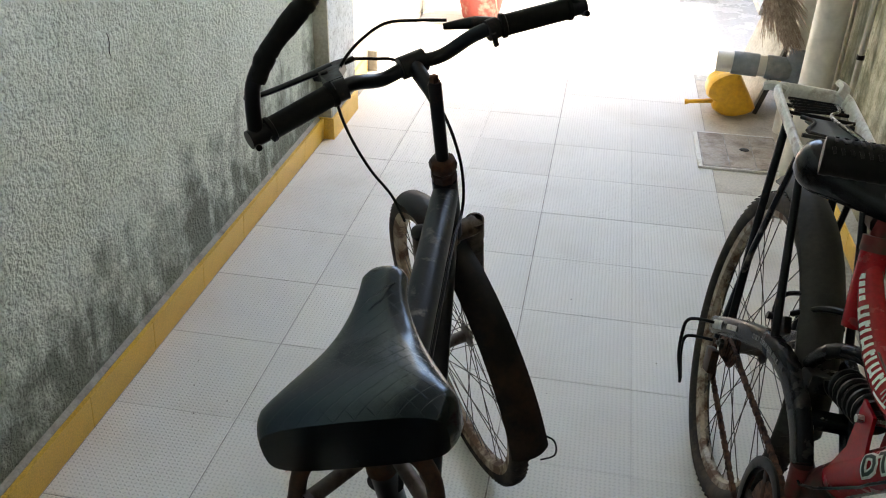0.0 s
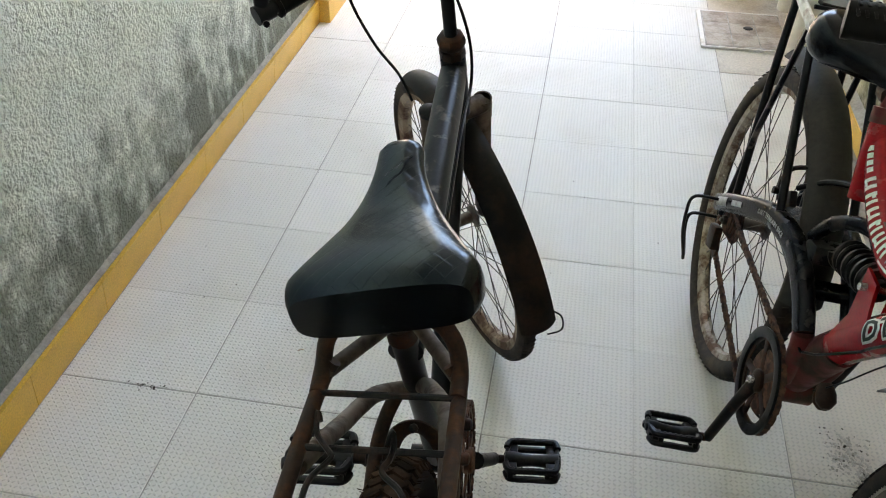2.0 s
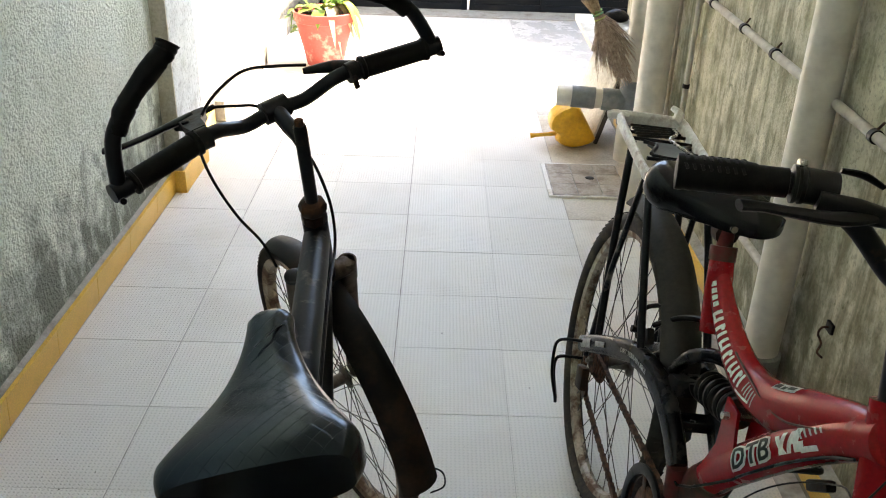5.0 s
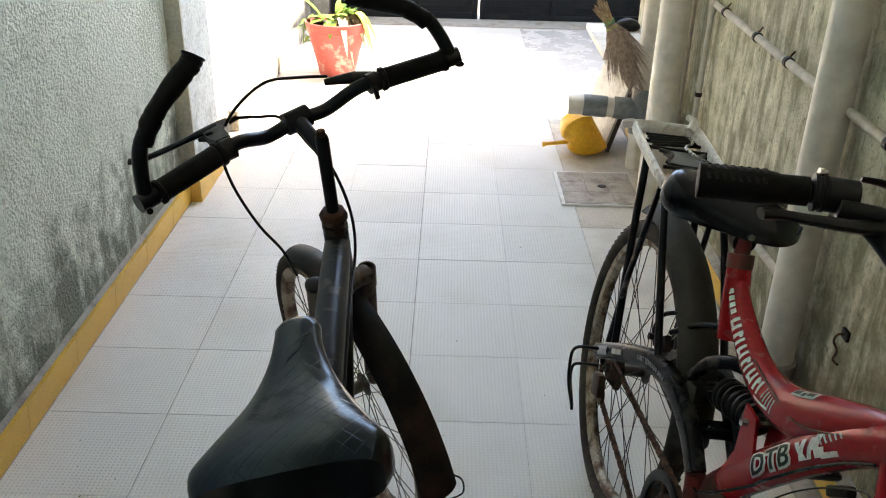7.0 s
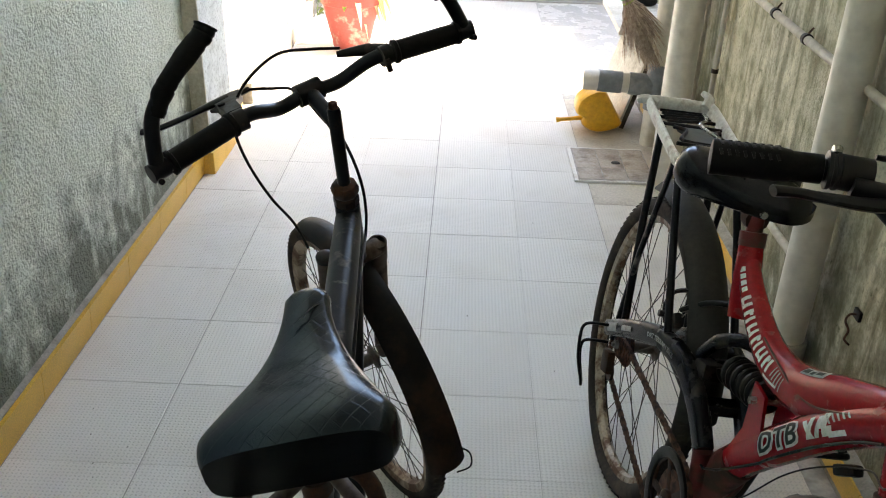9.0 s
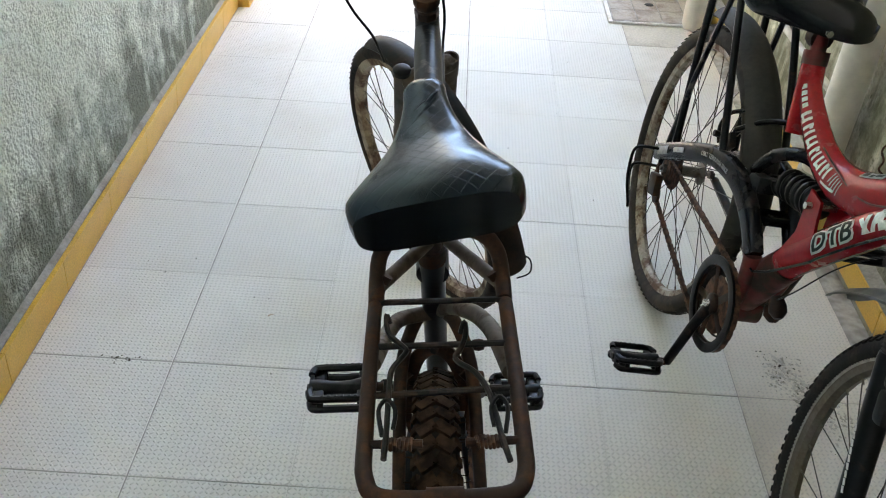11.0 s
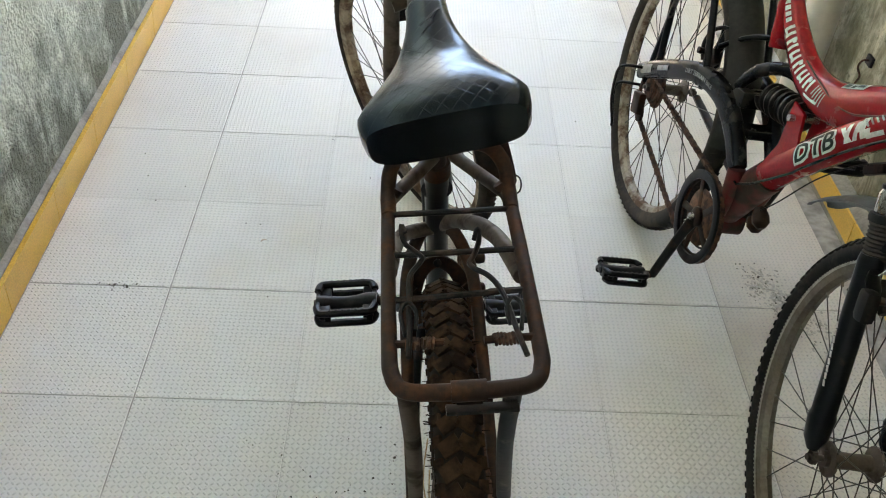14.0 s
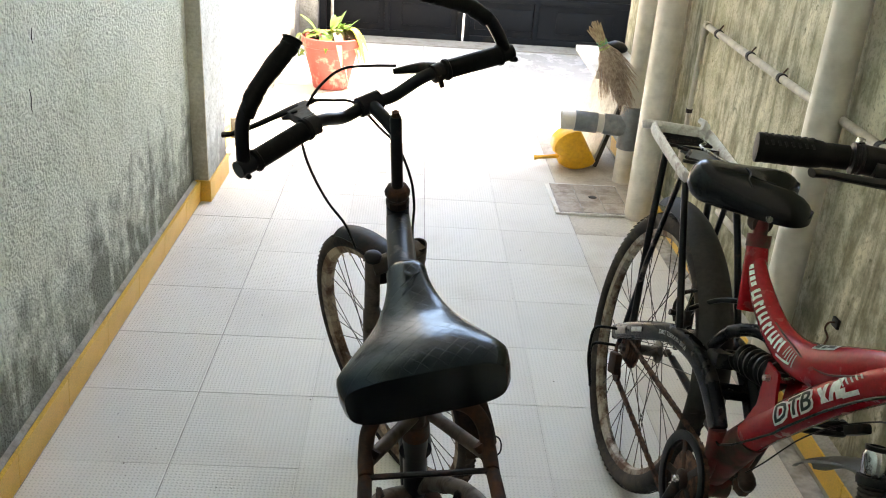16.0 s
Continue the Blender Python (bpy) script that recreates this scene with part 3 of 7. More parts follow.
            b2 = sweep(bmesh.new(), [p0, p1], 0.00105, 5)
            b2.to_mesh(me)
            b2.free()
            me.materials.append(M["spoke"])
            kinds.append(me)
    for k in range(36):
        shared("spoke", kinds[k % 4], rim, Matrix.Rotation(2 * math.pi * k / 36, 4, "X"))
    return rim


def pedal(parent, at, mat="plastic", label="black resin pedal with rounded cut-outs", out=1, tilt=0.0):
    """A pedal whose spindle goes out along x from the crank's end: barrel, rounded rails above and below, webs and end caps."""
    f = Matrix.Translation(at) @ Matrix.Rotation(radians(tilt), 4, "X")
    W, H = 0.082, 0.026

    def at_(x, y, z):
        return f @ Vector((out * (0.002 + x * 0.87), y, z))

    bm = bmesh.new()
    for s in (-1, 1):
        for k in (-1, 1):
            y, z = s * (W / 2 - 0.005), k * (H / 2 - 0.004)
            sweep(bm, [at_(0.018, y * 0.55, z), at_(0.022, y * 0.85, z), at_(0.031, y, z), at_(0.068, y, z), at_(0.107, y, z), at_(0.114, y * 0.85, z), at_(0.117, y * 0.55, z)], 0.0060, 8, 3)
        for x in (0.028, 0.098):
            box(bm, (0, 0, 0), (0.009, 0.006, H - 0.006), f @ Matrix.Translation((out * (0.002 + x * 0.87), s * (W / 2 - 0.005), 0)), 0.0015)
        for x in (0.030, 0.104):
            box(bm, (0, 0, 0), (0.016, W / 2 - 0.012, 0.011), f @ Matrix.Translation((out * (0.002 + x * 0.87), s * (W / 4 - 0.002), 0)), 0.0025)
        for q in range(6):
            box(bm, (0, 0, 0), (0.004, 0.004, 0.003), f @ Matrix.Translation((out * (0.036 + q * 0.0095), s * (W / 2 - 0.005), H / 2 + 0.001)))
    for x in (0.019, 0.116):
        box(bm, (0, 0, 0), (0.007, W * 0.56, H - 0.006), f @ Matrix.Translation((out * (0.002 + x * 0.87), 0, 0)), 0.003)
    sweep(bm, [at_(q, 0, 0) for q in (0.016, 0.034, 0.052, 0.068, 0.086, 0.104, 0.119)], [0.0150, 0.0150, 0.0115, 0.0105, 0.0115, 0.0140, 0.0140], 14, 3, flat=0.85, up=(0, 0, 1))
    p = part("pedal", bm, mat, parent, label)
    part("spindle", tube([at_(-0.004, 0, 0), at_(0.022, 0, 0)], 0.0075, 10), "rust_frame", p)
    part("end_cap", tube([at_(0.118, 0, 0), at_(0.1235, 0, 0)], [0.0085, 0.0065], 12), "dark_metal", p, "dull metal end cap")
    return p


def chainring(parent, at, r=0.088, teeth=44, mat="rust", guard=None):
    f = Matrix.Translation(at) @ TO_X
    bm = bmesh.new()
    lathe(bm, [(r - 0.012, -0.0015), (r, -0.0015), (r, 0.0015), (r - 0.012, 0.0015)], f, 44, loop=True)
    for k in range(teeth):
        a = 2 * math.pi * k / teeth
        box(bm, (0, 0, 0), (0.007, 0.005, 0.0028), f @ Matrix.Rotation(a, 4, "Z") @ Matrix.Translation((r + 0.002, 0, 0)))
    for k in range(5):
        a = 2 * math.pi * k / 5
        box(bm, (0, 0, 0), (r - 0.018, 0.015, 0.004), f @ Matrix.Rotation(a, 4, "Z") @ Matrix.Translation(((r - 0.008) / 2 + 0.008, 0, 0.0)), 0.0012)
    lathe(bm, [(0.02, -0.006), (0.02, 0.008), (0.014, 0.012)], f, 18)
    ring = part("chainring", bm, mat, parent, "toothed chainring on five arms")
    if guard:
        bm = lathe(bmesh.new(), [(r - 0.002, 0.003), (r + 0.008, 0.004), (r + 0.009, 0.009), (r + 0.001, 0.011), (r - 0.009, 0.009), (r - 0.009, 0.004)], f, 48, loop=True)
        part("chain_guard_ring", bm, guard, ring, "black plastic guard ring")
    return ring


def chain(parent, x, c0, r0, c1, r1, mat="rust"):
    """Links along two straight runs and round two sprockets, in the plane x."""
    (y0, z0), (y1, z1) = c0, c1
    d = Vector((y1 - y0, z1 - z0))
    L, base = d.length, math.atan2(z1 - z0, y1 - y0)
    off = math.asin((r0 - r1) / L)
    pts = []
    a_top, a_bot = base + math.pi / 2 - off, base - math.pi / 2 + off
    k = 26
    for i in range(k):
        a = a_top + (2 * math.pi - (a_top - a_bot)) * i / (k - 1)
        pts.append((y0 + r0 * math.cos(a), z0 + r0 * math.sin(a)))
    n2 = 16
    for i in range(n2):
        a = a_bot + (a_top - a_bot) * i / (n2 - 1)
        pts.append((y1 + r1 * math.cos(a), z1 + r1 * math.sin(a)))
    line, step = [], 0.0127
    pts.append(pts[0])
    acc = 0.0
    for (ya, za), (yb, zb) in zip(pts, pts[1:]):
        seg = math.hypot(yb - ya, zb - za)
        while acc <= seg and seg > 0:
            f = acc / seg
            line.append((ya + (yb - ya) * f, za + (zb - za) * f, math.atan2(zb - za, yb - ya)))
            acc += step
        acc -= seg
    bm = bmesh.new()
    for i, (y, z, a) in enumerate(line):
        f = Matrix.Translation((x, y, z)) @ Matrix.Rotation(a, 4, "X")
        wide = 0.0085 if i % 2 else 0.0060
        box(bm, (0, 0, 0), (wide, 0.0115, 0.0085), f)
        lathe(bm, [(0.0042, -0.0048), (0.0042, 0.0048)], f @ Matrix.Translation((0, 0.0063, 0)) @ TO_X, 7)
    return part("chain", bm, mat, parent, "rusty roller chain")


# ---- the old black and rust-brown bicycle ----
bikeA = thing("bicycle", pose(0.013, -0.760, 0, 0, 0, 3.45) @ pose(0, 0, 0, 0, -4.0, 0), "old black bicycle with rust-brown carrier leaning on its kickstand", "bicycle", "bicycles in the passage")
HEAD = Vector((0, 0.878, 0.779))
AX = Vector((0, -0.27, 0.963)).normalized()       # steering axis, upwards


def steer(deg):
    return Matrix.Translation(HEAD) @ Matrix.Rotation(radians(deg), 4, AX) @ Matrix.Translation(-HEAD)


def on_axis(d):
    return HEAD + AX * d


S_F = steer(30.0)
FA = on_axis(-0.47) + Vector((0, 0.035, 0))
FA.z = 0.313
FA.y += 0.02
BB = Vector((0, 0.45, 0.29))

RA = Vector((0, 0.010, 0.323))
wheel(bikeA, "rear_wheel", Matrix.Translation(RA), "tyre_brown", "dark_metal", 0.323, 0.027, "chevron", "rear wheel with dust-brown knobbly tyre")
wheel(bikeA, "front_wheel", S_F @ Matrix.Translation(FA), "tyre_rust", "rust_rim", 0.313, 0.0198, "ribs", "front wheel with stained cream rim, turned aside", rim_w=0.0148)

# frame: each tube
part("top_tube", tube([on_axis(-0.055), (0, 0.80, 0.715), (0, 0.62, 0.695), (0, 0.31, 0.645)], [0.0215, 0.0235, 0.0235, 0.021], 18, 6), "scuffed_blue", bikeA, "scuffed blue-black top tube")
TT = curve_pts([on_axis(-0.055), (0, 0.80, 0.715), (0, 0.62, 0.695), (0, 0.31, 0.645)], 8)
for k0, k1, side, mt, lb in ((13, 16, -0.35, "rust", "orange rust patch"), (2, 6, 0.1, "dust_metal", "bare scratched metal"), (1, 5, -0.25, "decal_grey", "pale scratches in the paint")):
    bm, seed = bmesh.new(), random.Random(k0)
    for q in range(64 if mt == "decal_grey" else 30 if mt == "rust" else 16):
        g = seed.uniform(k0, k1)
        i, fr_ = int(g), g - int(g)
        p_ = Vector(TT[i]).lerp(Vector(TT[i + 1]), fr_)
        t_ = (Vector(TT[i + 1]) - Vector(TT[i])).normalized()
        up_n = Vector((1, 0, 0)).cross(t_).normalized()
        a = side + seed.gauss(0, 0.22)
        nr = math.sin(a) * Vector((1, 0, 0)) + math.cos(a) * up_n
        sz = seed.uniform(0.0015, 0.005)
        f = Matrix.Translation(p_ + nr * 0.0233) @ nr.to_track_quat("Z", "Y").to_matrix().to_4x4() @ Matrix.Rotation(seed.uniform(0, 3), 4, "Z")
        box(bm, (0, 0, 0), (sz * seed.uniform(1, 2.6), sz, 0.0008), f)
    part("paint_wear", bm, mt, bikeA, lb, smooth=False)
part("down_tube", tube([on_axis(-0.125), (0, 0.70, 0.50), BB], 0.017, 14, 4), "black_paint", bikeA, "black down tube")
part("seat_tube", tube([BB, (0, 0.30, 0.69)], 0.0165, 14), "black_paint", bikeA)
part("seat_post", tube([(0, 0.30, 0.68), (0, 0.265, 0.80)], 0.0125, 12), "rust_frame", bikeA, "rusty seat post")
part("seat_clamp", tube([(0, 0.304, 0.675), (0, 0.298, 0.70)], 0.0182, 14), "rust_frame", bikeA, "rusty seat clamp")
part("head_tube", tube([on_axis(-0.15), on_axis(-0.028)], [0.0215, 0.0210], 18), "scuffed_blue", bikeA, "scuffed head tube")
part("headset", lathe(bmesh.new(), [(0.018, -0.03), (0.0215, -0.024), (0.0215, -0.012), (0.018, -0.010), (0.0225, -0.004), (0.0235, 0.006), (0.0205, 0.013), (0.014, 0.016)], Matrix.Translation(HEAD) @ Matrix.Rotation(radians(15.7), 4, "X"), 8), "rust_frame", bikeA, "rusty eight-sided headset nut")
part("bottom_bracket", lathe(bmesh.new(), [(0.018, -0.04), (0.021, -0.04), (0.021, 0.04), (0.018, 0.04)], Matrix.Translation(BB) @ TO_X, 18), "black_paint", bikeA)
for s in (-1, 1):
    part("chain_stay", tube([BB + Vector((s * 0.02, -0.01, 0)), (s * 0.045, 0.30, 0.30), (s * 0.054, 0.07, 0.312), (s * 0.056, 0.016, 0.316)], [0.012, 0.012, 0.009, 0.006], 10, 5), "black_paint", bikeA)
    part("seat_stay", tube([(s * 0.004, 0.356, 0.542), (s * 0.026, 0.345, 0.535), (s * 0.047, 0.300, 0.492), (s * 0.052, 0.20, 0.430), (s * 0.054, 0.10, 0.380), (s * 0.056, 0.02, 0.337)], [0.0095, 0.0095, 0.0095, 0.009, 0.008, 0.0065], 12, 6), "rust_frame", bikeA, "rust-brown seat stay")
    if s < 0:
        stay = [(0.002, 0.352, 0.545), (-0.043, 0.328, 0.556), (-0.056, 0.290, 0.574), (-0.061, 0.235, 0.606), (-0.061, 0.16, 0.660), (-0.062, 0.085, 0.710)]
    else:
        stay = [(0.004, 0.352, 0.548), (0.024, 0.305, 0.594), (0.047, 0.245, 0.636), (0.059, 0.210, 0.653), (0.068, 0.156, 0.680), (0.078, 0.07, 0.708)]
    part("carrier_stay", tube(stay, [0.0105, 0.0105, 0.0105, 0.0105, 0.010, 0.009], 12, 6), "tan_tube", bikeA, "faded tan stay from the seat tube up to the carrier")
    part("dropout", cube((s * 0.056, 0.012, 0.312), (0.005, 0.028, 0.045), bevel=0.002), "dust_metal", bikeA)

# suspension fork, turned with the front wheel
CROWN = on_axis(-0.160)
bm = bmesh.new()
sweep(bm, [CROWN + Vector((-0.052, 0.012, 0.0)), CROWN + Vector((0, 0.0, 0.006)), CROWN + Vector((0.052, 0.012, 0.0))], 0.018, 12, 5, flat=0.8)
part("fork_crown", bm, "tan_tube", bikeA, "dusty fork crown", S_F)
part("steerer", tube([on_axis(-0.17), on_axis(-0.13)], 0.017, 14), "tan_tube", bikeA, "", S_F)
FOOT = {}
for s in (-1, 1):
    top = CROWN + (Vector((-0.047, 0.012, 0.022)) if s < 0 else Vector((0.052, 0.012, 0.000)))
    foot = FA + Vector((s * 0.052, -0.006, 0.0))
    leg = part("fork_leg", tube([top, top.lerp(foot, 0.42), top.lerp(foot, 0.43), top.lerp(foot, 0.9), foot], [0.0155, 0.0155, 0.018, 0.017, 0.009], 14), "tan_tube", bikeA, "dusty grey-brown suspension fork leg", S_F)
    d = (top - foot).normalized()
    if s < 0:
        f = Matrix.Translation(top) @ d.to_track_quat("Z", "Y").to_matrix().to_4x4()
        part("cap", lathe(bmesh.new(), [(0.017, -0.004), (0.017, 0.003), (0.011, 0.006)], f, 18), "dark_metal", leg, "dark cap")
    else:
        rings = [(0.0168, -0.03), (0.0168, 0.013), (0.0138, 0.013), (0.0138, -0.018), (0.002, -0.02)]
        f = Matrix.Translation(top) @ d.to_track_quat("Z", "Y").to_matrix().to_4x4()
        part("open_tube_end", lathe(bmesh.new(), rings, f, 20), "tan_tube", leg, "open uncapped tube end")
bm = bmesh.new()
box(bm, CROWN + Vector((-0.022, 0.036, -0.03)), (0.03, 0.012, 0.05), Matrix.Rotation(radians(14), 4, "Y"), 0.003)
box(bm, CROWN + Vector((0.022, 0.036, -0.03)), (0.03, 0.012, 0.05), Matrix.Rotation(radians(-14), 4, "Y"), 0.003)
sweep(bm, [CROWN + Vector((-0.05, 0.05, 0.006)), CROWN + Vector((-0.02, 0.04, -0.004)), CROWN + Vector((0.03, 0.04, 0.0))], 0.006, 8, 4)
part("front_brake", bm, "dark_metal", bikeA, "dark rusty caliper brake", S_F)

# front mudguard: a curved blade over the tyre, short before the fork, long behind it
def fender(bm, c, R, a0, a1, width, steps=22, drop=0.35, th=0.003, flare=1.0, stand=0.0):
    """A curved channel over a wheel about c, from angle a0 to a1 (degrees from straight up, forward positive)."""
    rows = []
    for i in range(steps + 1):
        f = i / steps
        a = radians(a0 + (a1 - a0) * f)
        w = width * (1 + (flare - 1) * f)
        far = R + stand * f * f
        ring = []
        for j in range(9):
            u = j / 8 * 2 - 1
            rr = far - drop * w * (abs(u) ** 2.4)
            ring.append(Vector((u * w / 2, rr * math.sin(a), rr * math.cos(a))) + c)
        for j in range(8, -1, -1):
            u = j / 8 * 2 - 1
            rr = far - drop * w * (abs(u) ** 2.4) - th
            ring.append(Vector((u * w * 0.47, rr * math.sin(a), rr * math.cos(a))) + c)
        rows.append([bm.verts.new(v) for v in ring])
    k = len(rows[0])
    for r0, r1 in zip(rows, rows[1:]):
        for j in range(k):
            bm.faces.new((r0[j], r0[(j + 1) % k], r1[(j + 1) % k], r1[j]))
    bm.faces.new(rows[0][::-1])
    bm.faces.new(rows[-1])
    return bm


part("front_mudguard", fender(bmesh.new(), FA, 0.323, 17, -95, 0.056, 30, 0.20, 0.003, 1.26, 0.036), "mudguard_rust", bikeA, "matt black plastic mudguard", S_F)
bm = tube([FA + Vector((0.030, -0.318, -0.02)), FA + Vector((0.054, -0.325, -0.045)), FA + Vector((0.054, -0.318, -0.085)), FA + Vector((0.030, -0.305, -0.095))], 0.0018, 6, 5)
part("mudguard_stay", bm, "cable", bikeA, "thin bent wire stay", S_F)

# stem, bar, grips, bar ends, levers
STEM = on_axis(0.163)
CL = STEM + Vector((0, 0.088, 0.004))
S_Q = steer(31)
S_B = S_Q @ Matrix.Translation(CL) @ Matrix.Rotation(radians(-4.0), 4, "Y") @ Matrix.Translation(-CL)
bm = bmesh.new()
sweep(bm, [on_axis(0.0), on_axis(0.156), on_axis(0.161)], [0.0106, 0.0106, 0.0090], 16)
sweep(bm, [on_axis(0.128), on_axis(0.140) + Vector((0, 0.030, 0.006)), CL + Vector((0, -0.01, -0.002))], [0.0112, 0.0118, 0.0122], 14, 4)
part("stem", bm, "black_paint", bikeA, "black quill stem", S_Q)
part("stem_bolt", lathe(bmesh.new(), [(0.0075, 0), (0.0075, 0.009), (0.0055, 0.011)], Matrix.Translation(on_axis(0.160)) @ Matrix.Rotation(radians(15.7), 4, "X"), 6), "rust_frame", bikeA, "rusty hexagonal bolt", S_Q)
part("bar_clamp", tube([CL + Vector((-0.021, 0, 0)), CL + Vector((0.021, 0, 0))], 0.0185, 16), "black_paint", bikeA, "", S_B)


def H(x, y, z):
    return CL + Vector((x, y, z))


bar_line = [H(-0.266, -0.065, 0.010), H(-0.155, -0.044, 0.018), H(-0.104, -0.024, 0.015), H(-0.052, 0.003, -0.006), H(0, 0, 0), H(0.052, 0.003, -0.006), H(0.104, -0.024, 0.015), H(0.155, -0.044, 0.018), H(0.258, -0.064, 0.010)]
part("handlebar", tube(bar_line, 0.0115, 12, 6), "black_paint", bikeA, "black riser handlebar", S_B)
for s in (-1, 1):
    g0, g1 = H(s * 0.140, -0.041, 0.018), H(s * 0.252, -0.0628, 0.011)
    ax = (g1 - g0).normalized()
    bm = bmesh.new()
    f = Matrix.Translation(g0) @ ax.to_track_quat("Z", "Y").to_matrix().to_4x4()
    prof = [(0.0135, 0), (0.0195, 0.001), (0.0195, 0.007), (0.0165, 0.009)]
    for q in range(15):
        prof += [(0.0172, 0.012 + q * 0.0062), (0.0167, 0.0145 + q * 0.0062)]
    prof += [(0.0175, 0.107), (0.019, 0.108), (0.019, 0.113), (0.014, 0.114)]
    lathe(bm, prof, f, 18)
    part("grip", bm, "rubber", bikeA, "black ribbed rubber grip", S_B)
    e = H(s * (0.263 if s > 0 else 0.270), -0.0650, 0.010)
    bm = bmesh.new()
    sweep(bm, [e + Vector((-s * 0.014, 0.003, 0)), e + Vector((s * 0.012, -0.003, 0))], 0.0142, 14)
    sweep(bm, [e + Vector((s * 0.004, -0.006, -0.012)), e + Vector((s * 0.004, -0.020, -0.010))], 0.0048, 8)
    line = [e, e + Vector((-s * 0.012, 0.001, 0.045)), e + Vector((-s * 0.028, 0.002, 0.078)), e + Vector((-s * 0.068, 0.004, 0.112)), e + Vector((-s * 0.118, 0.006, 0.142)), e + Vector((-s * 0.132, 0.007, 0.149))]
    sweep(bm, line, 0.0112, 12, 5)
    be = part("bar_end", bm, "black_paint", bikeA, "curved black bar end", S_B)
    bm = bmesh.new()
    run = curve_pts([line[2] + Vector((0, 0, -0.005)), line[2].lerp(line[3], 0.5), line[3], line[4], line[5], line[5] + Vector((-s * 0.010, 0.002, 0.009))], 6)
    lump = random.Random(5 + s)
    sweep(bm, run, [0.0136 + 0.0022 * q / len(run) + lump.uniform(-0.0010, 0.0011) for q in range(len(run) - 3)] + [0.0150, 0.0166, 0.0170], 16)
    for v in bm.verts:
        v.co += Vector((lump.uniform(-1, 1), lump.uniform(-1, 1), lump.uniform(-1, 1))) * 0.0005
    part("sleeve", bm, "rubber", be, "padded black sleeve")
    # brake lever: clamp, body and blade
    c0 = H(s * 0.128, -0.036, 0.017)
    bm = bmesh.new()
    sweep(bm, [c0 + Vector((-0.009, 0, 0)), c0 + Vector((0.009, 0, 0))], 0.017, 14)
    if s < 0:
        prism(bm, [(-0.012, 0.008), (0.012, 0.008), (0.016, 0.044), (0.034, 0.074), (0.036, 0.088), (0.022, 0.091), (-0.004, 0.085), (-0.020, 0.079), (-0.012, 0.064), (-0.014, 0.042)], 0.001, 0.016, Matrix.Translation(c0))
        lathe(bm, [(0.0065, 0.014), (0.0065, 0.019), (0.004, 0.020)], Matrix.Translation(c0 + Vector((-0.006, 0.050, 0))), 10)
        sweep(bm, [c0 + Vector((0.032, 0.084, 0.009)), c0 + Vector((0.052, 0.088, 0.009))], 0.0045, 8)
    else:
        sweep(bm, [c0 + Vector((0.004, 0.010, 0.004)), c0 + Vector((-0.016, 0.028, 0.010)), c0 + Vector((-0.044, 0.042, 0.014)), c0 + Vector((-0.060, 0.049, 0.016))], [0.012, 0.0105, 0.0070, 0.0050], 12, 4)
        box(bm, c0 + Vector((-0.006, -0.016, -0.012)), (0.008, 0.008, 0.022), None, 0.002)
    lv = part("brake_lever", bm, "dark_metal", bikeA, "dark brake lever", S_B)
    blade = [c0 + Vector(v) for v in ((0.012, 0.080, 0.013), (-0.016, 0.074, 0.014), (-0.040, 0.069, 0.015), (-0.074, 0.067, 0.015), (-0.110, 0.071, 0.015), (-0.127, 0.080, 0.017))]
    if s < 0:
        part("blade", sweep(bmesh.new(), blade, [0.0100, 0.0095, 0.0078, 0.0074, 0.0072, 0.0080], 10, 5, flat=0.6, up=(0, 0, 1)), "black_paint", lv, "curved lever blade")

# cables: left lever to front brake, right lever over the bar and down to the frame
def F2(v):
    return S_B @ Vector(v)


lc = H(-0.078, 0.052, 0.026)
part("front_brake_cable", tube([(0.006, 0.955, 0.992), (-0.040, 0.942, 0.996), (-0.090, 0.940, 0.992), (-0.128, 0.907, 0.971), (-0.150, 0.874, 0.945), (-0.163, 0.877, 0.909), (-0.163, 0.891, 0.863), (-0.151, 0.903, 0.811), (-0.128, 0.916, 0.752), (-0.099, 0.928, 0.700), (-0.082, 0.939, 0.645)], 0.0026, 8, 6), "cable", bikeA, "black brake cable")
part("rear_brake_cable", tube([F2(lc), F2(H(-0.045, 0.050, 0.014)), F2(H(-0.010, 0.036, -0.002)), S_Q @ (on_axis(0.120) + Vector((0.006, 0.062, 0))), S_Q @ (on_axis(0.085) + Vector((0.020, 0.028, 0))), on_axis(0.030) + Vector((0.024, 0.008, 0)), on_axis(-0.03) + Vector((0.030, 0.002, 0)), on_axis(-0.09) + Vector((0.026, -0.01, 0)), (0.024, 0.74, 0.69), (0.022, 0.4, 0.64)], 0.0026, 8, 8), "cable", bikeA, "black brake cable")

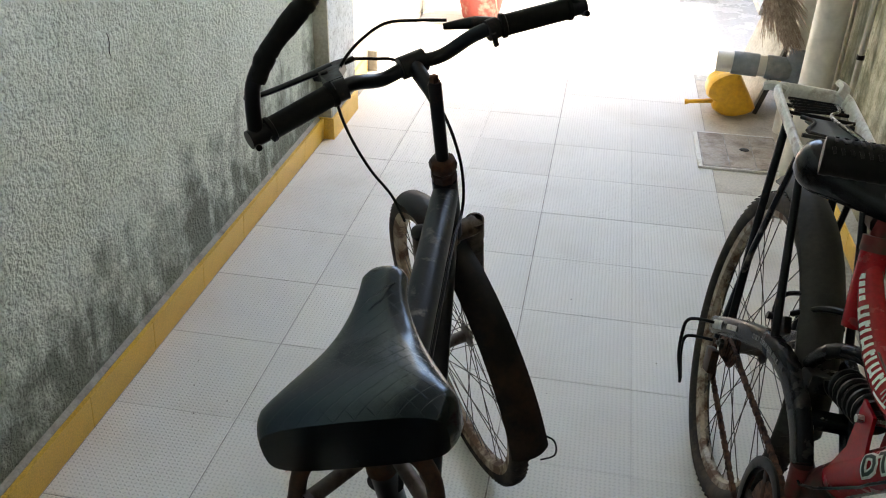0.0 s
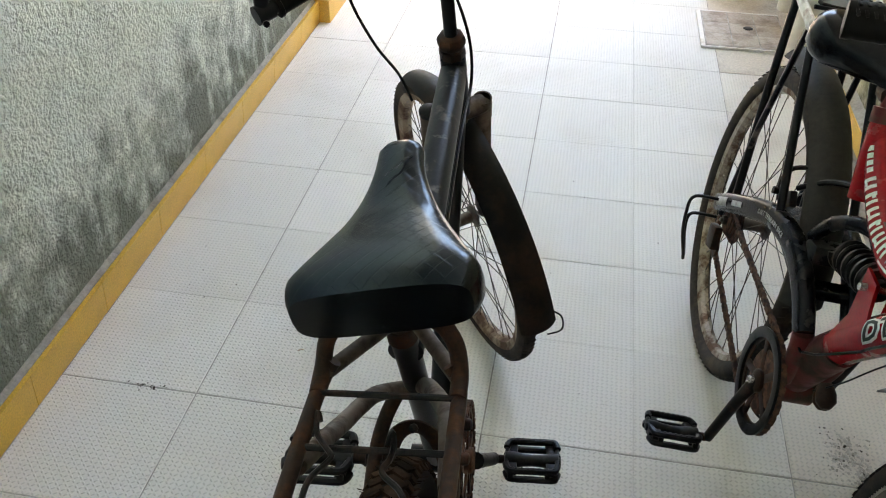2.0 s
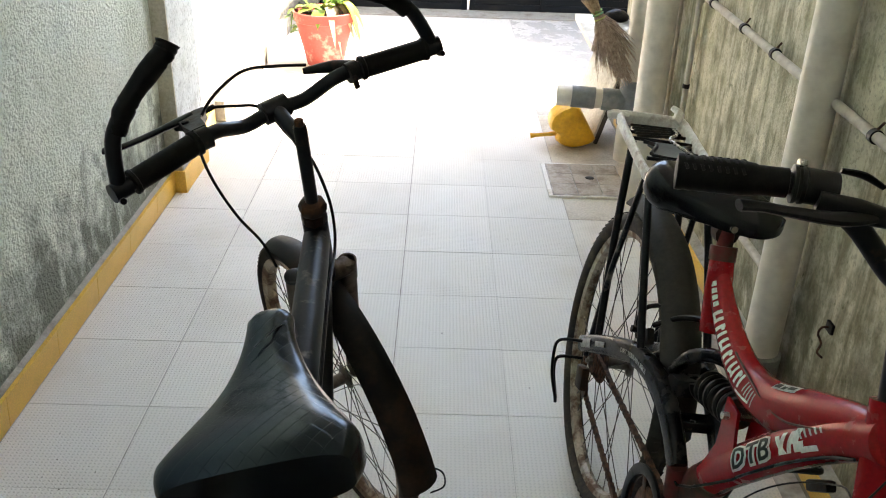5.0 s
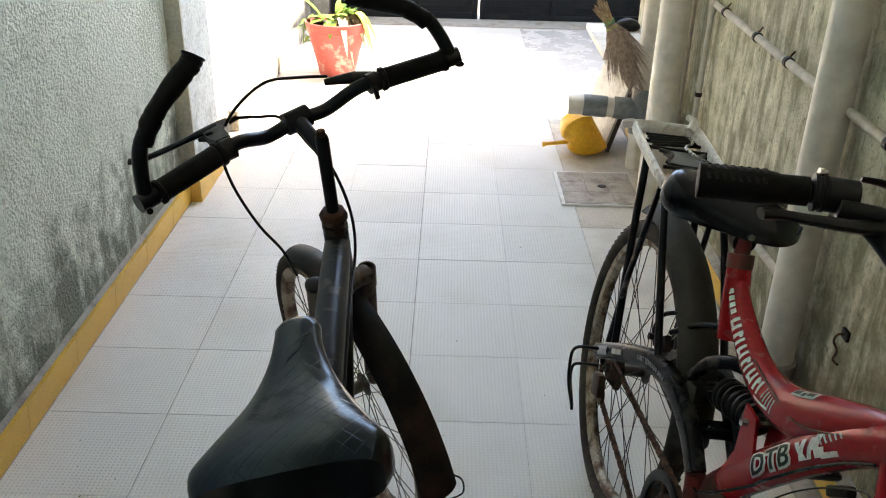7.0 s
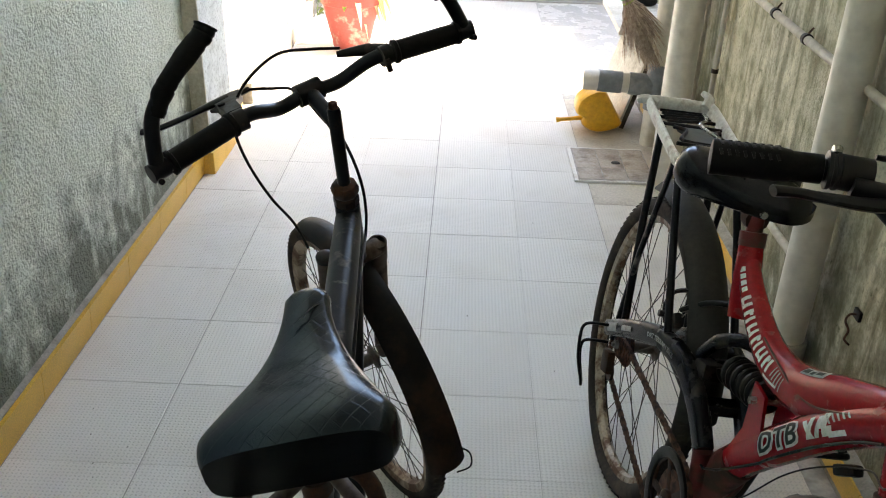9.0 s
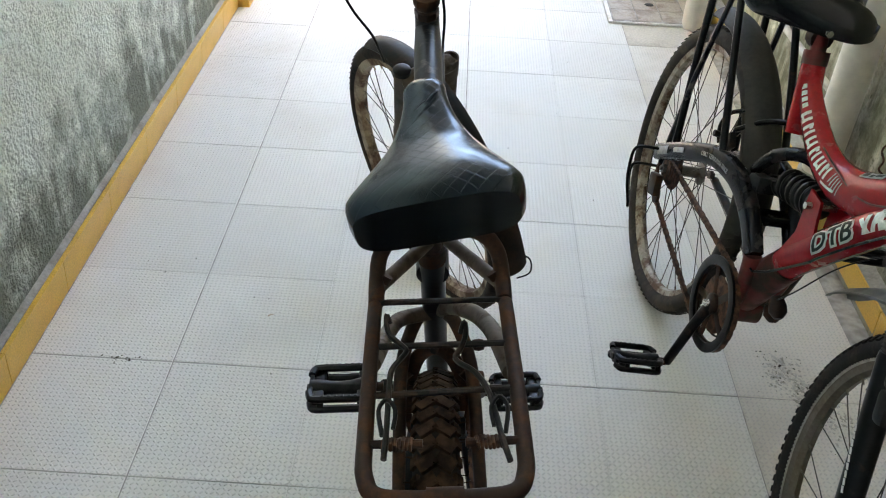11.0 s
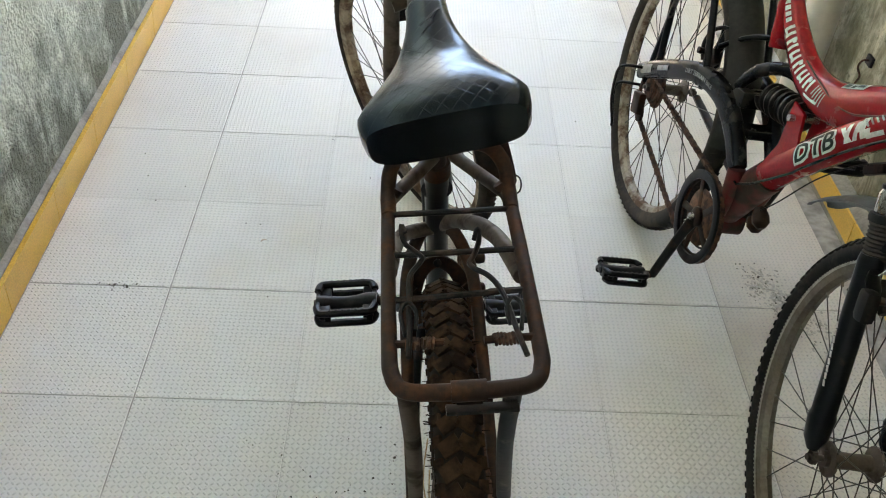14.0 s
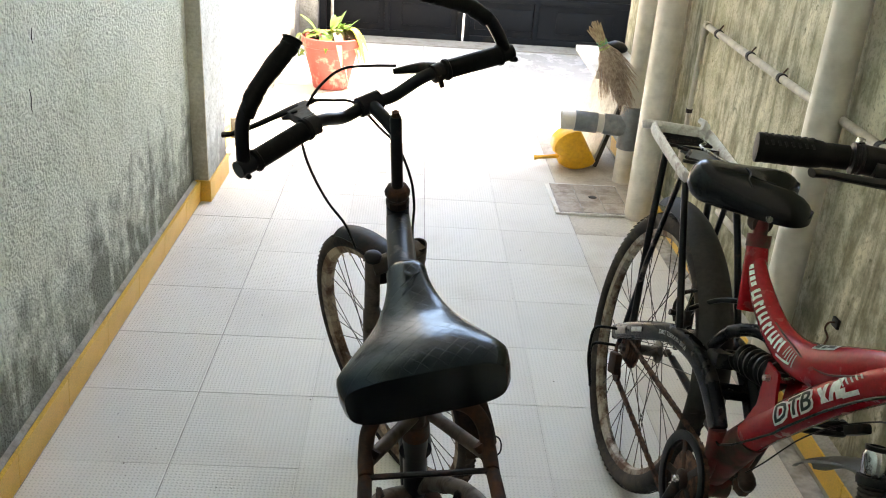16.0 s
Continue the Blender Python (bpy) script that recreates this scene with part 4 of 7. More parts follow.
# saddle: lofted shell with a steep black back
def saddle(bm, m, L=0.246, W=0.0965, nose=0.0265, tall=0.069):
    """A lofted saddle, nose at the origin, running back along -y: a crowned top with a crisp rim and a deep back."""
    rows, K, N = [], 30, 36
    for i in range(K + 1):
        f = i / K
        y = -L * f
        g = min(1.0, max(0.0, (f - 0.10) / 0.76))
        w = nose + (W - nose) * (g ** 1.7 * 0.75 + g * g * (3 - 2 * g) * 0.25)
        top = 0.002 - 0.011 * math.sin(math.pi * min(1, f / 0.85)) ** 2 + 0.006 * max(0, f - 0.5)
        low = -0.030 - (tall - 0.028) * min(1, max(0, (f - 0.15) / 0.6))
        if f < 0.07:
            k = math.sqrt(max(0.03, 1 - ((0.07 - f) / 0.07) ** 2))
            w *= k
            top -= 0.013 * (1 - k)
            low += 0.014 * (1 - k)
        if f > 0.86:
            k = ((f - 0.86) / 0.14)
            w *= math.sqrt(max(0.0, 1 - 0.17 * k * k))
            top -= 0.009 * k ** 3
            low += 0.010 * k ** 2
        zc, hz = (top + low) / 2, (top - low) / 2
        ring = []
        for j in range(N):
            a = 2 * math.pi * j / N
            cx, sz = math.cos(a), math.sin(a)
            x = w * math.copysign(abs(cx) ** (0.62 - 0.17 * f), cx)
            z = zc + hz * math.copysign(abs(sz) ** (0.52 - 0.10 * f), sz)
            if sz > 0:
                z -= 0.009 * (1 - 0.75 * f * f) * (x / w) ** 2 * (0.4 + 0.6 * w / W)
            else:
                x *= 0.93 + 0.07 * (1 + sz)
            ring.append(bm.verts.new(m @ Vector((x, y, z))))
        rows.append(ring)
    for r0, r1 in zip(rows, rows[1:]):
        for j in range(N):
            bm.faces.new((r0[j], r0[(j + 1) % N], r1[(j + 1) % N], r1[j]))
    bm.faces.new(rows[0][::-1])
    bm.faces.new(rows[-1])
    return bm


def plain_sides(ob, m, mat):
    """Gives the faces that don't look upwards the plain material."""
    ob.data.materials.append(M[mat])
    up = (m.to_3x3() @ Vector((0, 0, 1))).normalized()
    for p in ob.data.polygons:
        if p.normal.dot(up) < 0.62:
            p.material_index = 1


def vinyl_material():
    m, n, l, b = material("black embossed vinyl", 0.3, spec=0.34)
    tc = n.new("ShaderNodeTexCoord")
    mp = n.new("ShaderNodeMapping")
    mp.inputs["Rotation"].default_value = (0, 0, radians(40))
    l.new(tc.outputs["Object"], mp.inputs[0])
    br = n.new("ShaderNodeTexBrick")
    br.offset = 0.0
    br.inputs["Scale"].default_value = 1.0
    for key, v in (("Brick Width", 0.0135), ("Row Height", 0.0135), ("Mortar Size", 0.0007), ("Mortar Smooth", 0.6)):
        br.inputs[key].default_value = v
    l.new(mp.outputs[0], br.inputs[0])
    big = noise_tex(n, l, 14, 5)
    fine = noise_tex(n, l, 240, 3)
    rs = ramp(n, [(0.60, (0, 0, 0)), (0.72, (1, 1, 1))])
    l.new(big.outputs[0], rs.inputs[0])
    col = mix(n, l, rs.outputs[0], (0.0012, 0.003, 0.0055), (0.003, 0.0035, 0.004))
    col = mix(n, l, maths(n, l, "MULTIPLY", br.outputs["Fac"], 0.35), col, (0.001, 0.0012, 0.0014))
    l.new(col, b.inputs["Base Color"])
    rr = n.new("ShaderNodeMapRange")
    rr.inputs[3].default_value, rr.inputs[4].default_value = 0.13, 0.27
    # blue tint puts a sky-coloured sheen into the gloss; the vinyl has none
    b.inputs["Specular Tint"].default_value = (0.66, 0.84, 1.0, 1.0)
    l.new(big.outputs[0], rr.inputs[0])
    l.new(rr.outputs[0], b.inputs["Roughness"])
    h = maths(n, l, "ADD", maths(n, l, "MULTIPLY", maths(n, l, "SUBTRACT", 1.0, br.outputs["Fac"]), 0.8), maths(n, l, "MULTIPLY", fine.outputs[0], 0.18))
    bump(n, l, b, h, 0.32, 0.0010)
    return m


M["vinyl"] = vinyl_material()
SEAT = pose(-0.0055, 0.4265, 0.8640, 0, 0, 1.6) @ pose(0, 0, 0, 4.0, -9.0, 0)
seatA = part("saddle", saddle(bmesh.new(), SEAT), "vinyl", bikeA, "black embossed vinyl saddle with a cracked nose")
plain_sides(seatA, SEAT, "vinyl_plain")
part("crack", tube([SEAT @ Vector(v) for v in ((-0.010, -0.072, -0.0015), (-0.002, -0.064, 0.0), (0.004, -0.060, 0.0002), (0.010, -0.048, -0.0004), (0.017, -0.038, -0.004))], 0.0010, 6, 4, flat=0.5), "cable", seatA, "dark torn crack")
for s in (-1, 1):
    part("saddle_rail", tube([SEAT @ Vector(v) for v in ((s * 0.012, -0.05, -0.03), (s * 0.022, -0.12, -0.055), (s * 0.026, -0.135, -0.058), (s * 0.03, -0.15, -0.05))], 0.0035, 8, 4), "rust_frame", bikeA)

# rear carrier: bent tube loop, cross bars, spring clip, legs
RZ = 0.722
carrierA = part("carrier", tube([(-0.017, -0.1, RZ), (0.017, -0.1, RZ)], 0.0104, 14), "rust_frame", bikeA, "rust-brown tubular rear carrier with spring clip", Matrix.Translation((0.009, 0.006, 0)) @ Matrix.Diagonal((0.96, 0.97, 1, 1)))
loop = [(-0.061, 0.200, RZ + 0.012), (-0.072, 0.185, RZ - 0.002), (-0.074, 0.10, RZ), (-0.075, -0.04, RZ), (-0.073, -0.075, RZ), (-0.062, -0.095, RZ), (-0.03, -0.1, RZ), (0.03, -0.1, RZ), (0.062, -0.095, RZ), (0.073, -0.075, RZ), (0.075, -0.04, RZ), (0.074, 0.10, RZ), (0.072, 0.185, RZ - 0.002), (0.061, 0.200, RZ + 0.012)]
part("carrier_loop", tube(loop, 0.0083, 12, 5), "rust_frame", carrierA, "rust-brown carrier tube loop")
hoop = [(-0.072, 0.165, RZ), (-0.072, 0.195, RZ + 0.008), (-0.066, 0.21, RZ + 0.035), (-0.045, 0.222, RZ + 0.052), (0, 0.225, RZ + 0.056), (0.045, 0.222, RZ + 0.052), (0.066, 0.21, RZ + 0.035), (0.072, 0.195, RZ + 0.008), (0.072, 0.165, RZ)]
part("carrier_hoop", tube(hoop, 0.0092, 12, 5), "rust_frame", carrierA, "dark raised front hoop of the carrier")
for s in (-1, 1):
    part("carrier_arm", tube([(s * 0.074, 0.186, RZ + 0.002), (s * 0.012, 0.285, RZ - 0.005)], 0.0085, 10), "tan_tube", carrierA, "tan arm to the seat tube")
    part("carrier_leg", tube([(s * (0.060 if s < 0 else 0.044), -0.094, RZ - 0.004), (s * (0.057 if s < 0 else 0.041), -0.07, 0.60), (s * (0.060 if s < 0 else 0.050), -0.020, 0.425)], [0.0095, 0.0095, 0.0092], 12, 3, flat=0.62, up=(0, 1, 0)), "leg_brown" if s < 0 else "scuffed_blue", carrierA, "faded brown flattened carrier leg" if s < 0 else "blue-black flattened carrier leg")
    part("leg_end", tube([(s * (0.060 if s < 0 else 0.050), -0.020, 0.430), (s * 0.056, 0.000, 0.395), (s * 0.057, 0.014, 0.350), (s * 0.060, 0.014, 0.312), (s * 0.060, 0.004, 0.290)], [0.0085, 0.0055, 0.0050, 0.0075, 0.0045], 10, 4, flat=0.55, up=(0, 1, 0)), "rust_frame", carrierA, "pinched rusty end of the carrier leg")
for y in (0.165, 0.094, 0.024):
    part("cross_bar", tube([(-0.076, y, RZ + 0.001), (0.076, y + (0.006 if y < 0.05 else 0), RZ + 0.001)], 0.0036, 8), "dark_metal", carrierA, "thin dark cross bar")
bm = cube((0.012, -0.110, RZ - 0.014), (0.070, 0.016, 0.004), Matrix.Rotation(radians(-20), 4, "X"), 0.0015)
box(bm, (0, -0.098, RZ - 0.008), (0.026, 0.02, 0.006), None, 0.0015)
part("lamp_tab", bm, "dark_metal", carrierA, "bent metal tab for a reflector")
# the clip: two coil springs and bent wires
for s in (-1, 1):
    bm = bmesh.new()
    coil = [(s * (0.030 + 0.028 * q / 40), -0.040 + 0.0055 * math.cos(q * 1.2), RZ + 0.003 + 0.0055 * math.sin(q * 1.2)) for q in range(41)]
    sweep(bm, coil, 0.0019, 6)
    part("clip_spring", bm, "rust", carrierA, "rusty coil spring")
    part("clip_pin", tube([(s * 0.020, -0.040, RZ + 0.003), (s * 0.078, -0.038, RZ + 0.002)], 0.0042, 8), "rust_frame", carrierA)
    if s < 0:
        wire = [(-0.056, -0.060, RZ + 0.006), (-0.054, -0.03, RZ + 0.010), (-0.053, 0.018, RZ + 0.011), (-0.051, 0.047, RZ + 0.012), (-0.039, 0.068, RZ + 0.012), (-0.0365, 0.076, RZ + 0.012), (-0.044, 0.086, RZ + 0.012), (-0.054, 0.098, RZ + 0.013), (-0.0575, 0.108, RZ + 0.016), (-0.0575, 0.119, RZ + 0.022), (-0.054, 0.111, RZ + 0.018)]
    else:
        wire = [(0.060, -0.066, RZ + 0.006), (0.054, -0.04, RZ + 0.010), (0.046, 0.012, RZ + 0.011), (0.034, 0.040, RZ + 0.012), (0.018, 0.055, RZ + 0.012), (0.014, 0.063, RZ + 0.013), (0.020, 0.070, RZ + 0.018), (0.025, 0.074, RZ + 0.032), (0.024, 0.078, RZ + 0.045), (0.020, 0.074, RZ + 0.034)]
    part("clip_wire", tube(wire, 0.0030, 8, 5), "dark_metal", carrierA, "bent dark clip wire")
    part("clip_loop", tube([(s * 0.058, -0.034, RZ + 0.008), (s * 0.062, -0.008, RZ + 0.014), (s * 0.054, 0.002, RZ + 0.018), (s * 0.046, -0.008, RZ + 0.014), (s * 0.048, -0.026, RZ + 0.008)], 0.0024, 6, 4), "dark_metal", carrierA, "small bent wire loop")

# rear brake: rust-brown arch bridge and arms
bm = tube([(-0.040, 0.300, 0.405), (-0.038, 0.312, 0.455), (-0.025, 0.320, 0.491), (-0.002, 0.323, 0.504), (0.021, 0.320, 0.491), (0.036, 0.312, 0.455), (0.038, 0.300, 0.405)], 0.0115, 10, 5, flat=0.42, up=(0, 1, 0))
part("brake_bridge", bm, "rust_frame", bikeA, "rust-brown arched brake bridge")
for s in (-1, 1):
    part("brake_arm", tube([(s * 0.036, 0.312, 0.470), (s * 0.048, 0.310, 0.450), (s * 0.046, 0.300, 0.410), (s * 0.038, 0.290, 0.375)], [0.008, 0.009, 0.008, 0.006], 8, 4, flat=0.6), "rust_frame", bikeA, "rusty brake arm")
    part("brake_block", cube((s * 0.031, 0.272, 0.400), (0.014, 0.045, 0.014), Matrix.Rotation(radians(-70), 4, "X"), 0.003), "rubber", bikeA, "worn brake block")
for c in ((0.060, 0.345, 0.487), (0.058, 0.318, 0.452)):
    part("brake_bolt", lathe(bmesh.new(), [(0.004, -0.012), (0.0075, -0.008), (0.009, 0.0), (0.0075, 0.007), (0.003, 0.009)], Matrix.Translation(c) @ TO_X, 12), "rust_frame", bikeA, "round rusty bolt head")
part("bridge_bolt", lathe(bmesh.new(), [(0.006, 0), (0.006, 0.005), (0.003, 0.007)], Matrix.Translation((-0.002, 0.317, 0.507)) @ Matrix.Rotation(radians(50), 4, "X"), 8), "dark_metal", bikeA)

# drive: chainring, chain, cranks, pedals
chainring(bikeA, BB + Vector((0.045, 0, 0)), 0.085, 44, "rust")
chain(bikeA, 0.045, (BB.y, BB.z), 0.087, (RA.y, RA.z), 0.036, "rust")
part("sprocket", lathe(bmesh.new(), [(0.02, -0.01), (0.036, -0.002), (0.036, 0.002), (0.02, 0.012)], Matrix.Translation((0.045, RA.y, RA.z)) @ TO_X, 24), "rust", bikeA)
cd = Vector((0, 0.66, -0.751))
for s in (-1, 1):
    end = BB + cd * (0.168 * s) + Vector((s * 0.075, 0, 0))
    part("crank", tube([BB + Vector((s * 0.058, 0, 0)), BB + Vector((s * 0.066, 0, 0)) + cd * 0.05 * s, end], [0.0135, 0.011, 0.011], 10, 4), "dark_metal", bikeA, "dark steel crank")
    pedal(bikeA, end + Vector((s * 0.004, 0, 0)), out=s, tilt=-8)

# kickstand at the rear axle
inv = bikeA.matrix_basis.inverted()
foot = inv @ Vector((-0.163, -0.772, 0.012))
root = Vector((-0.068, -0.003, 0.294))
ks = part("kickstand", tube([root + Vector((0.004, 0.012, 0.012)), root, root.lerp(foot, 0.15) + Vector((0, -0.002, 0)), root.lerp(foot, 0.93), foot + Vector((-0.004, -0.002, 0.004)), foot + Vector((-0.020, 0, 0.002))], [0.007, 0.0075, 0.0056, 0.0054, 0.0058, 0.0060], 10), "rust_frame", bikeA, "bent dark rusty steel kickstand")
part("stand_tip", lathe(bmesh.new(), [(0.004, -0.007), (0.0085, -0.006), (0.0095, 0.0), (0.0085, 0.006), (0.004, 0.007)], Matrix.Translation(foot + Vector((-0.021, 0, 0.0))) @ TO_X, 12), "rubber", ks, "black rubber tip")
part("stand_bracket", tube([(-0.060, 0.026, 0.325), (-0.064, 0.012, 0.312), (-0.065, -0.001, 0.296), (-0.056, -0.008, 0.286)], [0.0085, 0.010, 0.010, 0.006], 10, 4, flat=0.5), "dust_metal", ks, "dusty pressed-steel stand bracket")
part("stand_plate", tube([(-0.072, -0.002, 0.286), (-0.084, -0.008, 0.279), (-0.098, -0.011, 0.2715), (-0.116, -0.014, 0.256), (-0.130, -0.018, 0.245)], [0.0045, 0.0055, 0.0055, 0.0085, 0.0070], 10, 4, flat=0.45), "dust_metal", ks, "bent pressed-steel lever plate")
sp0, sp1 = Vector((-0.084, 0.026, 0.318)), Vector((-0.112, -0.010, 0.280))
d = (sp1 - sp0)
u = d.normalized().orthogonal().normalized()
w_ = d.normalized().cross(u)
part("stand_spring", tube([sp0 + d * (q / 200) + 0.0045 * (math.cos(q * 0.95) * u + math.sin(q * 0.95) * w_) for q in range(201)], 0.0015, 5), "rust_frame", ks, "dark coil spring")
part("spring_hook", tube([sp1, sp1 + Vector((-0.004, -0.006, -0.006)), sp1 + Vector((-0.001, -0.010, -0.012)), Vector((-0.108, -0.013, 0.263))], 0.0016, 6, 4), "rust_frame", ks, "thin spring hook")
part("spring_post", tube([(-0.058, 0.034, 0.320), (-0.084, 0.031, 0.3215)], [0.0055, 0.0045], 10), "dust_metal", bikeA, "dull post for the stand spring")
part("axle_nut", lathe(bmesh.new(), [(0.005, -0.082), (0.0055, -0.066), (0.0095, -0.066), (0.0095, -0.057)], Matrix.Translation(RA) @ TO_X, 6), "dust_metal", bikeA, "dusty axle nut")
part("hub_end", lathe(bmesh.new(), [(0.012, -0.052), (0.0175, -0.050), (0.0185, -0.036), (0.0175, -0.030), (0.012, -0.028)], Matrix.Translation(RA) @ TO_X, 20), "tan_tube", bikeA, "dusty brown hub end")
for k, (y0, z0) in enumerate(((0.030, 0.26), (-0.004, 0.21), (0.05, 0.30))):
    part("grass_stalk", tube([(-0.030, y0 + 0.03, z0 + 0.12), (-0.033 - 0.003 * k, y0, z0 + 0.06), (-0.026, y0 - 0.04, z0)], 0.0010, 5, 4), "straw_pale", bikeA, "dry grass stalk caught in the wheel")
part("axle_end", tube([(0.058, RA.y, 0.312), (0.081, RA.y + 0.001, 0.311)], 0.0045, 10), "dust_metal", bikeA, "bare threaded axle end")

# ---- the red bicycle with rear suspension ----
bikeB = thing("bicycle", pose(0.450, 0.36, 0, 0, 0, 183.9) @ pose(0, 0, 0, 0, -7.5, 0), "red full-suspension bicycle with white-taped rear carrier beside the pipes", "bicycle", "bicycles in the passage")
wheel(bikeB, "rear_wheel", Matrix.Translation((0, -0.008, 0.325)), "tyre_dusty", "cream_rim", 0.325, 0.024, "ribs", "dusty rear wheel with stained rim")
B_AX = Vector((0, -0.36, 0.933)).normalized()
B_HD = Vector((0, 0.808, 0.68))
S_C = Matrix.Translation(B_HD) @ Matrix.Rotation(radians(-7), 4, B_AX) @ Matrix.Translation(-B_HD)
B_FA = Vector((0, 0.998, 0.325))
wheel(bikeB, "front_wheel", S_C @ Matrix.Translation(B_FA), "tyre", "bright_rim", 0.325, 0.0225, "block", "front wheel with bright aluminium rim and block tread", "tan_tube", rim_w=0.014, hub_half=0.036, track="rim_band")

bbB = Vector((0, 0.42, 0.295))
MAIN_R = [0.028, 0.029, 0.0285, 0.0285, 0.0285, 0.028, 0.027]
main_line = [(0, 0.462, 0.412), (0, 0.500, 0.468), (0, 0.541, 0.519), (0, 0.592, 0.580), (0, 0.652, 0.648), (0, 0.725, 0.719), (0, 0.79, 0.766)]
part("main_tube", tube(main_line, MAIN_R, 20, 6), "red", bikeB, "glossy red main tube with white lettering shapes")
part("bottom_bracket", lathe(bmesh.new(), [(0.02, -0.036), (0.027, -0.034), (0.027, 0.034), (0.02, 0.036)], Matrix.Translation(bbB) @ TO_X, 22), "red_dark", bikeB, "dirty red bottom bracket shell")
part("lower_tube", tube([(0, 0.405, 0.296), (0, 0.432, 0.350), (0, 0.466, 0.412), (0, 0.496, 0.458)], [0.029, 0.0325, 0.0325, 0.0300], 18, 5), "red_dark", bikeB, "dirty dark red lower tube")
bm = bmesh.new()
sweep(bm, [(-0.012, 0.488, 0.372), (-0.012, 0.498, 0.362), (-0.012, 0.508, 0.352), (-0.012, 0.516, 0.344)], [0.010, 0.016, 0.016, 0.006], 12, 3)
sweep(bm, [(0.01, 0.525, 0.407), (0.01, 0.538, 0.399), (0.01, 0.548, 0.392), (0.01, 0.557, 0.386)], [0.010, 0.015, 0.015, 0.006], 12, 3)
part("cable_guide", bm, "rust_frame", bikeB, "grimy cable guide under the tube")
SEAT_R = [0.0195, 0.0235, 0.028, 0.033, 0.036, 0.034, 0.028, 0.022]
seat_line = [(0, 0.306, 0.708), (0, 0.352, 0.676), (0, 0.432, 0.643), (0, 0.508, 0.636), (0, 0.582, 0.656), (0, 0.66, 0.700), (0, 0.735, 0.744), (0, 0.775, 0.764)]
part("seat_tube", tube(seat_line, SEAT_R, 20, 6, flat=0.78, up=(1, 0, 0)), "red", bikeB, "bent red seat and top tube")
part("seat_lug", tube([(0, 0.292, 0.735), (0, 0.315, 0.685), (0, 0.338, 0.622)], [0.0195, 0.022, 0.020], 16, 4), "red", bikeB, "red seat lug")
part("gusset", prism(bmesh.new(), [(0.570, 0.60), (0.60, 0.64), (0.70, 0.70), (0.66, 0.66), (0.61, 0.60)], -0.011, 0.011, Matrix(((0, 0, 1, 0), (1, 0, 0, 0), (0, 1, 0, 0), (0, 0, 0, 1)))), "red", bikeB)
for s in (-1, 1):
    part("shock_bracket", prism(bmesh.new(), [(0.492, 0.605), (0.532, 0.605), (0.545, 0.575), (0.562, 0.545), (0.53, 0.505), (0.478, 0.448), (0.506, 0.53)], s * 0.022 - 0.0025, s * 0.022 + 0.0025, Matrix(((0, 0, 1, 0), (1, 0, 0, 0), (0, 1, 0, 0), (0, 0, 0, 1)))), "red", bikeB, "red shock bracket plate")
part("seat_post", tube([(0, 0.268, 0.80), (0, 0.296, 0.728)], 0.0135, 14), "red_dark", bikeB)
part("seat_clamp", tube([(0, 0.286, 0.752), (0, 0.294, 0.730)], 0.0215, 16), "red_dark", bikeB, "dark red seat clamp")
part("head_tube", tube([B_HD, B_HD + B_AX * 0.13], 0.0205, 18), "red", bikeB, "red head tube")
part("headset", lathe(bmesh.new(), [(0.021, -0.012), (0.024, -0.008), (0.024, 0.0), (0.021, 0.002)], Matrix.Translation(B_HD) @ B_AX.to_track_quat("Z", "Y").to_matrix().to_4x4(), 20), "rust_frame", bikeB)

# coil shock
s0, s1 = Vector((0, 0.372, 0.545)), Vector((0, 0.512, 0.585))
d = s1 - s0
u = Vector((1, 0, 0))
w_ = d.normalized().cross(u)
turns = 6.5
part("shock_spring", tube([s0 + d * (0.06 + 0.80 * q / 120) + 0.0235 * (math.cos(q / 120 * turns * 6.2832) * u + math.sin(q / 120 * turns * 6.2832) * w_) for q in range(121)], 0.0058, 8), "plastic", bikeB, "black coil spring of the shock")
shock = part("shock_body", tube([s0, s0 + d * 0.5, s0 + d * 0.52, s1], [0.015, 0.015, 0.011, 0.011], 14), "dark_metal", bikeB, "dark shock damper")
part("shock_collar", tube([s0 + d * 0.85, s0 + d * 0.90], 0.025, 18), "rust_frame", shock)
part("shock_bolt", tube([s1 + Vector((-0.03, 0, 0)), s1 + Vector((0.034, 0, 0))], 0.006, 8), "steel", shock)

# swingarm: two bowed arms and a bridge
arm_line = [(0.070, -0.03, 0.352), (0.069, 0.05, 0.402), (0.066, 0.14, 0.454), (0.058, 0.22, 0.492), (0.049, 0.298, 0.502), (0.043, 0.352, 0.489), (0.039, 0.402, 0.464), (0.037, 0.446, 0.432)]
for s in (-1, 1):
    pts = [(s * x, y, z) for x, y, z in arm_line]
    sa = part("swingarm", tube(pts, [0.0175, 0.0195, 0.0200, 0.0200, 0.0205, 0.0205, 0.020, 0.019], 16, 6, up=(1, 0, 0), flat=0.72, sq=0.55), "swing", bikeB, "dark grey bowed swingarm")
    part("arm_foot", tube([pts[-1], (s * 0.032, 0.452, 0.385), (s * 0.026, 0.44, 0.33)], [0.016, 0.016, 0.014], 14, 4), "red_dark", sa, "dirty red pivot foot")
    if s < 0:
        part("lower_stay", tube([(s * 0.066, 0.0, 0.318), (s * 0.055, 0.2, 0.325), (s * 0.03, 0.36, 0.345)], [0.008, 0.010, 0.010], 10, 4), "dark_metal", bikeB, "dusty lower stay")
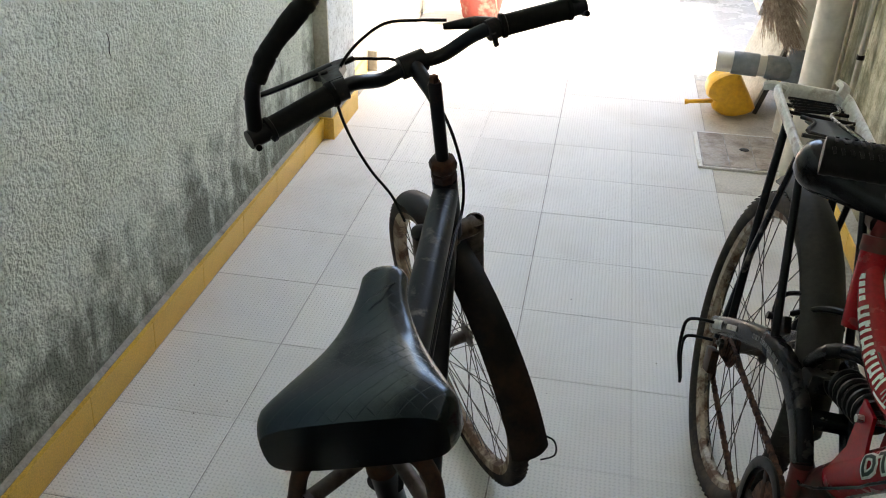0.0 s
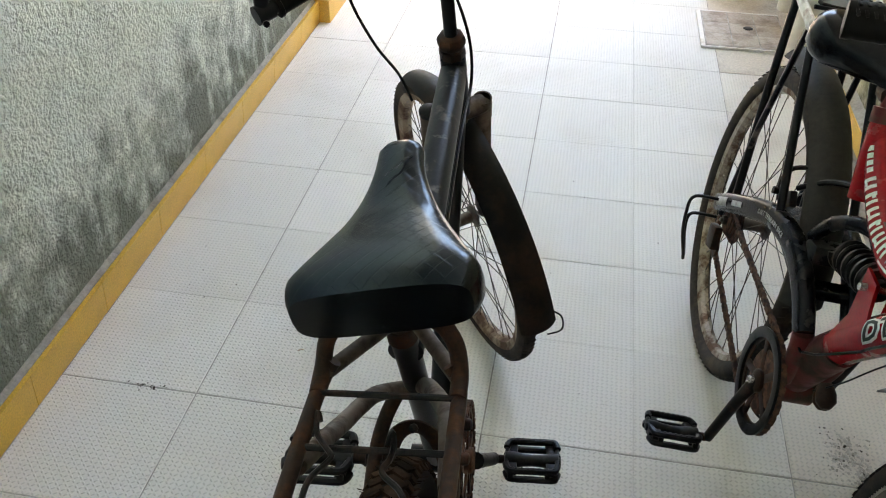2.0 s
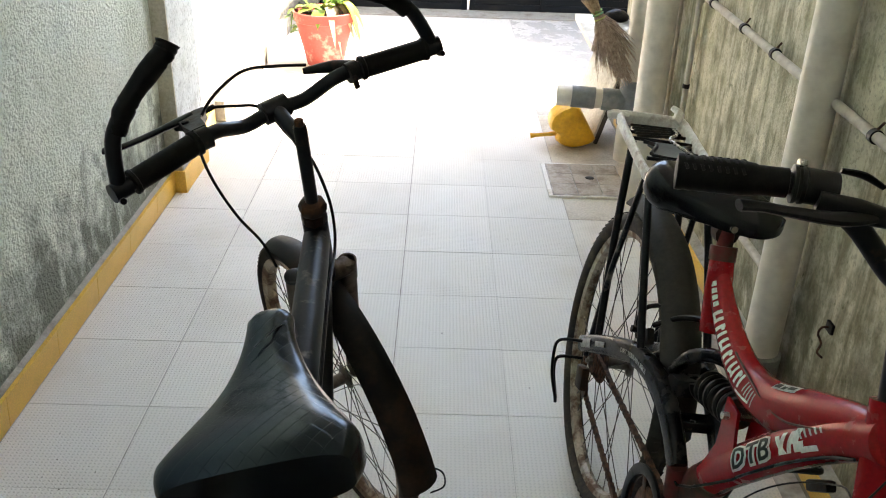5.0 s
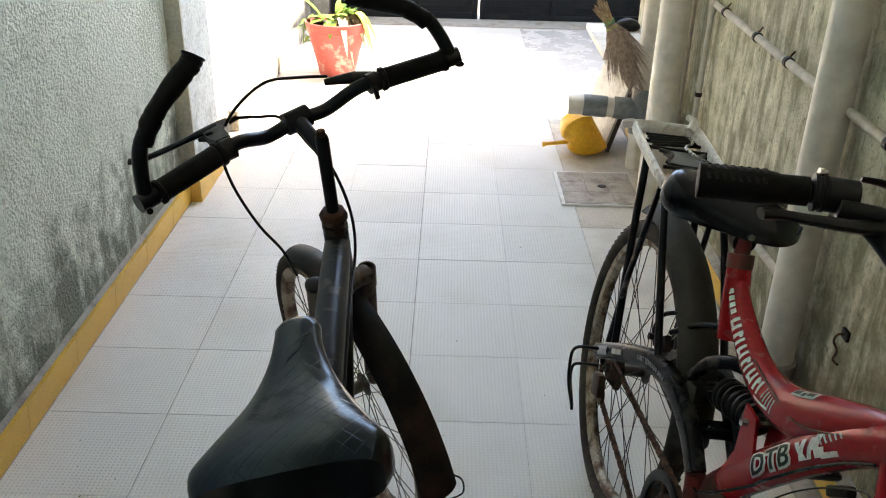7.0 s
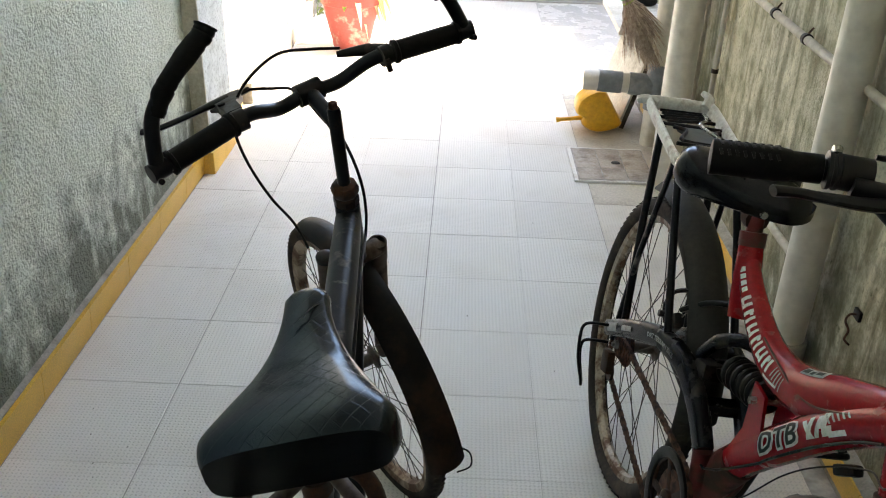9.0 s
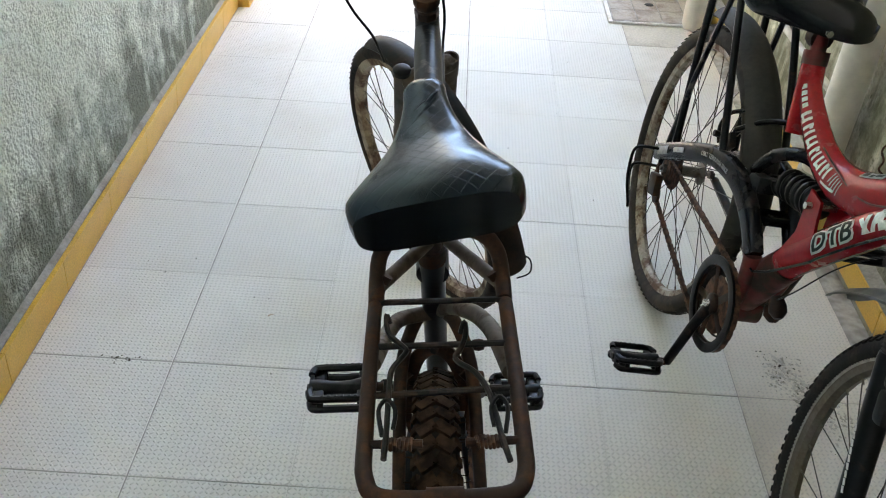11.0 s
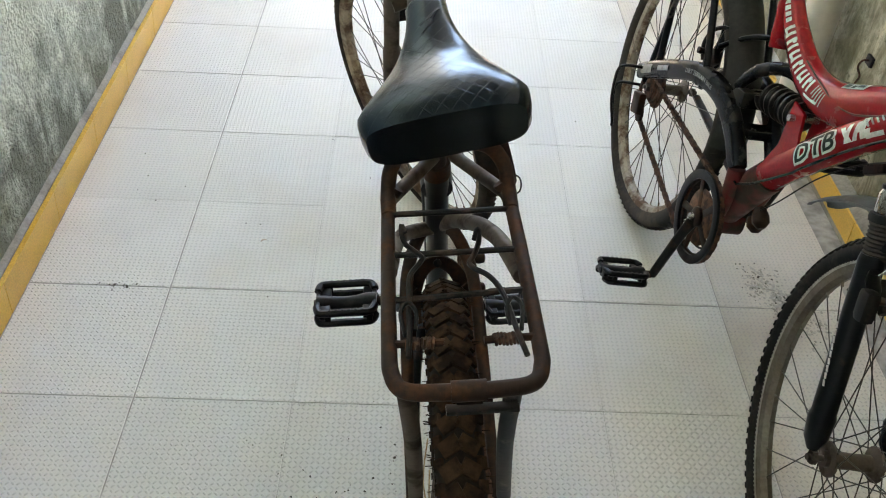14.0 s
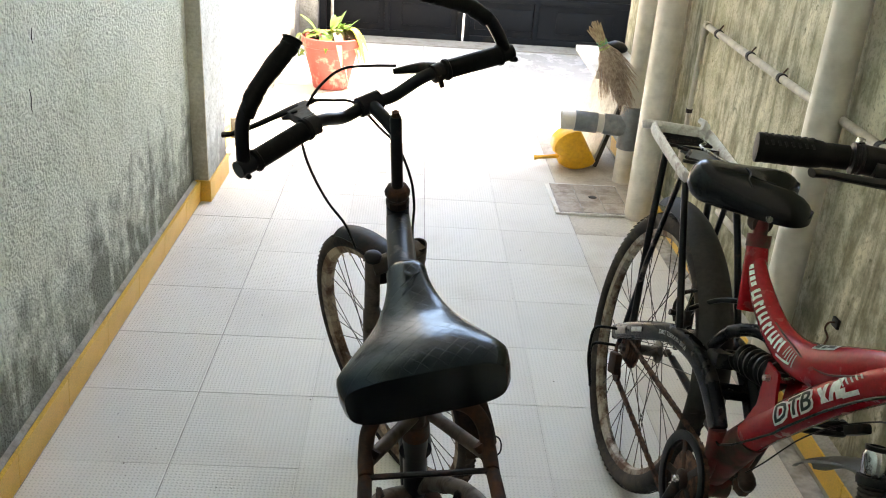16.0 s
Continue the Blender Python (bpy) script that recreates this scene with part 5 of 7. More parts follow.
part("swing_bridge", cube((0, 0.345, 0.520), (0.080, 0.045, 0.03), Matrix.Rotation(radians(15), 4, "X"), 0.005), "swing", bikeB)
part("bridge_bar", cube((0, 0.385, 0.475), (0.085, 0.03, 0.02), bevel=0.004), "swing", bikeB)
part("brake_noodle", tube([(0.035, 0.20, 0.545), (0.01, 0.26, 0.60), (-0.02, 0.33, 0.625), (-0.03, 0.40, 0.60), (-0.03, 0.46, 0.57)], 0.0055, 8, 5), "cable", bikeB, "thick black cable")

# chainring, chain, cassette, derailleur, guard wires
chainring(bikeB, bbB + Vector((0.049, 0, 0)), 0.083, 44, "rust_frame", "plastic")
part("crank_bolt", lathe(bmesh.new(), [(0.0075, 0.0), (0.0075, 0.006), (0.0055, 0.009), (0.004, 0.0075), (0.001, 0.0075)], Matrix.Translation(bbB + Vector((0.062, 0, 0))) @ TO_X, 12), "steel", bikeB, "dull steel crank bolt")
part("spider_disc", lathe(bmesh.new(), [(0.016, -0.0035), (0.052, -0.003), (0.056, 0.0), (0.052, 0.003), (0.016, 0.0035)], Matrix.Translation(bbB + Vector((0.047, 0, 0))) @ TO_X, 32), "rust", bikeB, "rusty disc inside the chainring")
chain(bikeB, 0.047, (bbB.y, bbB.z), 0.086, (-0.004, 0.295), 0.052, "rust")
bm = bmesh.new()
for k, r in enumerate((0.046, 0.041, 0.036, 0.031, 0.027)):
    lathe(bm, [(0.018, 0.030 + k * 0.0045), (r, 0.030 + k * 0.0045), (r, 0.0318 + k * 0.0045), (0.018, 0.0318 + k * 0.0045)], Matrix.Translation((0, -0.008, 0.325)) @ TO_X, 26)
part("cassette", bm, "rust", bikeB, "rusty stack of sprockets")
bm = bmesh.new()
box(bm, (0.064, -0.002, 0.285), (0.018, 0.045, 0.05), Matrix.Rotation(radians(20), 4, "X"), 0.006)
for q in ((0.055, 0.005, 0.262),):
    lathe(bm, [(0.005, -0.004), (0.019, -0.003), (0.019, 0.003), (0.005, 0.004)], Matrix.Translation(q) @ TO_X, 14)
part("derailleur", bm, "rust_frame", bikeB, "rust-brown rear derailleur")
gw = bmesh.new()
sweep(gw, [(0.070, 0.0, 0.374), (0.118, 0.0, 0.376), (0.137, 0.001, 0.368), (0.139, 0.003, 0.34), (0.132, 0.006, 0.29), (0.116, 0.011, 0.240), (0.112, 0.010, 0.225)], 0.0034, 8, 5)
sweep(gw, [(0.072, -0.012, 0.326), (0.116, -0.010, 0.328), (0.128, -0.008, 0.318), (0.127, -0.002, 0.29), (0.117, 0.006, 0.25), (0.113, 0.010, 0.234)], 0.0034, 8, 5)
part("derailleur_guard", gw, "cable", bikeB, "bent black wire guard")
for s in (-1, 1):
    end = bbB + Vector((s * 0.082, -0.012 * s, -0.168 * s))
    part("crank", tube([bbB + Vector((s * 0.052, 0, 0)), bbB + Vector((s * 0.066, 0, -0.04 * s)), end], [0.0135, 0.0100, 0.0090], 12, 4), "dark_metal", bikeB, "black steel crank")
    pedal(bikeB, end + Vector((s * 0.004, 0, 0)), out=s, tilt=18)

# rear mudguard, carrier with taped frame, struts
part("rear_mudguard", fender(bmesh.new(), Vector((0, -0.008, 0.325)), 0.362, 78, -16, 0.074, 26, 0.3), "mudguard_dusty", bikeB, "broad black rear mudguard")
rk_full = [(0.052, 0.056, 0.769), (0.065, 0.045, 0.770), (0.069, 0.02, 0.774), (0.069, -0.15, 0.797), (0.065, -0.178, 0.801), (0.052, -0.19, 0.803), (-0.052, -0.19, 0.803), (-0.065, -0.178, 0.801), (-0.069, -0.15, 0.797), (-0.069, 0.02, 0.774), (-0.065, 0.045, 0.770), (-0.052, 0.056, 0.769)]
carrier = part("carrier_frame", tube(rk_full, [0.0160, 0.0175, 0.0150, 0.0165, 0.0170, 0.0150, 0.0155, 0.0165, 0.0150, 0.0150, 0.0165, 0.0160], 12, 4, closed=True, flat=0.5), "white_tape", bikeB, "carrier frame wrapped in dirty white tape")
bm = tube([(0.052, -0.178, 0.803), (0.074, -0.190, 0.807), (0.092, -0.194, 0.802)], [0.015, 0.015, 0.012], 8, 4, flat=0.6)
part("tape_end", bm, "white_tape", carrier, "loose torn end of the tape")
part("tape_end", tube([(-0.050, -0.182, 0.806), (-0.060, -0.200, 0.822), (-0.046, -0.214, 0.830)], [0.014, 0.015, 0.010], 8, 4, flat=0.6), "white_tape", carrier, "loose torn end of the tape")
for y in (-0.14, -0.10, 0.012):
    part("carrier_bar", tube([(-0.062, y, 0.790), (0.062, y, 0.790)], 0.0038, 8), "dark_metal", carrier)
bm = prism(bmesh.new(), [(-0.032, -0.085), (0.032, -0.085), (0.022, -0.06), (0.040, -0.02), (0.040, 0.0), (-0.040, 0.0), (-0.040, -0.02), (-0.022, -0.06)], 0.782, 0.792)
part("clip_plate", bm, "grey_plastic", carrier, "grey spring clip plate")
for q in range(5):
    part("carrier_bar", tube([(-0.048, -0.170 + 0.012 * q, 0.797), (0.048, -0.166 + 0.014 * q, 0.796 - 0.001 * q)], 0.0034, 6), "dark_metal", carrier)
part("clip_frame", tube([(-0.046, -0.07, 0.795), (-0.028, -0.045, 0.797), (-0.046, 0.0, 0.792), (0.046, 0.0, 0.792), (0.028, -0.045, 0.797), (0.046, -0.07, 0.795)], 0.004, 8, 4), "dark_metal", carrier, "dark bent clip frame")
part("clip_wire", tube([(-0.04, -0.16, 0.80), (-0.03, -0.11, 0.805), (-0.012, -0.09, 0.80), (-0.02, -0.04, 0.80), (-0.045, 0.0, 0.795)], 0.0032, 8, 5), "steel", carrier, "bright bent clip wire")
for s in (-1, 1):
    part("carrier_strut", tube([(s * 0.056, 0.030, 0.768), (s * 0.060, 0.12, 0.66), (s * 0.062, 0.235, 0.515)], 0.0075, 10), "black_paint", bikeB, "black carrier strut")
    part("carrier_strut", tube([(s * 0.058, -0.10, 0.785), (s * 0.063, -0.04, 0.60), (s * 0.066, 0.03, 0.41)], 0.0078, 10), "black_paint", bikeB, "black carrier strut")
    part("carrier_stay", tube([(s * 0.058, 0.02, 0.77), (s * 0.066, 0.0, 0.55), (s * 0.068, -0.005, 0.34)], 0.006, 8), "scuffed_blue", bikeB, "thin scuffed stay")
    part("brake_arm", cube((s * 0.042, 0.20, 0.515), (0.014, 0.03, 0.05), Matrix.Rotation(radians(-45), 4, "X"), 0.004), "dark_metal", bikeB, "dark rear brake arm")

# saddle turned crosswise, cracked, with two rear lobes
def lobed_saddle(bm, m, L=0.222):
    """A thick sprung saddle, nose at the origin, back along -y: two drooping rear lobes with a hollow between them."""
    rows, K, N = [], 30, 40
    for i in range(K + 1):
        f = i / K
        g = min(1.0, f / 0.85)
        w = 0.040 + 0.050 * (g * g * (3 - 2 * g))
        top, low = -0.010 * f, -0.074 - 0.010 * math.sin(math.pi * f)
        if f < 0.16:
            k = math.sqrt(max(0.02, 1 - ((0.16 - f) / 0.16) ** 2))
            w, top, low = w * k, top - 0.034 * (1 - k), low + 0.026 * (1 - k)
        if f > 0.78:
            k = (f - 0.78) / 0.22
            q = math.sqrt(max(0.02, 1 - k * k))
            w, top, low = w * (0.55 + 0.45 * q), top - 0.026 * (1 - q), low + 0.030 * (1 - q)
        zc, hz = (top + low) / 2, (top - low) / 2
        ring = []
        for j in range(N):
            a = 2 * math.pi * j / N
            cx, sz = math.cos(a), math.sin(a)
            x = w * math.copysign(abs(cx) ** 0.75, cx)
            z = zc + hz * math.copysign(abs(sz) ** 0.7, sz)
            u = abs(x) / max(w, 1e-4)
            if sz > 0:
                z -= 0.020 * u ** 2 * min(1, f / 0.5)
                if f > 0.42:
                    c = max(0.0, 1 - abs(x) / 0.042)
                    z -= 0.034 * ((f - 0.42) / 0.58) * c * c * (3 - 2 * c)
            else:
                x *= 0.86 + 0.14 * (1 + sz)
            y = -L * f
            if f > 0.6:
                y += 0.06 * ((f - 0.6) / 0.4) * max(0.0, 1 - abs(x) / 0.05)
            ring.append(bm.verts.new(m @ Vector((x, y, z))))
        rows.append(ring)
    for r0, r1 in zip(rows, rows[1:]):
        for j in range(N):
            bm.faces.new((r0[j], r0[(j + 1) % N], r1[(j + 1) % N], r1[j]))
    bm.faces.new(rows[0][::-1])
    tip = bm.verts.new(sum((v.co for v in rows[-1]), Vector()) / N)
    for j in range(N):
        bm.faces.new((rows[-1][j], rows[-1][(j + 1) % N], tip))
    return bm


SEATB = pose(0.128, 0.203, 0.850, 0, 0, -100) @ pose(0, 0, 0, -3, -9, 0)
sb = part("saddle", lobed_saddle(bmesh.new(), SEATB), "vinyl_plain", bikeB, "cracked black saddle with two rear lobes, twisted aside")
part("crack", tube([SEATB @ Vector(v) for v in ((-0.052, -0.105, -0.030), (-0.044, -0.103, -0.018), (-0.030, -0.098, -0.0105), (-0.012, -0.104, -0.006), (0.006, -0.098, -0.0055))], 0.0016, 6, 4), "cable", sb, "dark crack across the saddle")
part("crack", tube([SEATB @ Vector(v) for v in ((-0.030, -0.045, -0.012), (-0.024, -0.075, -0.0085), (-0.018, -0.10, -0.0075), (-0.022, -0.125, -0.012), (-0.02, -0.15, -0.016))], 0.0014, 6, 4), "cable", sb, "dark crack along the saddle")
part("saddle_clamp", tube([(0.0, 0.262, 0.770), (0.0, 0.285, 0.772)], 0.02, 12), "rust_frame", bikeB, "rusty saddle clamp")
part("clamp_bolt", tube([(0.0, 0.285, 0.788), (0.0, 0.302, 0.788)], 0.006, 8), "steel", bikeB, "bright clamp bolt")

# front fork: chrome crown, bellows, black legs
crown_c = B_HD - B_AX * 0.022 + Vector((0, 0.012, 0))
bm = tube([crown_c + Vector((-0.052, 0.012, -0.010)), crown_c + Vector((0, -0.004, 0.0)), crown_c + Vector((0.052, 0.012, -0.010))], 0.0175, 14, 6, flat=0.8)
part("fork_crown", bm, "chrome", bikeB, "shiny chrome fork crown", S_C)
for s in (-1, 1):
    top = crown_c + Vector((s * 0.052, 0.012, 0.014))
    foot = B_FA + Vector((s * 0.056, -0.012, 0.004))
    dl = (foot - top)
    f = Matrix.Translation(top) @ (-dl).to_track_quat("Z", "Y").to_matrix().to_4x4()
    leg = part("fork_leg", tube([top + dl * 0.215, top + dl * 0.235, top + dl * 0.84, top + dl * 0.86, top + dl * 0.95, foot], [0.0165, 0.0178, 0.0172, 0.0195, 0.017, 0.008], 16), "black_paint", bikeB, "black suspension fork leg", S_C)
    part("stanchion_cap", lathe(bmesh.new(), [(0.0165, -0.024), (0.0175, -0.022), (0.0175, 0.002), (0.0145, 0.008)], f, 20), "chrome", leg, "chrome stanchion cap")
    part("knob", lathe(bmesh.new(), [(0.015, 0.008), (0.016, 0.010), (0.016, 0.014), (0.011, 0.0145), (0.010, 0.011)], f, 14), "plastic", leg, "black adjuster knob")
    part("seal_collar", lathe(bmesh.new(), [(0.014, -0.024), (0.0205, -0.025), (0.0215, -0.030), (0.0205, -0.036), (0.014, -0.037)], f, 20), "tyre", leg, "dusty black seal collar")
    prof = [(0.0135, -0.036), (0.0180, -0.037)]
    for q in range(8):
        prof += [(0.0200 - 0.0004 * (q % 3), -0.0385 - q * 0.0056), (0.0172, -0.0413 - q * 0.0056)]
    lathe_bm = lathe(bmesh.new(), prof + [(0.016, -0.086)], f @ Matrix.Rotation(radians(3), 4, "Y"), 20)
    part("bellows", lathe_bm, "tyre_dusty", leg, "dusty rubber bellows")
    part("brake_boss", cube(top + dl * 0.36 + Vector((s * 0.002, 0.026, 0.0)), (0.022, 0.028, 0.046), Matrix.Rotation(radians(20), 4, "X"), 0.009), "dark_metal", leg, "dark brake arm on the leg")
    for q in range(9):
        part("decal", cube(top + dl * (0.50 + q * 0.026) + Vector((s * 0.0172, -0.004 + 0.0015 * q, 0)), (0.0012, 0.004, 0.009), Matrix.Rotation(radians(40), 4, "X")), "decal_white", leg, "white flame-shaped mark")
half = [(0.047, 0.046, -0.125), (0.047, 0.050, -0.090), (0.044, 0.052, -0.055), (0.036, 0.050, -0.022), (0.022, 0.043, 0.004), (0.010, 0.036, 0.022)]
arch = [crown_c + Vector(v) for v in half] + [crown_c + Vector((0, 0.033, 0.027))] + [crown_c + Vector((-x, y, z)) for x, y, z in half[::-1]]
part("fork_brace", tube(arch, 0.0150, 12, 5, flat=0.5, up=(0, 1, 0)), "plastic", bikeB, "black arched brace between the fork legs", S_C)
for s in (-1, 1):
    pivot = crown_c + Vector((s * 0.052, 0.066, -0.080))
    arm = part("brake_arm", tube([pivot + Vector((s * 0.004, 0.002, 0.012)), pivot + Vector((0, 0.002, -0.004)), pivot + Vector((-s * 0.012, 0.004, -0.024)), pivot + Vector((-s * 0.016, 0.004, -0.038))], [0.0095, 0.0130, 0.0105, 0.0080], 12, 4, flat=0.7), "plastic", bikeB, "black front brake arm", S_C)
    part("pad_bolt", tube([pivot + Vector((-s * 0.004, 0.012, -0.028)), pivot + Vector((-s * 0.028, 0.012, -0.030))], [0.0075, 0.0055], 8), "dust_metal", arm, "dusty pad bolt")
    part("brake_pad", cube(pivot + Vector((-s * 0.030, -0.002, -0.034)), (0.012, 0.050, 0.013), Matrix.Rotation(radians(-28), 4, "X"), 0.003), "tyre_dusty", arm, "grey rubber brake pad")
    part("fork_cable", tube([pivot + Vector((s * 0.002, 0.010, 0.012)), crown_c + Vector((s * 0.018, 0.071, -0.014)), crown_c + Vector((0, 0.068, 0.008))], 0.0013, 6, 3), "steel", bikeB, "thin bare brake wire", S_C)

# grey front mudguard blade
rows = bmesh.new()
line = [Vector(v) for v in ((0, 0.985, 0.668), (0, 0.90, 0.664), (0, 0.82, 0.636), (0, 0.765, 0.616), (0, 0.71, 0.584), (0, 0.655, 0.543), (0, 0.618, 0.509), (0, 0.606, 0.501))]
wid = (0.004, 0.008, 0.022, 0.034, 0.036, 0.030, 0.028, 0.014)
cl = curve_pts(line, 5)
prev = None
for i, p in enumerate(cl):
    f = i / (len(cl) - 1) * 7
    a = min(6, int(f))
    wdt = wid[a] + (wid[a + 1] - wid[a]) * (f - a)
    lift = 0.014
    ring = [rows.verts.new(p + Vector((uu * wdt, 0, -lift * uu * uu - (0.004 if low else 0)))) for low, us in ((0, (-1, -0.6, 0, 0.6, 1)), (1, (1, 0.6, 0, -0.6, -1))) for uu in us]
    if prev:
        for j in range(len(ring)):
            rows.faces.new((prev[j], prev[(j + 1) % len(ring)], ring[(j + 1) % len(ring)], ring[j]))
    else:
        rows.faces.new(ring[::-1])
    prev = ring
rows.faces.new(prev)
part("front_mudguard", rows, "grey_plastic", bikeB, "grey plastic mudguard blade", S_C)

# stem, bar, grips, levers
STB = B_HD + B_AX * 0.235
CB = STB + Vector((0, 0.055, 0.046))
bm = tube([B_HD + B_AX * 0.13, STB], 0.0125, 14)
sweep(bm, [STB - B_AX * 0.012, CB], 0.0155, 14)
part("stem", bm, "black_paint", bikeB, "black stem", S_C)
bl = [CB + Vector(v) for v in ((-0.27, -0.045, 0.078), (-0.17, -0.025, 0.086), (-0.11, -0.01, 0.06), (-0.05, 0, 0.006), (0, 0, 0), (0.05, 0, 0.006), (0.11, -0.01, 0.06), (0.17, -0.025, 0.086), (0.27, -0.045, 0.078))]
part("handlebar", tube(bl, 0.0115, 12, 6), "black_paint", bikeB, "black riser handlebar", S_C)
for s in (-1, 1):
    g0, g1 = CB + Vector((s * 0.176, -0.0276, 0.0854)), CB + Vector((s * 0.282, -0.0467, 0.0767))
    f = Matrix.Translation(g0) @ (g1 - g0).to_track_quat("Z", "Y").to_matrix().to_4x4()
    prof = [(0.012, 0), (0.0150, 0.001), (0.0150, 0.030), (0.0162, 0.032), (0.0172, 0.040)]
    for q in range(6):
        prof += [(0.0182, 0.044 + q * 0.010), (0.0176, 0.049 + q * 0.010)]
    prof += [(0.0186, 0.103), (0.0182, 0.108), (0.012, 0.109)]
    gp = part("grip", lathe(bmesh.new(), prof, f, 20), "rubber", bikeB, "black rubber grip with raised ribs", S_C)
    for q in range(8):
        for turn in (40, 75, 110):
            a = radians(turn)
            part("rib", cube((0, 0, 0), (0.0016, 0.0070, 0.0030), Matrix.Rotation(radians(20), 4, "X"), 0.0005), "plastic", gp, "", f @ Matrix.Rotation(a * s, 4, "Z") @ Matrix.Translation((0.0178, 0, 0.045 + q * 0.0078)))
    c0 = CB + Vector((s * 0.148, -0.0225, 0.0865))
    bm = bmesh.new()
    sweep(bm, [c0 + Vector((-s * 0.016, 0.002, 0)), c0 + Vector((s * 0.014, -0.002, 0))], 0.0180, 16)
    sweep(bm, [c0 + Vector((s * 0.004, 0.016, -0.008)), c0 + Vector((-s * 0.030, 0.024, -0.010)), c0 + Vector((-s * 0.062, 0.026, -0.014)), c0 + Vector((-s * 0.078, 0.026, -0.018))], [0.013, 0.0155, 0.0125, 0.008], 12, 4, flat=0.75)
    lv = part("shifter", bm, "plastic", bikeB, "black shifter and lever body", S_C)
    fr_ = Matrix.Translation(c0 + Vector((s * 0.020, -0.0027, 0))) @ (g1 - g0).to_track_quat("Z", "Y").to_matrix().to_4x4()
    part("clamp_ring", lathe(bmesh.new(), [(0.0165, -0.006), (0.0195, -0.0055), (0.0195, -0.002), (0.0180, -0.0015), (0.0180, 0.0015), (0.0195, 0.002), (0.0195, 0.0055), (0.0165, 0.006)], fr_, 24), "dark_metal", lv, "dull ridged metal ring")
    part("clamp_bolt", lathe(bmesh.new(), [(0.0045, -0.004), (0.0052, 0.0), (0.0045, 0.004)], Matrix.Translation(c0 + Vector((s * 0.020, -0.006, 0.0205))) @ TO_X, 10), "steel", lv, "small bright clamp bolt")
    part("shift_lever", tube([c0 + Vector((-s * 0.018, -0.004, 0.019)), c0 + Vector((-s * 0.040, 0.000, 0.018)), c0 + Vector((-s * 0.060, 0.006, 0.010))], [0.0045, 0.0062, 0.0040], 10, 4, flat=0.5), "plastic", lv, "black thumb lever")
    part("adjuster", tube([c0 + Vector((-s * 0.060, 0.028, -0.010)), c0 + Vector((-s * 0.080, 0.036, -0.010)), c0 + Vector((-s * 0.090, 0.044, -0.010))], [0.0058, 0.0050, 0.0028], 8), "dark_metal", lv, "cable adjuster")
    blade = [c0 + Vector((-s * 0.045, 0.030, -0.012)), c0 + Vector((-s * 0.01, 0.042, -0.014)), c0 + Vector((s * 0.035, 0.034, -0.016)), c0 + Vector((s * 0.060, 0.030, -0.016)), c0 + Vector((s * 0.083, 0.033, -0.016))]
    part("brake_lever", sweep(bmesh.new(), blade, [0.010, 0.011, 0.0085, 0.008, 0.009], 10, 5, flat=0.6, up=(0, 0, 1)), "plastic", lv, "black two-finger lever")
part("bar_cable", tube([S_C @ (CB + Vector((0.10, 0.05, 0.05))), S_C @ (CB + Vector((0.03, 0.13, 0.02))), (0.03, 0.83, 0.72), (0.014, 0.768, 0.684), (0.012, 0.690, 0.620), (0.012, 0.624, 0.545), (0.012, 0.562, 0.448), (0.02, 0.52, 0.385)], 0.0013, 6, 7), "cable", bikeB, "thin black cable under the tube")
part("gear_cable", tube([(0.035, 0.46, 0.30), (0.04, 0.47, 0.262), (0.045, 0.44, 0.245), (0.05, 0.38, 0.25)], 0.0022, 8, 5), "cable", bikeB, "looped gear cable")
part("under_clip", cube((-0.022, 0.690, 0.618), (0.016, 0.048, 0.016), Matrix.Rotation(radians(40), 4, "X"), 0.005), "dark_metal", bikeB, "dark pump clip under the tube")


# marks on the paint, wrapped round the tubes
def wrap(bm, line, r, u0, u1, v0, v1, slant=0.0, th0=0.6, out=0.0012, nv=5, nu=3, flat=1.0):
    """A patch laid on a tube: u along the line (0 to 1), v round it in metres from the direction th0. r: one radius or several along it."""
    pts = [Vector(p) for p in line]
    seg = [(b - a).length for a, b in zip(pts, pts[1:])]
    tot = sum(seg)

    def at(u):
        d = u * tot
        for a, b, s in zip(pts, pts[1:], seg):
            if d <= s or b is pts[-1]:
                g = (pts.index(a) + d / s) / (len(pts) - 1)
                if isinstance(r, (int, float)):
                    return a.lerp(b, d / s), (b - a).normalized(), r
                h = g * (len(r) - 1)
                k = min(int(h), len(r) - 2)
                return a.lerp(b, d / s), (b - a).normalized(), r[k] + (r[k + 1] - r[k]) * (h - k)
            d -= s
    grid = []
    for i in range(nu + 1):
        row = []
        for j in range(nv + 1):
            v = v0 + (v1 - v0) * j / nv
            u = u0 + (u1 - u0) * i / nu + slant * (v - v0)
            p, t, rad = at(min(max(u, 0), 1))
            nx = Vector((1, 0, 0))
            nz = nx.cross(t).normalized()
            if nz.z < 0:
                nz = -nz
            a = th0 + v / rad
            row.append(bm.verts.new(p + (rad * flat + out) * math.cos(a) * nx + (rad + out) * math.sin(a) * nz))
        grid.append(row)
    for i in range(nu):
        for j in range(nv):
            bm.faces.new((grid[i][j], grid[i + 1][j], grid[i + 1][j + 1], grid[i][j + 1]))
    return bm


sl = curve_pts(seat_line, 6)
ml = curve_pts(main_line, 6)


def along(line, y):
    """The share of the line's length at which it reaches y."""
    seg = [(q - p).length for p, q in zip(line, line[1:])]
    d = 0.0
    for p, q, s in zip(line, line[1:], seg):
        if q.y >= y:
            return (d + s * (y - p.y) / (q.y - p.y)) / sum(seg)
        d += s
    return 1.0


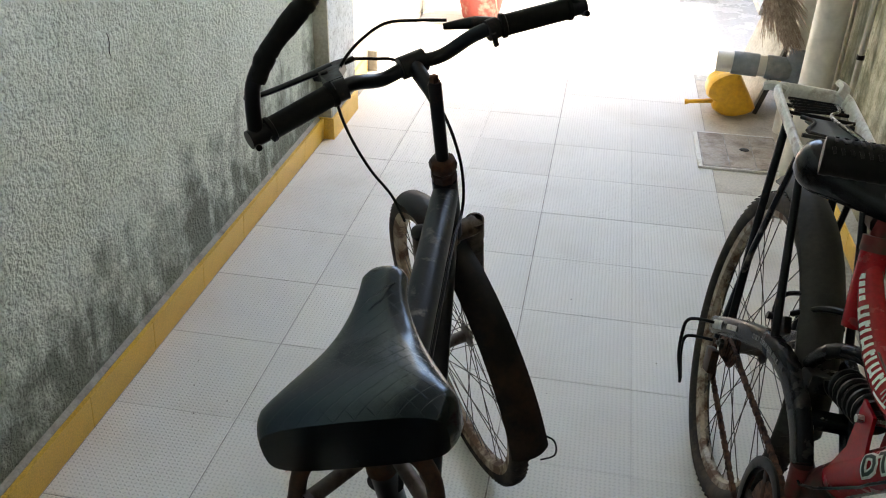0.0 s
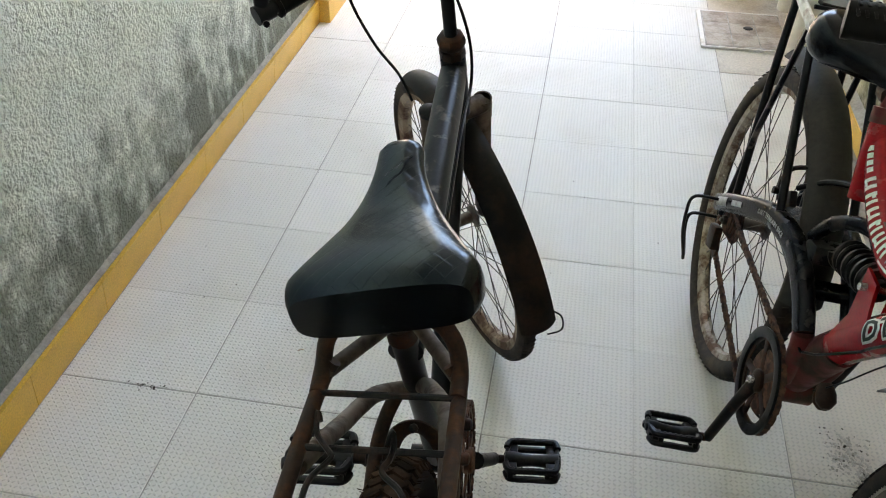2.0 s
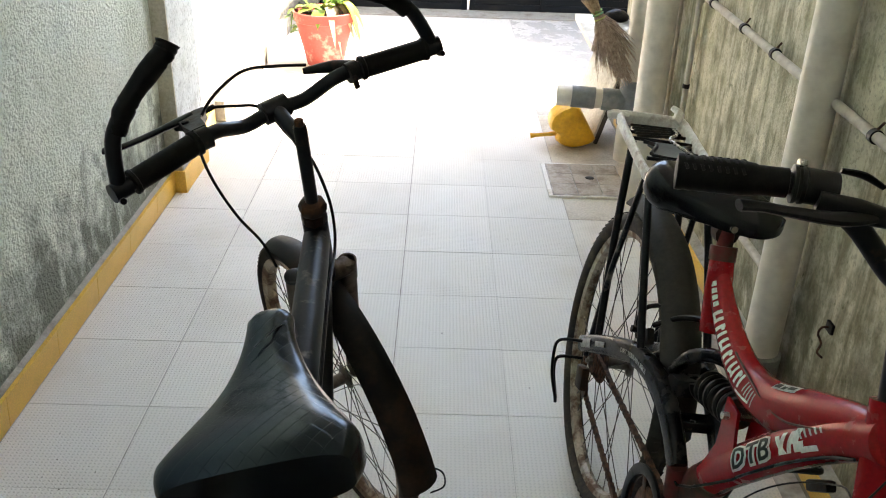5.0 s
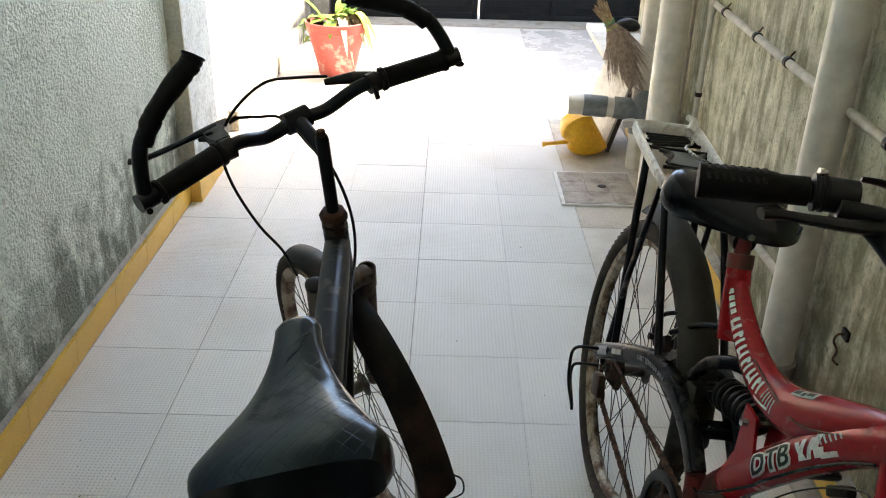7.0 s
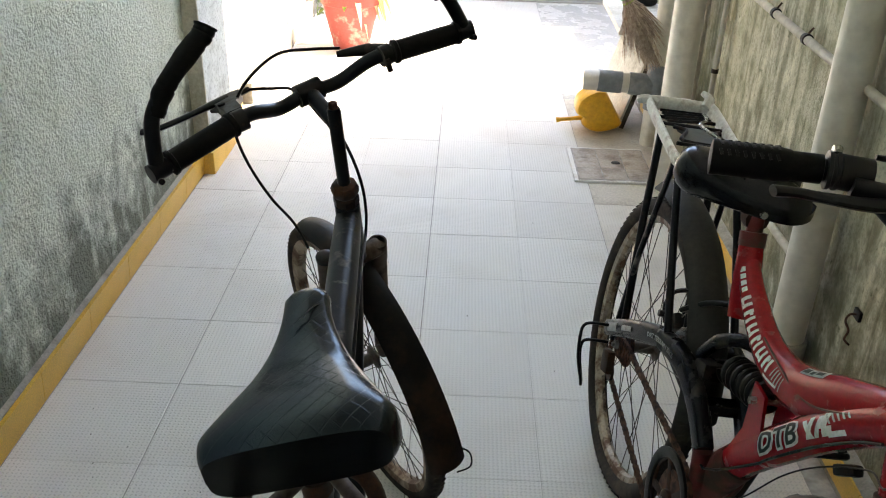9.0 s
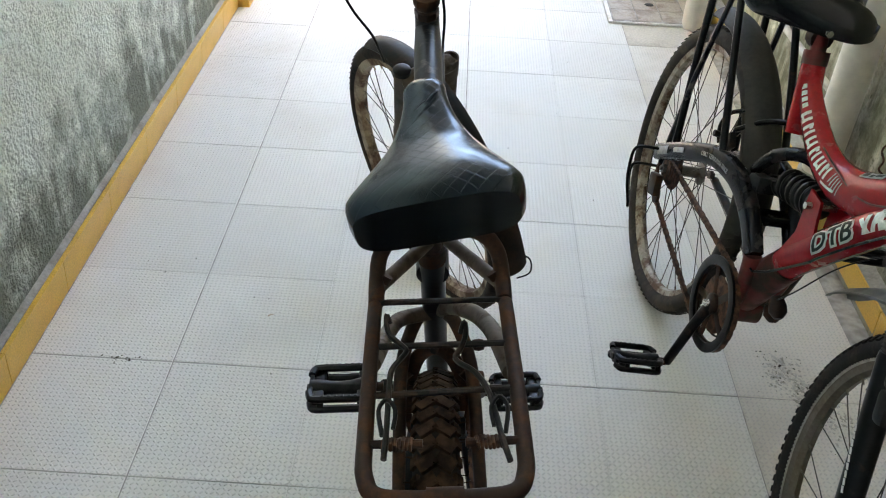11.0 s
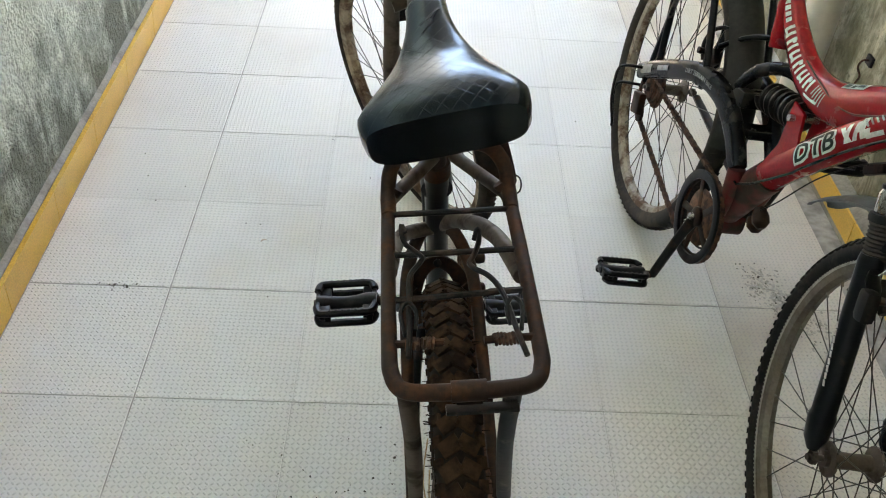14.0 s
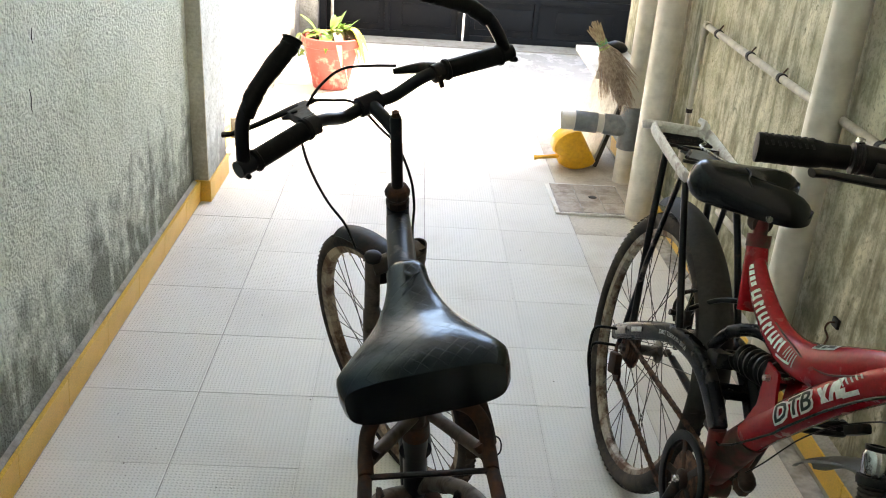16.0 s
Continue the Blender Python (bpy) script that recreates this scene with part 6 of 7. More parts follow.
def strokes(line, r, bars, mat, label, th0, flat=1.0, out=0.0012):
    """Painted strokes, each a part: (from, to, low, high, slant)."""
    for u0, u1, v0, v1, sl_ in bars:
        part("decal", wrap(bmesh.new(), line, r, u0, u1, v0, v1, sl_, th0, out, flat=flat), mat, bikeB, label, smooth=False)


# six bold upright shapes where the large word stands, and four small ones before it
w0, w1 = along(sl, 0.362), along(sl, 0.520)
for q in range(6):
    u, d = w0 + (w1 - w0) * q / 6, (w1 - w0) / 6
    strokes(sl, SEAT_R, [(u, u + d * 0.24, -0.0115, 0.0115, 0.4), (u + d * 0.24, u + d * 0.50, 0.003 if q % 2 else -0.0100, 0.0095 if q % 2 else -0.004, 0.4), (u + d * 0.50, u + d * 0.72, -0.0115, 0.0115, 0.4)], "decal_white", "bold white mark on the red tube", 0.30, 0.78)
s0_, s1_ = along(sl, 0.316), along(sl, 0.358)
for q in range(4):
    u, d = s0_ + (s1_ - s0_) * q / 4, (s1_ - s0_) / 4
    strokes(sl, SEAT_R, [(u, u + d * 0.7, -0.006, 0.006, 0.4)], "decal_white", "small white mark on the red tube", 0.35, 0.78)
for q in range(5):
    u = w1 + 0.010 + q * 0.014
    strokes(sl, SEAT_R, [(u, u + 0.006, -0.004 - 0.003 * q, 0.014 - 0.002 * q, 0.9)], "decal_grey", "thin speed stripe", 0.15, 0.78)
strokes(sl, SEAT_R, [(w1 - 0.03, w1 + 0.055, -0.017, -0.0125, 0.2)], "decal_white", "curved white stroke under the mark", 0.22, 0.78)
strokes(sl, SEAT_R, [(along(sl, 0.588), along(sl, 0.640), -0.007, 0.008, 0.8)], "decal_grey", "worn silver sticker", 1.02, 0.78)
strokes(sl, SEAT_R, [(along(sl, 0.592), along(sl, 0.606), -0.004, 0.005, 0.8), (along(sl, 0.610), along(sl, 0.618), -0.005, 0.002, 0.8), (along(sl, 0.622), along(sl, 0.636), -0.003, 0.004, 0.8)], "decal_black", "dark worn print of the sticker", 1.02, 0.78, 0.0018)
# the white leaping mark and its stripes on the lower tube
TH = 0.02
m0 = along(ml, 0.648)
strokes(ml, MAIN_R, [(m0, m0 + 0.022, -0.014, 0.012, 1.2), (m0 + 0.020, m0 + 0.042, -0.014, 0.010, -1.2), (m0 + 0.042, m0 + 0.062, -0.014, 0.012, 1.2)], "decal_white", "white zigzag mark", TH)
strokes(ml, MAIN_R, [(m0 + 0.072, m0 + 0.105, -0.004, 0.014, 1.4), (m0 + 0.078, m0 + 0.125, -0.014, -0.002, 0.6), (m0 + 0.105, m0 + 0.185, -0.016, -0.009, 0.2)], "decal_white", "white leaping animal-like mark", TH)
for q in range(5):
    u = m0 + 0.120 + q * 0.022
    strokes(ml, MAIN_R, [(u, u + 0.009, 0.0 + 0.001 * q, 0.015 - 0.001 * q, -1.6)], "decal_grey", "thin speed stripe", TH)
part("seam", tube([Vector(p) + Vector((0.0235, 0, 0)) for p in ((0, 0.47, 0.668), (0.001, 0.53, 0.664), (0.002, 0.59, 0.664), (0.003, 0.640, 0.676), (0.002, 0.69, 0.705), (0, 0.735, 0.735))], 0.0016, 6, 5), "red_dark", bikeB, "dark weld seam")
al = curve_pts([(x, y, z) for x, y, z in arm_line], 6)
for u0, u1, hh in ((0.055, 0.165, 0.009), (0.225, 0.325, 0.005)):
    part("decal", wrap(bmesh.new(), al, 0.0178, u0, u1, -hh, hh, 0, 0.05, 0.0012, flat=0.84), "decal_grey", bikeB, "worn grey sticker on the swingarm", smooth=False)


run = []
for k in range(0, len(ml) - 2, 3):
    t_ = (ml[k + 1] - ml[k]).normalized()
    nz_ = Vector((1, 0, 0)).cross(t_).normalized()
    nz_ = nz_ if nz_.z > 0 else -nz_
    if ml[k].y > 0.52:
        run.append(ml[k] + 0.0302 * (math.cos(-0.85) * Vector((1, 0, 0)) + math.sin(-0.85) * nz_))
part("gear_cable", tube([(0.040, 0.395, 0.500), (0.044, 0.425, 0.450), (0.040, 0.470, 0.415)] + run, 0.0022, 8, 3), "swing", bikeB, "thin dark cable along the red tube")
for s in (-1, 1):
    part("brake_spring", tube([(s * 0.046, 0.175, 0.500), (s * 0.052, 0.165, 0.530), (s * 0.046, 0.170, 0.562), (s * 0.030, 0.185, 0.578)], 0.0042, 8, 4), "dark_metal", bikeB, "dark brake spring arm")
    part("brake_bolt", tube([(s * 0.040, 0.182, 0.520), (s * 0.066, 0.180, 0.522)], 0.0065, 8), "dark_metal", bikeB, "dark pivot bolt")
part("brake_wire", tube([(0.040, 0.180, 0.572), (0.010, 0.195, 0.586), (-0.040, 0.185, 0.574), (-0.075, 0.19, 0.566)], 0.0022, 6, 4), "cable", bikeB, "thin brake wire over the mudguard")
part("linkage", tube([(0.030, 0.318, 0.530), (0.024, 0.350, 0.580), (0.0, 0.400, 0.612), (-0.022, 0.452, 0.604), (-0.026, 0.490, 0.580)], [0.011, 0.012, 0.012, 0.011, 0.009], 12, 5), "swing", bikeB, "black arched linkage over the shock")


def lettering(text, size, m, mat, parent, label, bend=None, fat=0.0, lean=0.0):
    """Raised letters in the built-in font as a mesh."""
    cu = bpy.data.curves.new("letters", "FONT")
    cu.body, cu.size, cu.extrude, cu.resolution_u = text, size, 0.0002, 2
    cu.offset, cu.shear = fat, lean
    tmp = new("letters", cu)
    bpy.context.view_layer.update()
    me = bpy.data.meshes.new_from_object(tmp.evaluated_get(bpy.context.evaluated_depsgraph_get()))
    bpy.data.objects.remove(tmp)
    if bend:
        cut = bmesh.new()
        cut.from_mesh(me)
        for k in range(1, 12):
            bmesh.ops.bisect_plane(cut, geom=cut.verts[:] + cut.edges[:] + cut.faces[:], plane_co=(0, size * 0.07 * k, 0), plane_no=(0, 1, 0))
        for k in range(1, 40):
            bmesh.ops.bisect_plane(cut, geom=cut.verts[:] + cut.edges[:] + cut.faces[:], plane_co=(size * 0.25 * k, 0, 0), plane_no=(1, 0, 0))
        cut.to_mesh(me)
        cut.free()
        for v in me.vertices:
            v.co = bend(v.co)
    me.materials.append(M[mat])
    ob = new("lettering", me)
    ob.parent, ob.matrix_basis = parent, m
    ob["label"] = label
    return ob


def on_arm(co):
    """Letters follow the outer side of the swingarm's bend."""
    seg = [(b - a).length for a, b in zip(al, al[1:])]
    d = 0.47 * sum(seg) + co.x
    for a, b, s in zip(al, al[1:], seg):
        if d <= s:
            break
        d -= s
    t = (b - a).normalized()
    nz = Vector((1, 0, 0)).cross(t).normalized()
    nz = nz if nz.z > 0 else -nz
    return a + t * d + (0.0158 + co.z) * Vector((1, 0, 0)) + (co.y - 0.004) * nz


def on_tube(co):
    """Letters that lie on the flank of the main tube."""
    seg = [(b - a).length for a, b in zip(ml, ml[1:])]
    d = along(ml, 0.564) * sum(seg) + co.x * 1.5
    for a, b, s in zip(ml, ml[1:], seg):
        if d <= s:
            break
        d -= s
    t = (b - a).normalized()
    nz = Vector((1, 0, 0)).cross(t).normalized()
    nz = nz if nz.z > 0 else -nz
    ang = TH + (co.y - 0.014) / 0.0285
    return a + t * d + (0.0300 + co.z) * (math.cos(ang) * Vector((1, 0, 0)) + math.sin(ang) * nz)


lettering("DTB", 0.037, Matrix(), "decal_white", bikeB, "white outline of the letters on the red tube", on_tube, 0.0036, 0.25)
lettering("DTB", 0.037, Matrix.Translation((0.0009, 0, 0.0005)), "decal_black", bikeB, "dark green letters on the red tube", on_tube, 0.0006, 0.25)
lettering("DIRT TERRAIN BIKE", 0.0125, Matrix(), "decal_grey", bikeB, "small grey words along the swingarm", on_arm)

# ---- pipes on the boundary wall ----
def pipe_clip(parent, at, r, mat="dark_metal"):
    bm = tube([Vector(at) + Vector((0, -0.008, 0)), Vector(at) + Vector((0, 0.008, 0))], r + 0.004, 14)
    return part("clip", bm, mat, parent, "dark saddle clip")


P1 = thing("drain_pipe", Matrix.Translation((0.895, 2.015, 0)), "broad cream plastic drain pipe standing on the floor", "pipe", "drain pipes")
part("pipe", tube([(0, 0, 0.0), (0, 0, 3.0)], 0.056, 28), "pvc", P1)
P2 = thing("drain_pipe", Matrix.Translation((0.930, 0.685, 0)), "broad cream plastic drain pipe standing on the floor", "pipe", "drain pipes")
part("pipe", tube([(0, 0, 0.0), (0, 0, 3.0)], 0.044, 28), "pvc", P2)
part("collar", lathe(bmesh.new(), [(0.046, 0.10), (0.053, 0.105), (0.053, 0.16), (0.046, 0.165)], None, 28), "cement", P2, "grimy cement-stained collar")

P3 = thing("drain_pipe", Matrix.Translation((0.925, 2.46, 0)), "cream drain pipe with grey tee branch", "pipe", "drain pipes")
part("pipe", tube([(0, 0, 0), (0, 0, 3.0)], 0.047, 26), "pvc", P3)
tee = part("tee", lathe(bmesh.new(), [(0.048, 0.16), (0.053, 0.162), (0.053, 0.358), (0.048, 0.360)], None, 26), "pvc_grey", P3, "grey plastic tee")
br = Vector((-0.985, 0.09, 0.0)).normalized()
part("branch", tube([br * 0.03 + Vector((0, 0, 0.262)), br * 0.125 + Vector((0, 0, 0.266))], 0.0475, 22), "pvc_grey", tee)
part("ring", tube([br * 0.125 + Vector((0, 0, 0.266)), br * 0.155 + Vector((0, 0, 0.267))], 0.0415, 22), "pvc", tee)
part("sleeve", tube([br * 0.155 + Vector((0, 0, 0.267)), br * 0.255 + Vector((0, 0, 0.271))], 0.0465, 22), "pvc_grey", tee, "darker grey sleeve")
stub = bmesh.new()
fr = Matrix.Translation(br * 0.255 + Vector((0, 0, 0.271))) @ br.to_track_quat("Z", "Y").to_matrix().to_4x4()
lathe(stub, [(0.036, -0.02), (0.0425, -0.02), (0.0425, 0.062), (0.038, 0.062), (0.038, -0.01)], fr, 24)
part("open_end", stub, "pvc", tee, "open cream pipe end")

WP = thing("water_pipe", Matrix.Translation((XR, 0, 0)), "thin cream water pipe clipped along the mossy wall", "pipe", "water pipes")
part("run", tube([(-0.03, 1.745, 0.842), (-0.03, 0.9, 0.822), (-0.03, -0.9, 0.79)], 0.0112, 14), "pvc_dull", WP)
part("drop", tube([(-0.03, 1.76, 0.845), (-0.03, 1.775, 0.80), (-0.03, 1.785, 0.26)], 0.0098, 14, 3), "pvc_dull", WP)
part("elbow", tube([(-0.03, 1.735, 0.843), (-0.03, 1.762, 0.842), (-0.03, 1.768, 0.812)], 0.0138, 14, 4), "pvc_dull", WP)
for y, z in ((1.62, 0.839), (1.30, 0.832), (1.04, 0.826), (0.45, 0.813), (0.12, 0.806)):
    pipe_clip(WP, (-0.03, y, z), 0.0108)
    part("nail", tube([(-0.03, y, z + 0.012), (-0.020, y - 0.004, z + 0.030)], 0.0028, 6), "rust", WP, "rusty nail")
part("clip", tube([(-0.03, 1.782, 0.52), (-0.03, 1.782, 0.535)], 0.0125, 14), "dark_metal", WP)
WP2 = thing("water_pipe", Matrix.Translation((XR, 0, 0)), "thin cream water pipe low on the mossy wall", "pipe", "water pipes")
part("run", tube([(-0.03, 1.30, 0.318), (-0.03, 0.9, 0.323), (-0.03, 0.735, 0.327)], 0.0112, 14), "pvc_dull", WP2)
WP3 = thing("conduit", Matrix.Translation((XR - 0.012, 2.06, 0)), "thin upright cream conduit beside the drain pipe", "pipe", "water pipes")
part("pipe", tube([(0, 0, 0.25), (0, 0, 2.2)], 0.0085, 12), "pvc_dull", WP3)

HK = thing("wall_hook", Matrix.Translation((XR, 0.478, 0.325)), "rusty bent hook fixed in the mossy wall", "hook")
part("hook", tube([(0.0, 0, 0.035), (-0.02, 0, 0.035), (-0.028, -0.004, 0.02), (-0.02, -0.012, 0.0), (-0.026, -0.016, -0.02), (-0.014, -0.02, -0.032)], 0.0026, 8, 5), "rust", HK)
part("plate", cube((-0.003, 0, 0.035), (0.008, 0.03, 0.024), bevel=0.002), "dark_metal", HK)

# ---- board, broom, watering can ----
BO = thing("stone_board", Matrix.Translation((0.81, 2.63, 0.0)), "pale stone board leaning at the wall under a flat slab", "board")
e_ = Vector((-0.20, 0.98, 0)).normalized()
up_ = Vector((0.155, 0, 0.478)).normalized()
n_ = e_.cross(up_).normalized()
lean_ = Matrix(((e_.x, n_.x, up_.x, 0), (e_.y, n_.y, up_.y, 0), (e_.z, n_.z, up_.z, 0), (0, 0, 0, 1)))
part("face", cube((0.17, -0.004, 0.247), (0.34, 0.012, 0.485), bevel=0.003), "board", BO, "", lean_)
part("core", cube((0.165, 0.014, 0.244), (0.325, 0.022, 0.475), bevel=0.003), "board_side", BO, "dark rough backing", lean_)
part("cap", prism(bmesh.new(), [(-0.08, -0.19), (0.045, -0.19), (0.055, -0.10), (0.17, -0.10), (0.17, 0.43), (-0.068, 0.43)], 0.476, 0.502), "board", BO, "pale flat slab on top")
ST = thing("dark_stone", pose(0.915, 2.92, 0.528), "small dark stone lying on the board", "stone")
bm = bmesh.new()
bmesh.ops.create_icosphere(bm, subdivisions=3, radius=0.05)
for v in bm.verts:
    v.co = Vector((v.co.x * 1.1, v.co.y * 0.9, v.co.z * 0.6)) * (1 + 0.25 * noise.noise(v.co * 22))
part("stone", bm, "plastic", ST)

BRM = thing("grass_broom", Matrix.Translation((0.742, 2.425, 0.0)), "dry grass broom tied with green twine beside the drain pipe", "broom")
rng = random.Random(3)
knot, down = Vector((-0.004, 0.0, 0.632)), Vector((0.150, -0.03, -0.285)).normalized()
flank = Vector((0, 1, 0)).cross(down).normalized()
bm = bmesh.new()
for k in range(46):                     # cut stalks above the knot
    a, r = rng.uniform(0, 6.28), rng.uniform(0.004, 0.017)
    base = knot + flank * (r * math.cos(a)) + Vector((0, r * math.sin(a), 0))
    tip = knot + Vector((-0.52, 0.0, 0.85)) * rng.uniform(0.07, 0.105) + flank * (2.1 * r * math.cos(a) + rng.uniform(-.004, .004)) + Vector((0, 2.1 * r * math.sin(a), 0))
    sweep(bm, [base, base.lerp(tip, 0.5), tip], [0.0032, 0.003, 0.0026], 5)
part("handle", bm, "straw_pale", BRM, "pale cut stalks")
bm = bmesh.new()
for k in range(430):                    # the brush: plumes that break away from the bundle
    a, r = rng.uniform(0, 6.28), rng.uniform(0, 0.020)
    base = knot + flank * (r * math.cos(a)) + Vector((0, r * math.sin(a), 0)) + down * rng.uniform(0, 0.02)
    L = rng.uniform(0.10, 0.31)
    wide = rng.choice((-0.085, -0.06, -0.03, 0.0, 0.02, 0.045, 0.06)) * rng.uniform(0.6, 1.15) * (1 if L < 0.22 else 0.4)
    mid = base + down * (L * 0.5) + flank * (wide * 0.6) + Vector((0, rng.uniform(-.03, .03), 0))
    end = base + down * L + flank * (wide * 1.1 + rng.uniform(-.014, .014)) + Vector((0, rng.uniform(-.03, .03), -0.02 * abs(wide) / 0.055))
    sweep(bm, [base, mid, end], [0.0014, 0.0027, 0.0006], 4, caps=False)
part("brush", bm, "straw", BRM, "feathery brown grass head")
turn_ = Matrix.Translation(knot) @ down.to_track_quat("Z", "Y").to_matrix().to_4x4()
for dz, mt in ((-0.012, "twine"), (0.0, "twine"), (0.020, "twine_yellow")):
    part("twine", lathe(bmesh.new(), [(0.020, dz - 0.005), (0.0245, dz), (0.020, dz + 0.005)], turn_, 16), mt, BRM, "twine binding")

CAN = thing("watering_can", Matrix.Translation((0.71, 2.62, 0.104)), "orange plastic watering can lying on its side", "watering can")


def can_body(bm, depth=0.075):
    """A flattened, one-sidedly bulging can with a flat foot at one end."""
    rings, layers = [], 13
    for q in range(layers):
        t = q / (layers - 1) * 2 - 1
        k = (1 - abs(t) ** 4) ** 0.45 * 0.4 + 0.6
        ring = []
        for j in range(40):
            a = 6.28319 * j / 40
            r = 0.103 + 0.018 * math.exp(-((a - 5.78) / 0.45) ** 2) + 0.010 * math.exp(-((a - 2.83) / 0.5) ** 2) - 0.026 * math.exp(-((a - 3.58) / 0.17) ** 2)
            x, z = r * math.cos(a), r * math.sin(a) * 0.98
            cut = x * 0.857 + z * 0.515
            if cut > 0.061:
                x, z = x - (cut - 0.061) * 0.857, z - (cut - 0.061) * 0.515
            ring.append(bm.verts.new((x * k, t * depth, z * k)))
        rings.append(ring)
    for r0, r1 in zip(rings, rings[1:]):
        for j in range(40):
            bm.faces.new((r0[j], r0[(j + 1) % 40], r1[(j + 1) % 40], r1[j]))
    bm.faces.new(rings[0][::-1])
    bm.faces.new(rings[-1])
    return bm


part("body", can_body(bmesh.new()), "orange", CAN)
part("spout", tube([(-0.055, -0.02, -0.040), (-0.11, -0.02, -0.048), (-0.175, -0.02, -0.056)], [0.013, 0.0095, 0.0085], 12, 4), "orange", CAN)
part("rose", tube([(-0.172, -0.02, -0.056), (-0.188, -0.02, -0.058)], [0.0105, 0.0125], 14), "orange", CAN)

# ---- inspection cover let into the floor ----
MC = tagged(part("inspection_cover", cube((0.715, 2.178, 0.002), (0.302, 0.34, 0.018), bevel=0.002), "grout"), "stained stone inspection cover with a finger hole in the floor", "cover")
for x0, x1, y0, y1 in ((0.548, 0.566, 2.0, 2.36), (0.566, 0.868, 2.0, 2.008), (0.566, 0.868, 2.348, 2.36)):
    part("mortar_edge", cube(((x0 + x1) / 2, (y0 + y1) / 2, 0.002), (x1 - x0, y1 - y0, 0.016), bevel=0.003), "mortar", MC, "pale mortar edge")
M["cover_stone"] = worn("cover stone", (0.42, 0.37, 0.32), (0.30, 0.25, 0.21), 0.55, 14, (0.6, 0.85), 0.0, 0.3, 110)
for i in range(3):
    for j in range(3):
        part("stone_panel", cube((0.617 + i * 0.098, 2.069 + j * 0.109, 0.0095), (0.094, 0.105, 0.006), bevel=0.002), "cover_stone", MC)
part("finger_hole", lathe(bmesh.new(), [(0.019, 0.0126), (0.017, 0.0138), (0.006, 0.0134)], Matrix.Translation((0.735, 2.19, 0)), 18), "plastic", MC, "dark finger hole")

# ---- pot and plant ----
POT = thing("flower_pot", pose(-0.568, 3.90, 0.0) @ Matrix.Scale(0.985, 4), "red painted clay pot with worn pale patches on the sunny floor", "flower pot")
part("pot", lathe(bmesh.new(), [(0.100, 0.0), (0.106, 0.004), (0.166, 0.255), (0.174, 0.260), (0.181, 0.312), (0.174, 0.316), (0.168, 0.306), (0.160, 0.275), (0.02, 0.270)], None, 40), "pot", POT)
part("soil", lathe(bmesh.new(), [(0.162, 0.268), (0.160, 0.284), (0.09, 0.292), (0.01, 0.290)], None, 24), "soil", POT, "dark dry soil")
PL = thing("potted_plant", pose(-0.568, 3.90, 0.272), "leafy plant with green, yellowing and dry leaves in the pot", "plant")
rng = random.Random(11)


def leaf(bm, base, direction, length, width, droop, fold=0.15):
    d = Vector(direction).normalized()
    side = d.cross(Vector((0, 0, 1))).normalized()
    rows = []
    for i in range(7):
        f = i / 6
        c = base + d * length * f + Vector((0, 0, -droop * f * f * length))
        w = width * math.sin(math.pi * min(1, 0.08 + f * 0.92)) ** 0.8
        rows.append([bm.verts.new(c + side * w * q + Vector((0, 0, fold * w * abs(q)))) for q in (-1, 0, 1)])
    for a, b in zip(rows, rows[1:]):
        for j in (0, 1):
            bm.faces.new((a[j], a[j + 1], b[j + 1], b[j]))


def leaves(name, count, mat, lo, hi, wid, droop, rise, label, az=(0, 6.28), r=0.10, up0=0.0):
    for k in range(count):
        a = rng.uniform(*az)
        base = Vector((rng.uniform(0, r) * math.cos(a), rng.uniform(0, r) * math.sin(a), up0 + rng.uniform(0, 0.02)))
        bm = bmesh.new()
        leaf(bm, base, (math.cos(a), math.sin(a), rng.uniform(*rise)), rng.uniform(lo, hi), rng.uniform(*wid), rng.uniform(*droop))
        part(name, bm, mat, PL, label)


leaves("leaf", 34, "leaf", 0.07, 0.15, (0.020, 0.034), (0.4, 1.3), (0.3, 1.2), "small green leaf", (0, 6.28), 0.10, 0.03)
leaves("leaf", 18, "leaf", 0.08, 0.14, (0.016, 0.028), (0.2, 0.9), (0.9, 2.2), "upright green leaf", (-1.6, 1.4), 0.10, 0.05)
leaves("long_leaf", 9, "leaf_yellow", 0.18, 0.26, (0.014, 0.023), (1.3, 2.0), (0.7, 1.3), "drooping yellow-green leaf", (-0.75, 0.5), 0.12, 0.06)
leaves("dry_leaf", 13, "leaf_pale", 0.13, 0.20, (0.012, 0.022), (1.3, 2.1), (0.6, 1.3), "dry pale hanging leaf", (-1.15, 0.3), 0.13, 0.05)
leaves("long_leaf", 4, "leaf", 0.13, 0.18, (0.015, 0.022), (0.1, 0.4), (1.2, 2.6), "upright green leaf", (-1.0, 3.0), 0.09, 0.05)
for k in range(12):
    bm = bmesh.new()
    a = rng.uniform(2.4, 3.9)
    leaf(bm, Vector((-0.16 + rng.uniform(-.03, .02), rng.uniform(-.06, .04), rng.uniform(-0.10, 0.04))), (math.cos(a), math.sin(a), rng.uniform(-0.5, 0.6)), rng.uniform(0.03, 0.06), rng.uniform(0.016, 0.026), 0.6)
    part("leaf", bm, "leaf", PL, "small round trailing leaf")
part("stem", tube([(-0.03, 0, 0), (-0.12, -0.01, 0.05), (-0.175, -0.02, 0.03), (-0.19, -0.03, -0.09)], 0.003, 6, 4), "leaf", PL)

